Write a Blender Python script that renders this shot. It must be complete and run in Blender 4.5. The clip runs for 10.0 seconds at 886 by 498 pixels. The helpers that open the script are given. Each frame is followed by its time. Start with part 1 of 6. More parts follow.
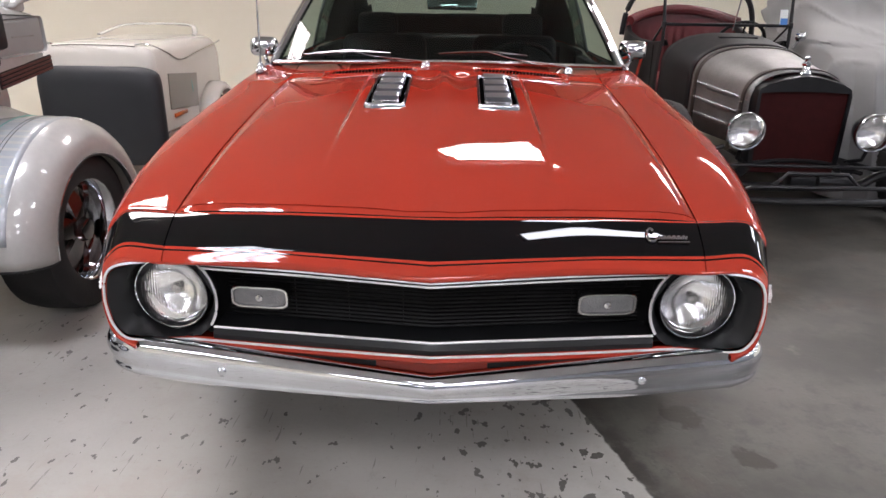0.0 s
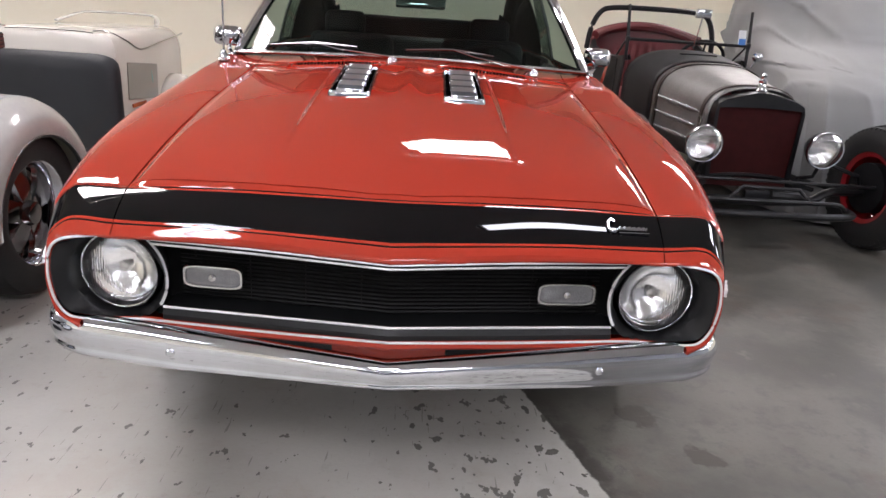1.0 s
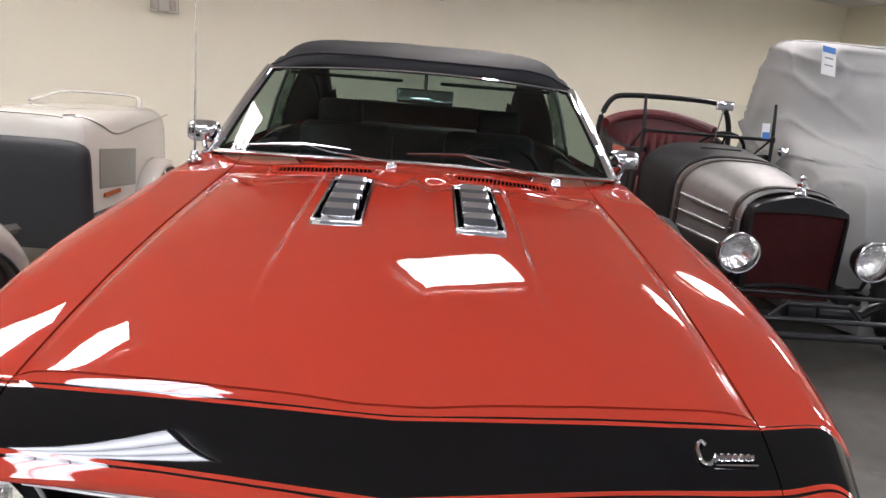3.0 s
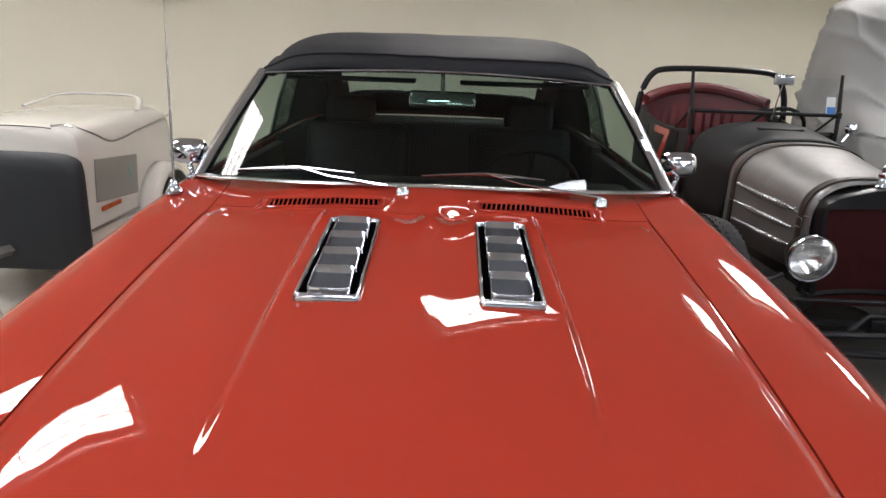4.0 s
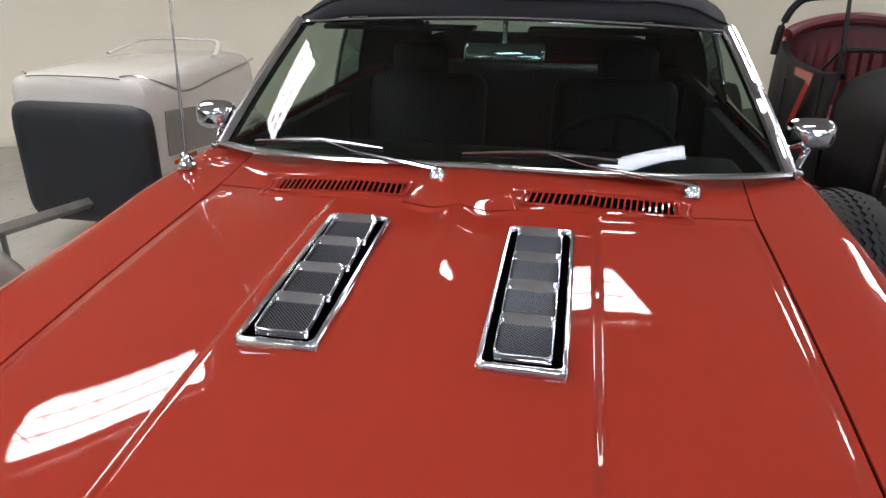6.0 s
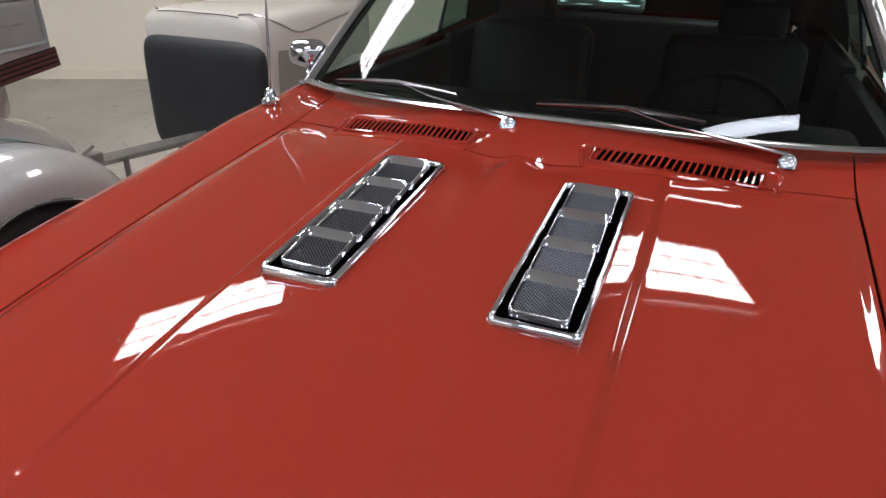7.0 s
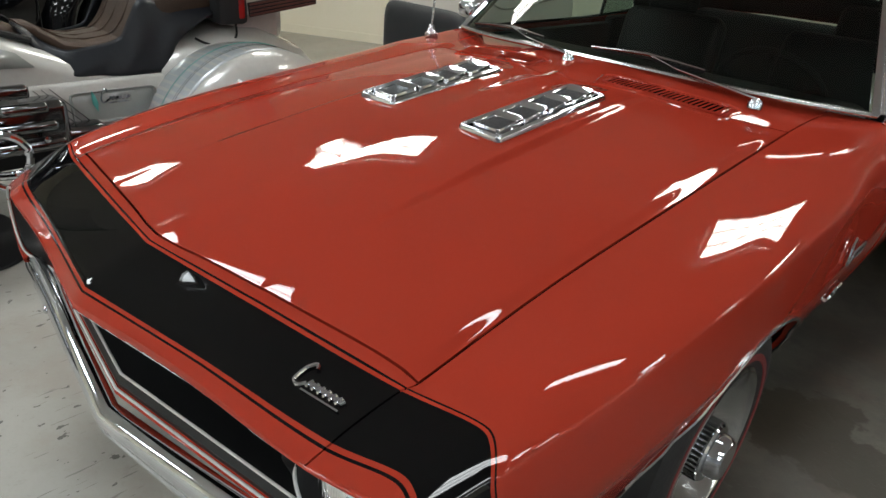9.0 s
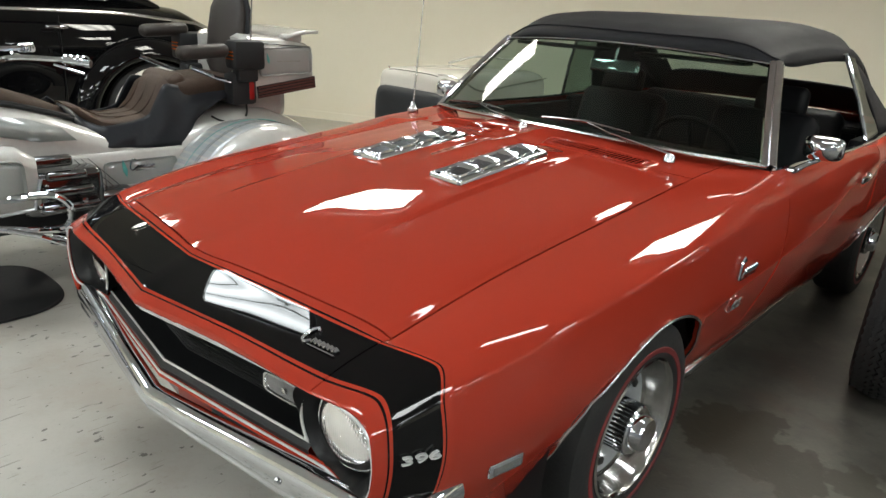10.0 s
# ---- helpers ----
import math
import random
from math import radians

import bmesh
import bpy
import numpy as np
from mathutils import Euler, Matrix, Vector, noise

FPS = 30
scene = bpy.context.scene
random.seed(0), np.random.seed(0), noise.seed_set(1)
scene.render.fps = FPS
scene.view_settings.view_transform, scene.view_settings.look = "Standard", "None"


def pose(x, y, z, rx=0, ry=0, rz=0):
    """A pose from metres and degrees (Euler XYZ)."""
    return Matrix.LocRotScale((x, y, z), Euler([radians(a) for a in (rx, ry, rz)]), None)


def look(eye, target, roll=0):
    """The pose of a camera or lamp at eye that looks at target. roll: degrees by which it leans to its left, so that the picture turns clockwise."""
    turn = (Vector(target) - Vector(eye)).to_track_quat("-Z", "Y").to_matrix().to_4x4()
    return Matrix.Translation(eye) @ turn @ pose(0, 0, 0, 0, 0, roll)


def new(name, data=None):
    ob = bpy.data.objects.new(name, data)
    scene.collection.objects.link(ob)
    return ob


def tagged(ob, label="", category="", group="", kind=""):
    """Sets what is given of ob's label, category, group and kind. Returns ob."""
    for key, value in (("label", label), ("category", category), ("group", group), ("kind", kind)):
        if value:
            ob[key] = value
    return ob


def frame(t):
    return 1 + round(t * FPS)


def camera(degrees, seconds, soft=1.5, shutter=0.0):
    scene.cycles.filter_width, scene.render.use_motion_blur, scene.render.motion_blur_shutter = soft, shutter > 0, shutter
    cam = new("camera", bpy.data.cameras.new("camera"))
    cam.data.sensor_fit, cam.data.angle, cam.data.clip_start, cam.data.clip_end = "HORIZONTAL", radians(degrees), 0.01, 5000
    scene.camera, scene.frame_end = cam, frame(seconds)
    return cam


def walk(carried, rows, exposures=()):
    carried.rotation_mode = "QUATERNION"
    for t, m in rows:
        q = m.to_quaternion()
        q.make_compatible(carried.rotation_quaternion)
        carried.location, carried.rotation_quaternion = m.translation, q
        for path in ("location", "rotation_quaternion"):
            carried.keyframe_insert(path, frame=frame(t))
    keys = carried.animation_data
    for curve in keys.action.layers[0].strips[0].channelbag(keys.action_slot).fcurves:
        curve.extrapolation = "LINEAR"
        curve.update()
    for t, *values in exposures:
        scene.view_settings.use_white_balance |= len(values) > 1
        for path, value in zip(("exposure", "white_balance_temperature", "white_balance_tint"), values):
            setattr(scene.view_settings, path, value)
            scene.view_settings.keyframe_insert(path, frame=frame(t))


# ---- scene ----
cam = camera(66.6, 10.0)
PATH = [
    (0, (0.045, -1.249, 1.268), (0.015, 0.624, 0.566), 0.8),
    (0.5, (0.043, -1.258, 1.226), (0.090, 0.628, 0.560), 2.7),
    (1, (0.047, -1.252, 1.203), (0.132, 0.633, 0.540), 3.8),
    (1.5, (0.044, -1.236, 1.167), (0.122, 0.681, 0.601), 4.9),
    (2, (0.051, -1.174, 1.135), (0.121, 0.766, 0.653), 5.3),
    (2.5, (0.029, -0.984, 1.218), (0.088, 0.960, 0.752), 5.4),
    (2.7, (0.008, -0.886, 1.251), (0.090, 1.060, 0.795), 5.3),
    (3.8, (0.043, -0.407, 1.397), (0.072, 1.510, 0.828), 2.5),
    (4, (0.041, -0.322, 1.414), (0.041, 1.595, 0.842), 2.2),
    (4.5, (0.022, -0.134, 1.453), (0.006, 1.815, 1.007), 1.5),
    (5, (0.015, -0.035, 1.446), (0.005, 1.889, 0.900), 0.2),
    (5.2, (0.023, -0.014, 1.454), (0.016, 1.898, 0.868), -0.1),
    (6.3, (0.283, 0.141, 1.453), (-0.182, 1.908, 0.640), 0.2),
    (6.5, (0.298, 0.163, 1.455), (-0.212, 1.909, 0.621), -0.2),
    (7, (0.343, 0.158, 1.426), (-0.314, 1.828, 0.545), 1.3),
    (7.5, (0.491, 0.027, 1.416), (-0.329, 1.599, 0.491), 2.4),
    (8, (0.684, -0.077, 1.424), (-0.276, 1.413, 0.497), 4.0),
    (8.5, (0.948, -0.140, 1.399), (-0.205, 1.232, 0.510), 4.5),
    (9, (1.163, -0.289, 1.398), (-0.034, 1.043, 0.506), 4.6),
    (9.5, (1.350, -0.484, 1.418), (0.176, 0.924, 0.619), 3.9),
    (10, (1.513, -0.568, 1.426), (0.253, 0.832, 0.752), 3.9),
]
walk(cam, [(t, look(eye, target, roll)) for t, eye, target, roll in PATH],
     [(0, .78, 6450, 18), (2.5, .96, 6450, 18), (3.8, .70, 6400, 12), (5.2, .64, 6400, 12), (6.3, .46, 6200, 13), (8.2, .22, 6450, 14), (8.6, .22, 6550, 9), (9.3, .38, 6600, 2), (10, .58, 6700, 3)])

# ---------------------------------------------------------------- helpers
def smooth(curve, at):
    """Monotone cubic through curve = [(t, value), ...], evaluated at an array."""
    xs = np.array([c[0] for c in curve], float)
    ys = np.array([c[1] for c in curve], float)
    h, d = np.diff(xs), np.diff(ys) / np.diff(xs)
    m = np.r_[d[0], (d[:-1] + d[1:]) / 2, d[-1]]
    for k in range(1, len(xs) - 1):
        if d[k - 1] * d[k] <= 0:
            m[k] = 0
        else:
            w1, w2 = 2 * h[k] + h[k - 1], h[k] + 2 * h[k - 1]
            m[k] = (w1 + w2) / (w1 / d[k - 1] + w2 / d[k])
    at = np.clip(np.asarray(at, float), xs[0], xs[-1])
    k = np.clip(np.searchsorted(xs, at) - 1, 0, len(h) - 1)
    s = (at - xs[k]) / h[k]
    return ((1 + 2 * s) * (1 - s) ** 2 * ys[k] + s * (1 - s) ** 2 * h[k] * m[k]
            + s * s * (3 - 2 * s) * ys[k + 1] + s * s * (s - 1) * h[k] * m[k + 1])


def thing(name, label, category, group="", kind=""):
    return tagged(new(name), label, category, group, kind)


def part(name, shape, material, parent=None, label="", angle=35, solid=0.0):
    """Links a bmesh, or (vertices, faces[, material indices]), as one mesh under a thing or a part."""
    me = bpy.data.meshes.new(name)
    if isinstance(shape, tuple):
        me.from_pydata([tuple(v) for v in shape[0]], [], [tuple(f) for f in shape[1]])
        if len(shape) > 2:
            me.polygons.foreach_set("material_index", shape[2])
    else:
        bmesh.ops.recalc_face_normals(shape, faces=shape.faces)
        shape.to_mesh(me)
        shape.free()
    for m in (material if isinstance(material, (list, tuple)) else [material]):
        me.materials.append(m)
    me.polygons.foreach_set("use_smooth", [True] * len(me.polygons))
    me.set_sharp_from_angle(angle=radians(angle))
    ob = new(name, me)
    if parent is not None:
        ob.parent = parent
    if label:
        ob["label"] = label
    if solid:
        mod = ob.modifiers.new("thickness", "SOLIDIFY")
        mod.thickness, mod.offset = solid, -1
    return ob


def joined(*shapes):
    """Several (vertices, faces) as one."""
    vs, fs = [], []
    for shape in shapes:
        n = len(vs)
        vs += [tuple(v) for v in shape[0]]
        fs += [tuple(i + n for i in f) for f in shape[1]]
    return vs, fs


def moved(shape, m):
    return [tuple(m @ Vector(v)) for v in shape[0]], shape[1]


def mirrored(shape):
    return [(-v[0], v[1], v[2]) for v in shape[0]], [tuple(reversed(f)) for f in shape[1]]


def box(cx, cy, cz, sx, sy, sz, bevel=0.0, segments=2):
    bm = bmesh.new()
    bmesh.ops.create_cube(bm, size=1)
    for v in bm.verts:
        v.co = (cx + v.co.x * sx, cy + v.co.y * sy, cz + v.co.z * sz)
    if bevel:
        bmesh.ops.bevel(bm, geom=bm.edges[:], offset=bevel, segments=segments, affect="EDGES", profile=0.5)
    return plain(bm)


def plain(bm):
    """A bmesh as (vertices, faces)."""
    bmesh.ops.recalc_face_normals(bm, faces=bm.faces)
    bm.verts.index_update()
    out = [tuple(v.co) for v in bm.verts], [tuple(v.index for v in f.verts) for f in bm.faces]
    bm.free()
    return out


def grid(rows, closed_u=False, closed_v=False, flip=False):
    """Faces over rows of points, all of one length."""
    n, m = len(rows), len(rows[0])
    vs = [tuple(p) for row in rows for p in row]
    fs = []
    for i in range(n if closed_v else n - 1):
        for j in range(m if closed_u else m - 1):
            a, b = i * m + j, i * m + (j + 1) % m
            c, d = ((i + 1) % n) * m + (j + 1) % m, ((i + 1) % n) * m + j
            fs.append((d, c, b, a) if flip else (a, b, c, d))
    return vs, fs


def curve_points(points, steps=6, closed=False):
    """A Catmull-Rom curve through points."""
    ps = [Vector(p) for p in points]
    n, out = len(ps), []
    for k in range(n if closed else n - 1):
        p0 = ps[(k - 1) % n] if closed or k else ps[0] * 2 - ps[1]
        p1, p2 = ps[k], ps[(k + 1) % n]
        p3 = ps[(k + 2) % n] if closed or k + 2 < n else ps[-1] * 2 - ps[-2]
        for s in range(steps):
            t = s / steps
            out.append(0.5 * (2 * p1 + (p2 - p0) * t + (2 * p0 - 5 * p1 + 4 * p2 - p3) * t * t + (3 * p1 - p0 - 3 * p2 + p3) * t ** 3))
    if not closed:
        out.append(ps[-1])
    return out


def sweep(points, radius, sides=8, closed=False, squash=1.0, up=(0, 0, 1)):
    """A tube along points; radius is a number or one a point. squash flattens it along up."""
    ps = [Vector(p) for p in points]
    n = len(ps)
    radii = radius if isinstance(radius, (list, tuple)) else [radius] * n
    rows = []
    for k, p in enumerate(ps):
        if closed:
            way = ps[(k + 1) % n] - ps[k - 1]
        else:
            way = ps[min(k + 1, n - 1)] - ps[max(k - 1, 0)]
        way.normalize()
        ref = Vector(up) if abs(way.dot(Vector(up))) < 0.97 else Vector((1, 0, 0.1))
        a = way.cross(ref).normalized()
        b = a.cross(way).normalized()
        rows.append([p + radii[k] * (math.cos(q) * a + squash * math.sin(q) * b) for q in (2 * math.pi * s / sides for s in range(sides))])
    vs, fs = grid(rows, closed_u=True, closed_v=closed, flip=True)
    if not closed:
        fs.append(tuple(range(sides)))
        fs.append(tuple(reversed(range((n - 1) * sides, n * sides))))
    return vs, fs


def spin(profile, steps=32, axis="z"):
    """Turns a profile of (radius, height) about an axis."""
    rows = []
    for r, h in profile:
        row = []
        for s in range(steps):
            q = 2 * math.pi * s / steps
            a, b = r * math.cos(q), r * math.sin(q)
            row.append({"z": (a, b, h), "x": (h, a, b), "y": (a, h, b)}[axis])
        rows.append(row)
    vs, fs = grid(rows, closed_u=True, flip=axis == "y")
    return vs, fs


def rod(a, b, r, sides=10):
    return sweep([a, b], r, sides)


# ---------------------------------------------------------------- light
world = bpy.data.worlds.new("world")
world.use_nodes = True
world.node_tree.nodes["Background"].inputs["Color"].default_value = (0.8, 0.87, 1, 1)
world.node_tree.nodes["Background"].inputs["Strength"].default_value = 0.3
scene.world = world

# ---------------------------------------------------------------- materials
def material(name, colour, rough=0.5, metal=0.0, coat=0.0, second=None, scale=8.0, bump=0.0, bump_scale=120.0, amount=0.5,
             rough_var=0.0, spec=0.5, transmission=0.0, emit=0.0, sheen=0.0, coords="Object", fine=0.0, coat_rough=0.015):
    """A principled surface with a large and a fine variation of colour, roughness and relief."""
    m = bpy.data.materials.new(name)
    m.use_nodes = True
    nt = m.node_tree
    b = nt.nodes["Principled BSDF"]
    b.inputs["Base Color"].default_value = (*colour, 1)
    b.inputs["Roughness"].default_value = rough
    b.inputs["Metallic"].default_value = metal
    b.inputs["Coat Weight"].default_value = coat
    b.inputs["Coat Roughness"].default_value = coat_rough
    b.inputs["Specular IOR Level"].default_value = spec
    b.inputs["Transmission Weight"].default_value = transmission
    b.inputs["Sheen Weight"].default_value = sheen
    if emit:
        b.inputs["Emission Color"].default_value = (*colour, 1)
        b.inputs["Emission Strength"].default_value = emit
    tc = nt.nodes.new("ShaderNodeTexCoord")
    if second is not None:
        n1 = nt.nodes.new("ShaderNodeTexNoise")
        n1.inputs["Scale"].default_value, n1.inputs["Detail"].default_value = scale, 6
        n1.inputs["Roughness"].default_value = 0.6
        nt.links.new(tc.outputs[coords], n1.inputs["Vector"])
        ramp = nt.nodes.new("ShaderNodeMapRange")
        ramp.inputs["From Min"].default_value, ramp.inputs["From Max"].default_value = 0.5 - 0.25 * amount - 0.1, 0.75
        nt.links.new(n1.outputs["Fac"], ramp.inputs["Value"])
        mix = nt.nodes.new("ShaderNodeMix")
        mix.data_type = "RGBA"
        mix.inputs[6].default_value, mix.inputs[7].default_value = (*colour, 1), (*second, 1)
        nt.links.new(ramp.outputs["Result"], mix.inputs[0])
        out = mix.outputs[2]
        if fine:
            n3 = nt.nodes.new("ShaderNodeTexNoise")
            n3.inputs["Scale"].default_value, n3.inputs["Detail"].default_value = scale * 14, 3
            nt.links.new(tc.outputs[coords], n3.inputs["Vector"])
            mul = nt.nodes.new("ShaderNodeMix")
            mul.data_type, mul.blend_type = "RGBA", "OVERLAY"
            mul.inputs[0].default_value = fine
            nt.links.new(out, mul.inputs[6])
            nt.links.new(n3.outputs["Fac"], mul.inputs[7])
            out = mul.outputs[2]
        nt.links.new(out, b.inputs["Base Color"])
        if rough_var:
            rr = nt.nodes.new("ShaderNodeMapRange")
            rr.inputs["To Min"].default_value, rr.inputs["To Max"].default_value = max(0.0, rough - rough_var), rough + rough_var
            nt.links.new(n1.outputs["Fac"], rr.inputs["Value"])
            nt.links.new(rr.outputs["Result"], b.inputs["Roughness"])
    if bump:
        n2 = nt.nodes.new("ShaderNodeTexNoise")
        n2.inputs["Scale"].default_value, n2.inputs["Detail"].default_value = bump_scale, 4
        nt.links.new(tc.outputs[coords], n2.inputs["Vector"])
        bp = nt.nodes.new("ShaderNodeBump")
        bp.inputs["Strength"].default_value, bp.inputs["Distance"].default_value = bump, 0.004
        nt.links.new(n2.outputs["Fac"], bp.inputs["Height"])
        nt.links.new(bp.outputs["Normal"], b.inputs["Normal"])
    return m


def glass(name, tint, rough=0.0, ior=1.5, thin=True):
    """A thin pane: clear or tinted, with a gloss that grows at grazing angles."""
    m = bpy.data.materials.new(name)
    m.use_nodes = True
    nt = m.node_tree
    nt.nodes.remove(nt.nodes["Principled BSDF"])
    out = nt.nodes["Material Output"]
    clear, gloss = nt.nodes.new("ShaderNodeBsdfTransparent"), nt.nodes.new("ShaderNodeBsdfGlossy")
    clear.inputs["Color"].default_value = (*tint, 1)
    gloss.inputs["Roughness"].default_value = rough
    fres, mix = nt.nodes.new("ShaderNodeLayerWeight"), nt.nodes.new("ShaderNodeMixShader")
    fres.inputs["Blend"].default_value = 0.5
    power, scale_ = nt.nodes.new("ShaderNodeMath"), nt.nodes.new("ShaderNodeMath")
    power.operation, scale_.operation = "POWER", "MULTIPLY_ADD"
    power.inputs[1].default_value = 5.0
    scale_.inputs[1].default_value, scale_.inputs[2].default_value = 0.9, ((ior - 1) / (ior + 1)) ** 2 * 1.05
    nt.links.new(fres.outputs["Facing"], power.inputs[0])
    nt.links.new(power.outputs[0], scale_.inputs[0])
    nt.links.new(scale_.outputs[0], mix.inputs[0])
    nt.links.new(clear.outputs[0], mix.inputs[1])
    nt.links.new(gloss.outputs[0], mix.inputs[2])
    nt.links.new(mix.outputs[0], out.inputs["Surface"])
    return m


RED = material("red_paint", (0.345, 0.0340, 0.0182), 0.5, coat=0.85, second=(0.327, 0.0320, 0.0172), scale=0.8, spec=0.0, coat_rough=0.02)
BLACK = material("black_paint", (0.0025, 0.0025, 0.003), 0.5, coat=0.60, second=(0.0045, 0.0045, 0.005), scale=1.5, spec=0.0)
CHROME = material("chrome", (0.72, 0.74, 0.78), 0.035, 1.0, second=(0.63, 0.65, 0.69), scale=14.0, rough_var=0.015)
STEEL = material("bright_steel", (0.66, 0.66, 0.65), 0.24, 1.0, second=(0.5, 0.5, 0.5), scale=20.0, rough_var=0.06)
TRIM_DARK = material("dark_grey_trim", (0.010, 0.0105, 0.011), 0.4, second=(0.007, 0.007, 0.0075), scale=15.0, spec=0.3)
PLASTIC = material("black_plastic", (0.008, 0.008, 0.008), 0.5, second=(0.012, 0.012, 0.012), scale=30.0, spec=0.12)
SILVER_TRIM = material("bright_silver_trim", (0.72, 0.72, 0.71), 0.3, 0.35, second=(0.64, 0.64, 0.63), scale=12.0)
GREY_WALL = material("grey_wall_paint", (0.22, 0.225, 0.235), 0.6, second=(0.2, 0.205, 0.215), scale=1.5, bump=0.15, bump_scale=160.0)
DARK_CHROME = material("smoky_chrome", (0.22, 0.22, 0.225), 0.12, 1.0, second=(0.14, 0.14, 0.145), scale=14.0, rough_var=0.04)
RING = material("polished_steel_ring", (0.62, 0.62, 0.61), 0.14, 1.0, second=(0.52, 0.52, 0.51), scale=18.0, rough_var=0.04)
# glossless near-black: the shade inside gaps and recesses, put in as colour
SHADE_BLACK = material("shade_black", (0.0015, 0.0015, 0.0015), 1.0, spec=0.0)
RUBBER = material("tyre_rubber", (0.0075, 0.0075, 0.008), 0.75, second=(0.015, 0.0145, 0.014), scale=9.0, bump=0.3, bump_scale=90.0)
REDLINE = material("tyre_red_line", (0.17, 0.012, 0.014), 0.6, second=(0.12, 0.012, 0.012), scale=20.0)
VINYL = material("black_vinyl", (0.012, 0.012, 0.0145), 0.68, second=(0.018, 0.018, 0.021), scale=5.0, bump=0.25, bump_scale=500.0, rough_var=0.1, spec=0.22)
SEAT = material("black_seat_vinyl", (0.010, 0.010, 0.011), 0.45, second=(0.014, 0.014, 0.016), scale=10.0, bump=0.03, bump_scale=300.0, spec=0.12)
WHITE = material("white_paint", (0.58, 0.56, 0.515), 0.5, coat=1.0, second=(0.54, 0.52, 0.475), scale=3.0, spec=0.0)
SILVER = material("silver_paint", (0.36, 0.38, 0.39), 0.4, 0.35, coat=1.0, second=(0.31, 0.33, 0.345), scale=4.0, fine=0.1)
LENS = glass("clear_glass", (0.93, 0.96, 0.96), 0.02)
WINDSHIELD = glass("tinted_glass", (0.31, 0.40, 0.36))
WALL = material("cream_wall_paint", (0.88, 0.83, 0.69), 0.6, second=(0.855, 0.805, 0.67), scale=1.2, bump=0.15, bump_scale=160.0, coords="Object", fine=0.05)
CEIL = material("white_ceiling", (0.66, 0.66, 0.65), 0.8, second=(0.62, 0.62, 0.61), scale=3.0, bump=0.3, bump_scale=80.0)


def floor_material():
    """Light floor paint with chips and scuffs, ending on a line beyond which the slab is bare and stained."""
    m = bpy.data.materials.new("worn_floor")
    m.use_nodes = True
    nt = m.node_tree
    N, link = nt.nodes.new, nt.links.new
    bsdf = nt.nodes["Principled BSDF"]
    place_ = N("ShaderNodeNewGeometry").outputs["Position"]

    def noise_(scale, detail=5, stretch=None, turn=0.0, rough=0.55, shift_=(0, 0, 0)):
        mp = N("ShaderNodeMapping")
        mp.inputs["Scale"].default_value = stretch or (1, 1, 1)
        mp.inputs["Rotation"].default_value = (0, 0, radians(turn))
        mp.inputs["Location"].default_value = shift_
        link(place_, mp.inputs["Vector"])
        n = N("ShaderNodeTexNoise")
        n.inputs["Scale"].default_value, n.inputs["Detail"].default_value, n.inputs["Roughness"].default_value = scale, detail, rough
        link(mp.outputs[0], n.inputs["Vector"])
        return n.outputs["Fac"]

    def calc(op, a, b=None, c=None):
        n = N("ShaderNodeMath")
        n.operation = op
        for k, v in enumerate((a, b, c)):
            if v is None:
                continue
            if isinstance(v, (int, float)):
                n.inputs[k].default_value = v
            else:
                link(v, n.inputs[k])
        return n.outputs[0]

    def step_(x, a, b):
        n = N("ShaderNodeMapRange")
        n.interpolation_type = "SMOOTHSTEP"
        n.inputs["From Min"].default_value, n.inputs["From Max"].default_value = a, b
        link(x, n.inputs["Value"])
        return n.outputs["Result"]

    def mix_(f, a, b):
        n = N("ShaderNodeMix")
        n.data_type = "RGBA"
        for k, v in ((0, f), (6, a), (7, b)):
            if isinstance(v, (int, float)):
                n.inputs[k].default_value = v
            elif isinstance(v, tuple):
                n.inputs[k].default_value = (*v, 1)
            else:
                link(v, n.inputs[k])
        return n.outputs[2]

    sep = N("ShaderNodeSeparateXYZ")
    link(place_, sep.inputs[0])
    x, y = sep.outputs["X"], sep.outputs["Y"]
    # distance to the right of the paint's edge
    s = calc("ADD", calc("MULTIPLY", calc("SUBTRACT", x, .45), .955), calc("MULTIPLY", calc("SUBTRACT", y, .72), .296))
    s = calc("ADD", s, calc("MULTIPLY", calc("SUBTRACT", noise_(18, 6), .5), .035))
    bare = step_(s, -.004, .006)
    broad, mid, fine = noise_(1.1, 6), noise_(5, 6), noise_(70, 4)
    paint = mix_(step_(broad, .35, .68), (.42, .405, .365), (.34, .325, .29))
    paint = mix_(calc("MULTIPLY", step_(mid, .52, .75), .35), paint, (.29, .265, .23))
    paint = mix_(calc("MULTIPLY", step_(noise_(2.3, 8, shift_=(4, 4, 0), rough=.7), .5, .66), .45), paint, (.33, .285, .24))
    paint = mix_(calc("MULTIPLY", step_(noise_(14, 8, shift_=(1, 8, 0), rough=.75), .56, .7), .35), paint, (.25, .225, .195))
    paint = mix_(calc("MULTIPLY", step_(fine, .55, .8), .25), paint, (.26, .24, .21))
    slab = mix_(step_(noise_(1.6, 7, shift_=(3, 1, 0)), .35, .65), (.054, .0515, .043), (.122, .116, .097))
    slab = mix_(calc("MULTIPLY", step_(noise_(3.2, 6, shift_=(7, 2, 0)), .52, .7), .7), slab, (.082, .062, .047))
    slab = mix_(calc("MULTIPLY", step_(noise_(11, 8, shift_=(2, 5, 0), rough=.7), .48, .66), .55), slab, (.052, .050, .046))
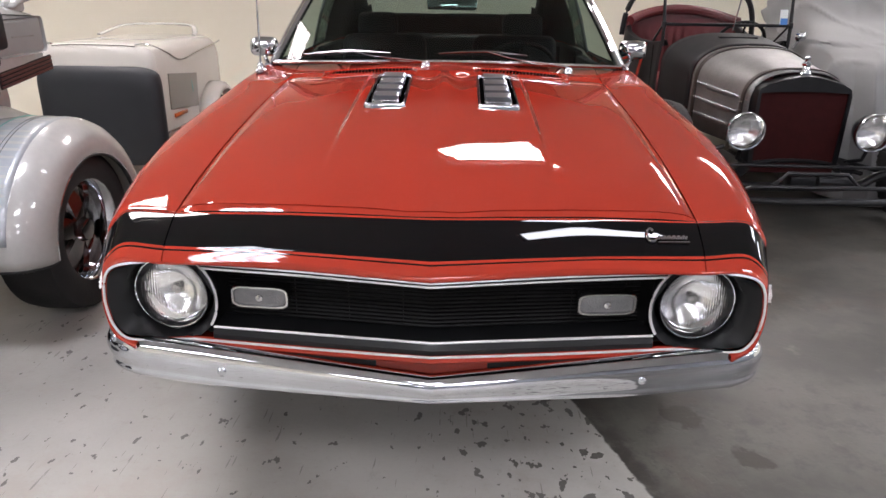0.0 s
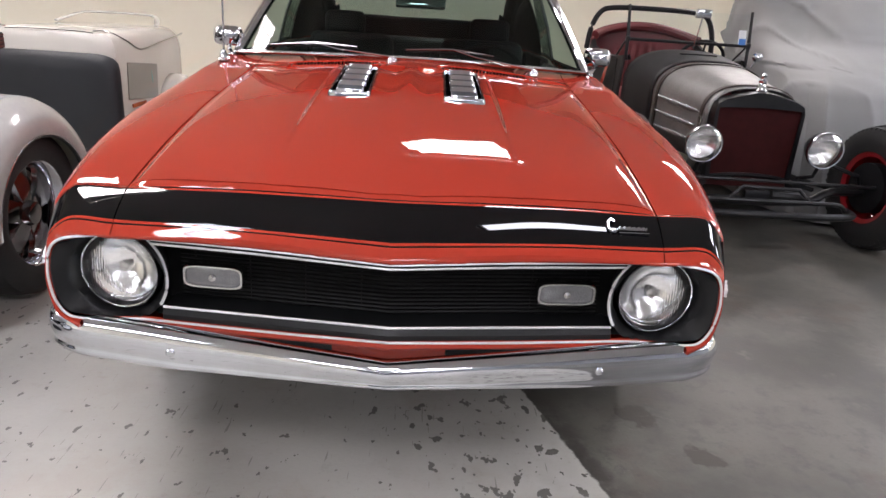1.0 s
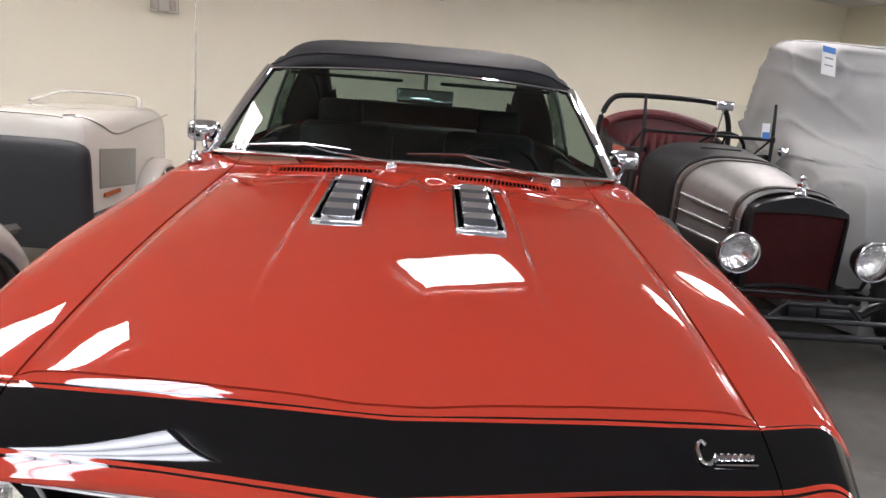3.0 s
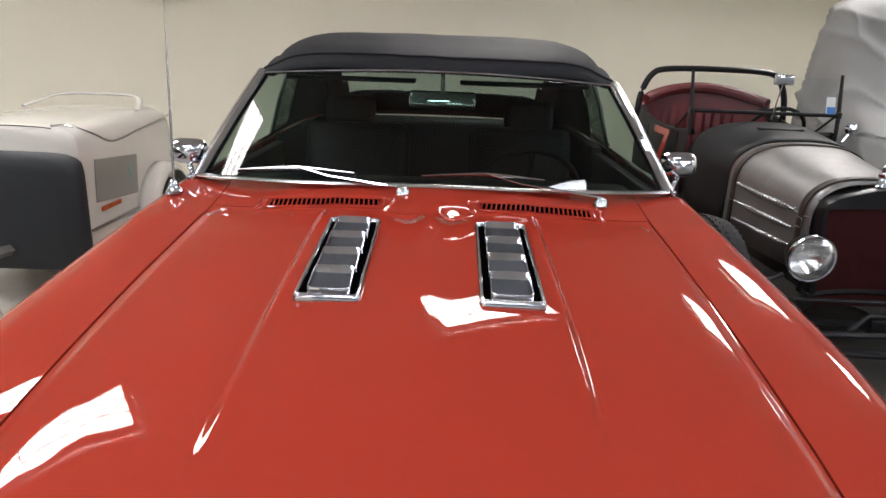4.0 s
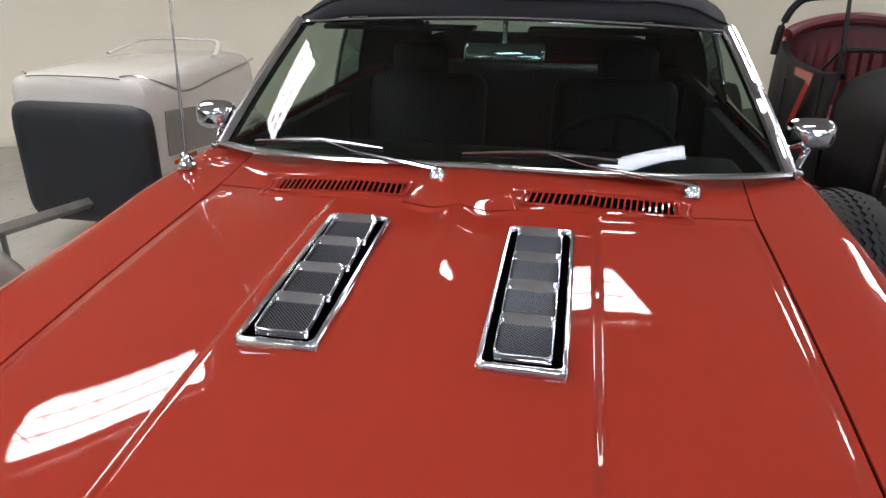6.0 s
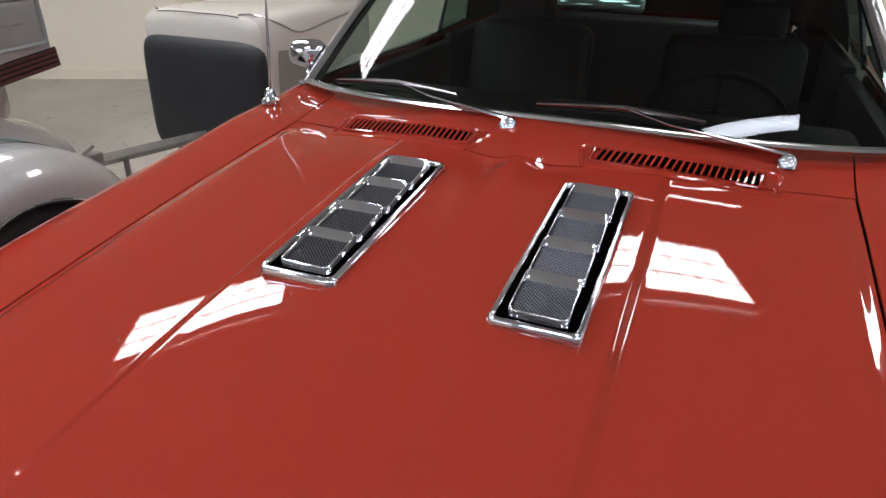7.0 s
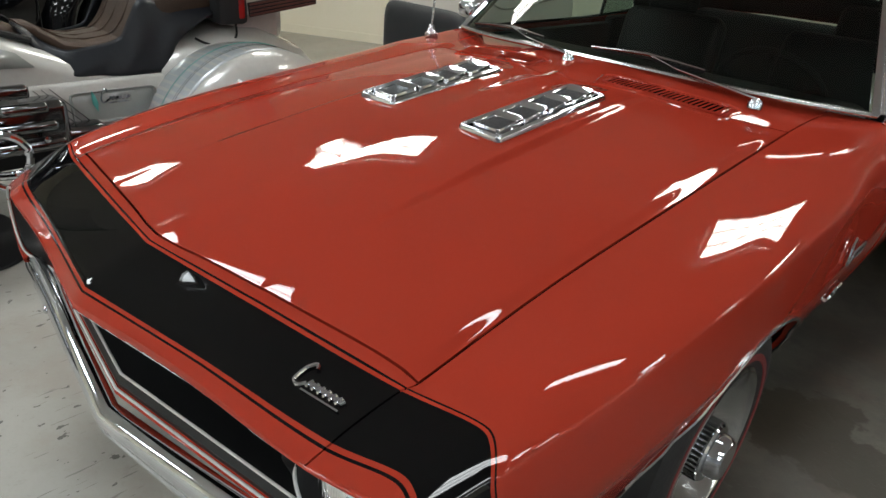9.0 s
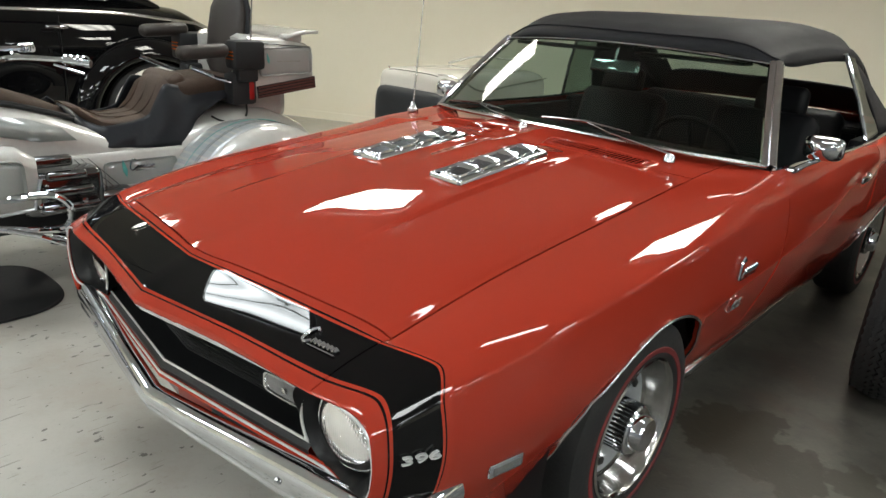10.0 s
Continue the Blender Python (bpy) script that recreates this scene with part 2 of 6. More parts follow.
    slab = mix_(calc("MULTIPLY", step_(noise_(7, 8, shift_=(9, 5, 0), rough=.65), .60, .72), .5), slab, (.15, .135, .115))
    slab = mix_(calc("MULTIPLY", step_(fine, .5, .75), .3), slab, (.072, .068, .062))
    # chips where the paint has come away, most of them near its edge
    near = calc("MULTIPLY", step_(s, -.75, -.30), .10)
    chip = calc("ADD", noise_(21, 3, (1, .75, 1), 20, .5), near)
    chip = step_(chip, .70, .715)
    sparse = step_(calc("ADD", noise_(30, 3, (1, .6, 1), -30, .5, (5, 5, 0)), calc("MULTIPLY", noise_(1.7, 2), .25)), .806, .822)
    scratch1 = step_(calc("ADD", noise_(4.2, 3, (15, 1.1, 1), 71, .5), calc("MULTIPLY", noise_(2.2, 3, shift_=(1, 4, 0)), .35)), .862, .890)
    scratch2 = step_(calc("ADD", noise_(4.6, 3, (14, 1.2, 1), -18, .5, (2, 9, 0)), calc("MULTIPLY", noise_(2.0, 3, shift_=(6, 4, 0)), .35)), .866, .894)
    marks = calc("MAXIMUM", calc("MAXIMUM", chip, sparse), calc("MULTIPLY", calc("MAXIMUM", scratch1, scratch2), .55))
    paint = mix_(calc("MULTIPLY", marks, .88), paint, (.085, .078, .068))
    # dark oily edge and stains on the bare slab
    edge = calc("MULTIPLY", calc("MULTIPLY", step_(s, .10, .03), step_(y, -.42, -.2)), step_(noise_(6, 4), .38, .55))
    slab = mix_(calc("MULTIPLY", edge, .85), slab, (.045, .04, .034))
    col = mix_(bare, paint, slab)
    for cx, cy, r in ((.88, 1.80, .20), (1.08, 1.72, .17), (1.33, 1.82, .12), (.95, 1.98, .10), (.80, .62, .07), (.95, .42, .06)):
        d = calc("SQRT", calc("ADD", calc("POWER", calc("SUBTRACT", x, cx), 2), calc("POWER", calc("SUBTRACT", y, cy), 2)))
        d = calc("ADD", d, calc("MULTIPLY", calc("SUBTRACT", noise_(9, 5, shift_=(cx, cy, 0)), .5), .30))
        col = mix_(calc("MULTIPLY", step_(d, r, r - .03), .92), col, (.038, .034, .023))
    link(col, bsdf.inputs["Base Color"])
    rough = calc("ADD", calc("MULTIPLY", bare, .12), calc("ADD", calc("MULTIPLY", broad, .25), .22))
    link(rough, bsdf.inputs["Roughness"])
    bump = N("ShaderNodeBump")
    bump.inputs["Strength"].default_value, bump.inputs["Distance"].default_value = .25, .002
    link(calc("SUBTRACT", calc("ADD", fine, mid), calc("MULTIPLY", marks, .8)), bump.inputs["Height"])
    link(bump.outputs[0], bsdf.inputs["Normal"])
    return m


FLOOR = floor_material()


def lamp_panel(name, colour, power=1.0, cells=0.8):
    """Three tubes behind a louvre: brighter along the tubes and, where it has cells, in the middle of each."""
    m = material(name, colour, 0.5, emit=20.0)
    nt = m.node_tree
    sep = nt.nodes.new("ShaderNodeSeparateXYZ")
    nt.links.new(nt.nodes.new("ShaderNodeTexCoord").outputs["Object"], sep.inputs[0])

    def wave(axis, period, low, high):
        scale_, turn, out = nt.nodes.new("ShaderNodeMath"), nt.nodes.new("ShaderNodeMath"), nt.nodes.new("ShaderNodeMapRange")
        scale_.operation, turn.operation = "MULTIPLY", "COSINE"
        scale_.inputs[1].default_value = 2 * math.pi / period
        nt.links.new(sep.outputs[axis], scale_.inputs[0])
        nt.links.new(scale_.outputs[0], turn.inputs[0])
        out.inputs["From Min"].default_value, out.inputs["From Max"].default_value = -1, 1
        out.inputs["To Min"].default_value, out.inputs["To Max"].default_value = low, high
        nt.links.new(turn.outputs[0], out.inputs["Value"])
        return out.outputs["Result"]

    both_ = nt.nodes.new("ShaderNodeMath")
    both_.operation = "MULTIPLY"
    nt.links.new(wave("Y", .1867, 2.2 * power, 4.6 * power), both_.inputs[0])
    nt.links.new(wave("X", .165, 4 - cells, 4 + cells), both_.inputs[1])
    nt.links.new(both_.outputs[0], nt.nodes["Principled BSDF"].inputs["Emission Strength"])
    return m


LAMP = lamp_panel("lamp_panel", (1, 0.965, 0.92), 1.45)
LAMP_COOL = lamp_panel("cool_lamp_panel", (0.88, 0.93, 1.0), 1.2, cells=0.1)
# for the unseen rows added at the back to brighten the hall
LAMP_ADDED = lamp_panel("added_lamp_panel", (0.93, 0.95, 1.0), 1.25)
GREY_CLOTH = material("grey_cover_cloth", (0.24, 0.238, 0.236), 0.62, second=(0.285, 0.283, 0.28), scale=2.0, bump=0.25, bump_scale=260.0, spec=0.2)
BARE = material("brushed_aluminium", (0.25, 0.245, 0.24), 0.46, 0.55, second=(0.20, 0.195, 0.19), scale=6.0, rough_var=0.1, fine=0.2)
MATTE = material("matt_black", (0.012, 0.012, 0.013), 0.55, second=(0.015, 0.015, 0.016), scale=6.0, rough_var=0.1, spec=0.25)
MAROON_LEATHER = material("maroon_leather", (0.12, 0.014, 0.017), 0.45, second=(0.085, 0.011, 0.013), scale=8.0, bump=0.3, bump_scale=200.0)
BROWN_LEATHER = material("brown_leather", (0.050, 0.029, 0.019), 0.55, second=(0.030, 0.019, 0.013), scale=9.0, bump=0.4, bump_scale=150.0, spec=0.25)
DARK_LEATHER = material("dark_brown_leather", (0.026, 0.021, 0.019), 0.5, second=(0.036, 0.030, 0.027), scale=9.0, bump=0.3, bump_scale=220.0, rough_var=0.1, spec=0.3)
DARK_BLUE_VINYL = material("slate_vinyl", (0.011, 0.0125, 0.0155), 0.5, second=(0.016, 0.018, 0.022), scale=4.0, bump=0.35, bump_scale=240.0)
MIRROR = material("mirror_glass", (0.85, 0.88, 0.9), 0.01, 1.0)
AMBER = material("amber_lens", (0.45, 0.10, 0.02), 0.25, second=(0.35, 0.07, 0.015), scale=30.0)
RED_LENS = material("red_lens", (0.3, 0.012, 0.012), 0.2, second=(0.22, 0.01, 0.01), scale=30.0)


def fluted_glass():
    """Lamp glass with upright flutes that bend what is seen through it."""
    m = material("fluted_lamp_glass", (0.96, 0.97, 0.97), 0.03, transmission=1.0)
    nt = m.node_tree
    tc, wave, bump = nt.nodes.new("ShaderNodeTexCoord"), nt.nodes.new("ShaderNodeTexWave"), nt.nodes.new("ShaderNodeBump")
    wave.bands_direction = "X"
    wave.inputs["Scale"].default_value, wave.inputs["Distortion"].default_value = 52.0, 1.2
    wave.inputs["Detail"].default_value = 1.0
    bump.inputs["Strength"].default_value, bump.inputs["Distance"].default_value = 0.07, 0.004
    nt.links.new(tc.outputs["Object"], wave.inputs["Vector"])
    nt.links.new(wave.outputs["Fac"], bump.inputs["Height"])
    nt.links.new(bump.outputs["Normal"], nt.nodes["Principled BSDF"].inputs["Normal"])
    return m


LENS_FLUTED = fluted_glass()
REFLECTOR = material("lamp_reflector", (0.94, 0.94, 0.94), 0.17, 1.0, second=(0.78, 0.78, 0.78), scale=40.0, bump=0.3, bump_scale=30.0)
PARK_LENS = material("frosted_lamp_lens", (0.17, 0.17, 0.17), 0.3, second=(0.10, 0.10, 0.10), scale=30.0, coat=0.6, bump=0.5, bump_scale=260.0)
MESH = material("dark_wire_mesh", (0.16, 0.165, 0.175), 0.35, 0.8)
TEAL = material("teal_pinstripe", (0.05, 0.25, 0.22), 0.4, second=(0.08, 0.3, 0.27), scale=20.0)
LOUVRE = material("dark_red_plastic", (0.10, 0.03, 0.022), 0.35, second=(0.07, 0.022, 0.018), scale=25.0)
PEARL = material("pearl_white_paint", (0.42, 0.41, 0.385), 0.4, 0.05, coat=1.0, second=(0.375, 0.365, 0.34), scale=3.0, fine=0.08)
PEARL_GREY = material("pearl_grey_paint", (0.27, 0.28, 0.27), 0.4, 0.15, coat=1.0, second=(0.24, 0.25, 0.24), scale=3.0, fine=0.08)
SKIRT = material("creased_black_vinyl", (0.008, 0.009, 0.012), 0.36, second=(0.010, 0.011, 0.014), scale=7.0, bump=0.5, bump_scale=25.0, spec=0.25)
TRAILER_GREY = material("warm_grey_paint", (0.235, 0.225, 0.205), 0.4, second=(0.215, 0.205, 0.19), scale=5.0, coat=0.6)
SILVER_DULL = material("grey_paint", (0.30, 0.30, 0.29), 0.4, second=(0.26, 0.26, 0.25), scale=6.0, coat=0.4)
STEEL_DULL = material("galvanised_steel", (0.30, 0.29, 0.27), 0.45, 0.6, second=(0.22, 0.21, 0.20), scale=14.0, rough_var=0.1)
SATIN = material("satin_black_paint", (0.005, 0.005, 0.006), 0.34, second=(0.009, 0.009, 0.01), scale=12.0, rough_var=0.1, spec=0.3)
CORE = material("maroon_radiator_core", (0.036, 0.006, 0.006), 0.7, second=(0.026, 0.005, 0.005), scale=20.0, bump=0.5, bump_scale=300.0, spec=0.1)
STRAP = material("dark_strap_leather", (0.03, 0.018, 0.014), 0.5, second=(0.03, 0.02, 0.016), scale=20.0, bump=0.3, bump_scale=200.0)
PAPER = material("white_paper", (0.8, 0.8, 0.79), 0.7, second=(0.74, 0.74, 0.73), scale=10.0)
BLUE = material("blue_print", (0.05, 0.2, 0.55), 0.6, second=(0.04, 0.17, 0.48), scale=10.0)
NUM_RED = material("red_paint", (0.340, 0.0335, 0.0185), 0.5, coat=1.0, second=(0.325, 0.0320, 0.0175), scale=0.8, spec=0.0, coat_rough=0.035)
MAROON_GLOSS = material("red_wheel_paint", (0.30, 0.015, 0.02), 0.3, second=(0.22, 0.012, 0.016), scale=8.0, coat=0.6)
MIRROR_GLASS = material("dark_window_glass", (0.02, 0.022, 0.024), 0.03, second=(0.03, 0.032, 0.035), scale=2.0, coat=1.0)
WHITEWALL = material("whitewall_rubber", (0.68, 0.66, 0.60), 0.6, second=(0.6, 0.58, 0.52), scale=10.0)
LAMP_GREY = material("grey_lamp_head", (0.55, 0.50, 0.44), 0.4, second=(0.45, 0.41, 0.36), scale=25.0)
BLADE = material("satin_wiper_steel", (0.30, 0.28, 0.27), 0.22, 1.0, second=(0.22, 0.2, 0.2), scale=20.0, rough_var=0.05)
SCUFF = material("scuff", (0.12, 0.10, 0.085), 0.7, second=(0.2, 0.17, 0.14), scale=60.0)

# ---------------------------------------------------------------- the room
ROOM = pose(0, 0, 0, 0, 0, 26.6)          # the hall stands askew to the cars
NORTH, SOUTH, EAST, WEST, HIGH = 6.62, -7.5, 11.0, -7.5, 3.05
# first five placed by reflections in the paint; the rest are unseen, added for light
LIGHTS = [(-1.25, 3.56), (2.21, 3.23), (-1.45, 1.10)] + [(-4.89, 4.0), (5.7, 3.4)] + [(x, .75) for x in (-4.85, 6.0)] + [(x, y) for y in (-1.9, -4.3, -6.6) for x in (-4.9, -1.2, 2.4, 6.1, 9.4)] + [(9.2, y) for y in (3.2, .7)]


def room_box(name, x0, y0, z0, x1, y1, z1, mat, label, kind="structure"):
    ob = part(name, box((x0 + x1) / 2, (y0 + y1) / 2, (z0 + z1) / 2, x1 - x0, y1 - y0, z1 - z0), mat)
    ob.matrix_basis = ROOM
    return tagged(ob, label, name.split("_")[0], kind=kind)


room_box("floor", WEST - .2, SOUTH - .2, -0.2, EAST + .2, NORTH + .2, 0.0, FLOOR, "worn grey painted concrete floor with scuffs")
room_box("wall_north", WEST - .2, NORTH, 0, EAST + .2, NORTH + .2, HIGH, WALL, "plain cream painted plaster wall")
# south wall is unseen; its grey is there to darken reflections in the chrome
room_box("wall_south", WEST - .2, SOUTH - .2, 0, EAST + .2, SOUTH, HIGH, GREY_WALL, "unseen grey wall, added dark for the chrome to reflect")
room_box("wall_east", EAST, SOUTH, 0, EAST + .2, NORTH, HIGH, WALL, "plain cream painted wall")
room_box("wall_west", WEST - .2, SOUTH, 0, WEST, NORTH, HIGH, WALL, "plain cream painted wall")
room_box("ceiling", WEST - .2, SOUTH - .2, HIGH, EAST + .2, NORTH + .2, HIGH + .2, CEIL, "white tiled ceiling")

room_box("baseboard", WEST, NORTH - .014, 0.001, EAST, NORTH - .001, .095, WALL, "cream painted baseboard along the wall")


def ceiling_light(x, y, lamp):
    """A recessed three-tube light behind a louvre of thin white blades."""
    t = thing("ceiling_light", "white recessed fluorescent ceiling light with louvre blades", "ceiling light", "ceiling lights")
    part("diffuser", box(0, 0, .006, 1.16, 0.56, 0.008), lamp, t)
    part("frame", joined(box(0, .29, .02, 1.2, .02, .08), box(0, -.29, .02, 1.2, .02, .08), box(.59, 0, .02, .02, .56, .08), box(-.59, 0, .02, .02, .56, .08)), CEIL, t)
    for k in range(2):
        part("long_blade", box(0, -.093 + .186 * k, -.008, 1.16, .006, .010), CEIL, t)
    for k in range(6 if lamp is not LAMP_COOL else 0):
        part("cross_blade", box(-.495 + .165 * k + .08, 0, -.006, .0035, .56, .008), CEIL, t)
    t.matrix_basis = ROOM @ pose(x, y, HIGH - .07)
    return t


for x, y in LIGHTS:
    ceiling_light(x, y, LAMP if y > 2 else LAMP_COOL if y > 0 else LAMP_ADDED)


def narrowed_light(x, y):
    """A ceiling light made narrow so its reflection on the nose stripe stays thin."""
    t = thing("narrowed_light", "white ceiling light made narrow for a thin reflection on the nose", "ceiling light", "ceiling lights")
    part("diffuser", box(0, 0, .006, 1.16, .13, .012), LAMP_COOL, t)
    part("tray", joined(box(0, .072, .03, 1.2, .014, .06), box(0, -.072, .03, 1.2, .014, .06), box(.59, 0, .03, .02, .13, .06), box(-.59, 0, .03, .02, .13, .06)), CEIL, t)
    t.matrix_basis = ROOM @ pose(x, y, HIGH - .06)


narrowed_light(1.74, .80)

# ---------------------------------------------------------------- the red convertible
# Control lines of the front body, at nine stations from the lip of the nose to the door:
# lip, stripe's lower edge, stripe's upper edge, hood seam, then along the hood to the cowl and the windscreen.
U = [0, 0.30, 0.61, 0.75, 0.88, 1.03, 1.16, 1.29]
LINES = [
    # x of each station, then y, then z
    ([0] * 9, [.030, .054, .172, .192, .58, 1.0, 1.34, 1.455, 1.72], [.725, .750, .802, .8165, .893, .946, .982, .985, 1.004]),
    ([.30] * 9, [.074, .100, .208, .236, .60, 1.0, 1.36, 1.490, 1.75], [.733, .749, .796, .8115, .884, .934, .969, .974, .996]),
    ([.590, .597, .612, .617, .626, .636, .641, .643, .66], [.105, .145, .258, .288, .62, 1.0, 1.42, 1.610, 1.86], [.7195, .740, .779, .7845, .843, .888, .930, .947, .970]),
    ([0.697, 0.708, 0.742, 0.748, 0.786, 0.812, 0.823, 0.825, 0.82], [0.14, 0.184, 0.292, 0.316, 0.61, 1.0, 1.42, 1.617, 1.89], [0.712, 0.731, 0.77, 0.776, 0.825, 0.867, 0.912, 0.937, 0.964]),
    ([0.744, 0.757, 0.788, 0.795, 0.846, 0.874, 0.884, 0.882, 0.886], [0.134, 0.168, 0.262, 0.284, 0.61, 1.0, 1.42, 1.617, 1.86], [0.662, 0.684, 0.712, 0.725, 0.794, 0.842, 0.863, 0.857, 0.875]),
    ([.752, .766, .800, .807, .857, .882, .893, .896, .900], [.132, .164, .264, .286, .61, 1.0, 1.42, 1.617, 1.86], [.600, .605, .612, .615, .645, .668, .690, .700, .71]),
    ([.738, .755, .786, .791, .816, .820, .826, .828, .832], [.130, .160, .262, .282, .61, 1.0, 1.42, 1.617, 1.86], [.525, .525, .520, .518, .48, .46, .45, .45, .45]),
    ([.690, .708, .733, .738, .712, .705, .708, .712, .715], [.124, .152, .252, .272, .61, 1.0, 1.42, 1.617, 1.86], [.490, .470, .425, .415, .25, .23, .215, .21, .21]),
]


# millimetres, each as constant, linear and square along the hood
HOOD_PRESS = [(-2.48, 5.5, 11.69), (1.09, -4.39, -11.17), (-3.17, 0.58, 1.76), (-0.66, -0.96, -3.56), (39.03, -0.41, -4.76), (-17.67, -1.18, -3.79), (-15.23, 6.55, 5.63), (3.07, 2.25, -1.96), (0.5, -1.09, 1.32)]
HOOD_BOW = (0.14, -0.86)


def ease(a, b, x):
    s = np.clip((np.asarray(x, float) - a) / (b - a), 0, 1)
    return s * s * (3 - 2 * s)


def front_body(us, vs):
    """Points of the front body, rows by v and then by u; a negative u lies on the other side."""
    us, vs = np.asarray(us, float), np.asarray(vs, float)
    lines = np.array([[smooth(list(enumerate(c)), vs) for c in line] for line in LINES])
    out = np.empty((len(vs), len(us), 3))
    for i in range(len(vs)):
        for c in range(3):
            out[i, :, c] = smooth(list(zip(U, lines[:, c, i])), np.abs(us))
    x, y = out[..., 0], out[..., 1]
    raised = 0.010 * ease(.40, .95, y) * (1 - ease(.278, .300, x)) * (1 - 0.6 * ease(1.3, 1.5, y))
    ridge = 0.0007 * ease(.12, .3, y) * (1 - ease(1.3, 1.5, y)) * np.exp(-x / 0.03)
    crown = 0.0041 * np.exp(-((y - .431) / .159) ** 2) * (1 - ease(.32, .72, x))
    crown = crown + (.0119 * x - .0417 * x * x) * ease(.2, .5, y) * (1 - ease(1.3, 1.5, y)) * (1 - ease(.24, .30, x))
    crown = crown - .0118 * (y - .8) ** 2 * (1 - ease(.32, .72, x)) * (1 - ease(1.25, 1.5, y)) * ease(.15, .35, y)
    # fine shape of the pressed hood: rounded middle ridge, taller step beside the louvres, convex outer wings
    a = np.minimum(x, .615)
    wing, inner, q = np.maximum(a - .30, 0), np.minimum(a, .30), (y - .75) / .5
    shape_x = [np.exp(-(a / .04) ** 2), np.exp(-(a / .10) ** 2), 10 * inner ** 2, 3 * wing, 10 * wing ** 2, 30 * wing ** 3, 60 * np.maximum(a - .48, 0) ** 2, -ease(.278, .300, a), np.ones_like(a)]
    press = sum(sx * (k0 + k1 * q + k2 * q * q) for sx, (k0, k1, k2) in zip(shape_x, HOOD_PRESS)) + HOOD_BOW[0] * q ** 3 + HOOD_BOW[1] * q ** 4
    press = press * ease(2.0, 3.04, vs)[:, None] * (1 - ease(6.75, 7.35, vs))[:, None] * (1 - ease(.612, .66, x))
    edge = (.0042 * ease(.49, .58, np.abs(us)) * (1 - ease(.582, .607, np.abs(us))))[None, :] * (ease(2.4, 3.3, vs) * (1 - ease(6.4, 7.0, vs)))[:, None]
    q_out = np.clip((np.abs(us) - .613) / .235, 0, 1)
    crest = (0.0055 * 4 * q_out * (1 - q_out))[None, :] * (ease(2.7, 3.6, vs) * (1 - ease(6.6, 7.5, vs)))[:, None]
    lip_to_seam = np.clip((vs - .9) / 1.5, 0, 1)
    swell = (.0022 * np.sin(np.pi * lip_to_seam) + .0006 * np.sin(2 * np.pi * lip_to_seam))[:, None] * (1 - ease(.70, .86, np.abs(us)))[None, :]
    out[..., 2] += raised + ridge + crown + .001 * press + swell + edge + crest
    out[..., 0] *= np.sign(us)[None, :]
    return out


def with_skirt(p, depth=0.012):
    """A grid of points with its rim turned down."""
    du, dv = np.gradient(p, axis=1), np.gradient(p, axis=0)
    n = np.cross(du, dv)
    n /= np.linalg.norm(n, axis=2, keepdims=True) + 1e-12
    if n[len(n) // 2, n.shape[1] // 2, 2] < 0 or abs(n[len(n) // 2, n.shape[1] // 2, 2]) < 0.2 and n[len(n) // 2, n.shape[1] // 2, 0] * p[len(n) // 2, n.shape[1] // 2, 0] < 0:
        n = -n
    q = np.pad(p, ((1, 1), (1, 1), (0, 0)), mode="edge")
    m = np.pad(n, ((1, 1), (1, 1), (0, 0)), mode="edge")
    rim = np.zeros(q.shape[:2], bool)
    rim[[0, -1], :] = True
    rim[:, [0, -1]] = True
    q[rim] -= depth * m[rim]
    return q


def panel(us, vs, skirt=0.012):
    p = front_body(us, vs)
    if skirt:
        p = with_skirt(p, skirt)
    return grid([list(map(tuple, row)) for row in p])


def stripe_index(us, vs, skirt=True):
    """1 for the faces of the black band and its pinstripes, else 0."""
    mids = [(a + b) / 2 for a, b in zip(vs, vs[1:])]
    mids = [mids[0], *mids, mids[-1]] if skirt else mids
    cols = len(us) - 1 + (2 if skirt else 0)
    return [int(1.0 < v < 2.0 or .76 < v < .86 or 2.20 < v < 2.36) for v in mids for _ in range(cols)]


car = thing("convertible_car", "red two-door convertible with black top and black nose stripe, polished", "car")
NOSE_V = [0, .10, .22, .36, .5, .63, .76, .86, .93, 1, 1.06, 1.14, 1.24, 1.36, 1.5, 1.65, 1.8, 1.92, 2, 2.1, 2.20, 2.36, 2.6]
hood_us = sorted(set(np.round(np.r_[np.linspace(0, .24, 13), np.linspace(.255, .31, 16), np.linspace(.33, .57, 14), np.linspace(.578, .6076, 10)], 4)))
hood_us = [-u for u in reversed(hood_us[1:])] + hood_us
part("hood", panel(hood_us, list(np.linspace(3.04, 6.985, 120))), RED, car)
head_us = list(np.linspace(-.6092, .6092, 41))
head_vs = NOSE_V + [2.97]
sh = panel(head_us, head_vs)
part("header_panel", (*sh, stripe_index(head_us, head_vs)), [RED, BLACK], car, "red nose panel with a black stripe")
cowl_us = list(np.linspace(-.6092, .6092, 61))
part("cowl", panel(cowl_us, list(np.linspace(7.015, 8, 20))), RED, car)

# dark gaps between the panels
for line in ([front_body([s * .6097], [v])[0, 0] for v in np.linspace(3.0, 7.0, 60)] for s in (1, -1)):
    part("panel_gap", sweep([Vector(p) - Vector((0, 0, .006)) for p in line], .0035, 4), SHADE_BLACK, car)
for v in (3.0, 7.005):
    part("panel_gap", sweep([Vector(p) - Vector((0, 0, .006)) for p in front_body(np.linspace(-.608, .608, 61), [v])[0]], .0035, 4), SHADE_BLACK, car)

ARCH_Y, ARCH_Z, ARCH_R = 1.048, 0.326, 0.362
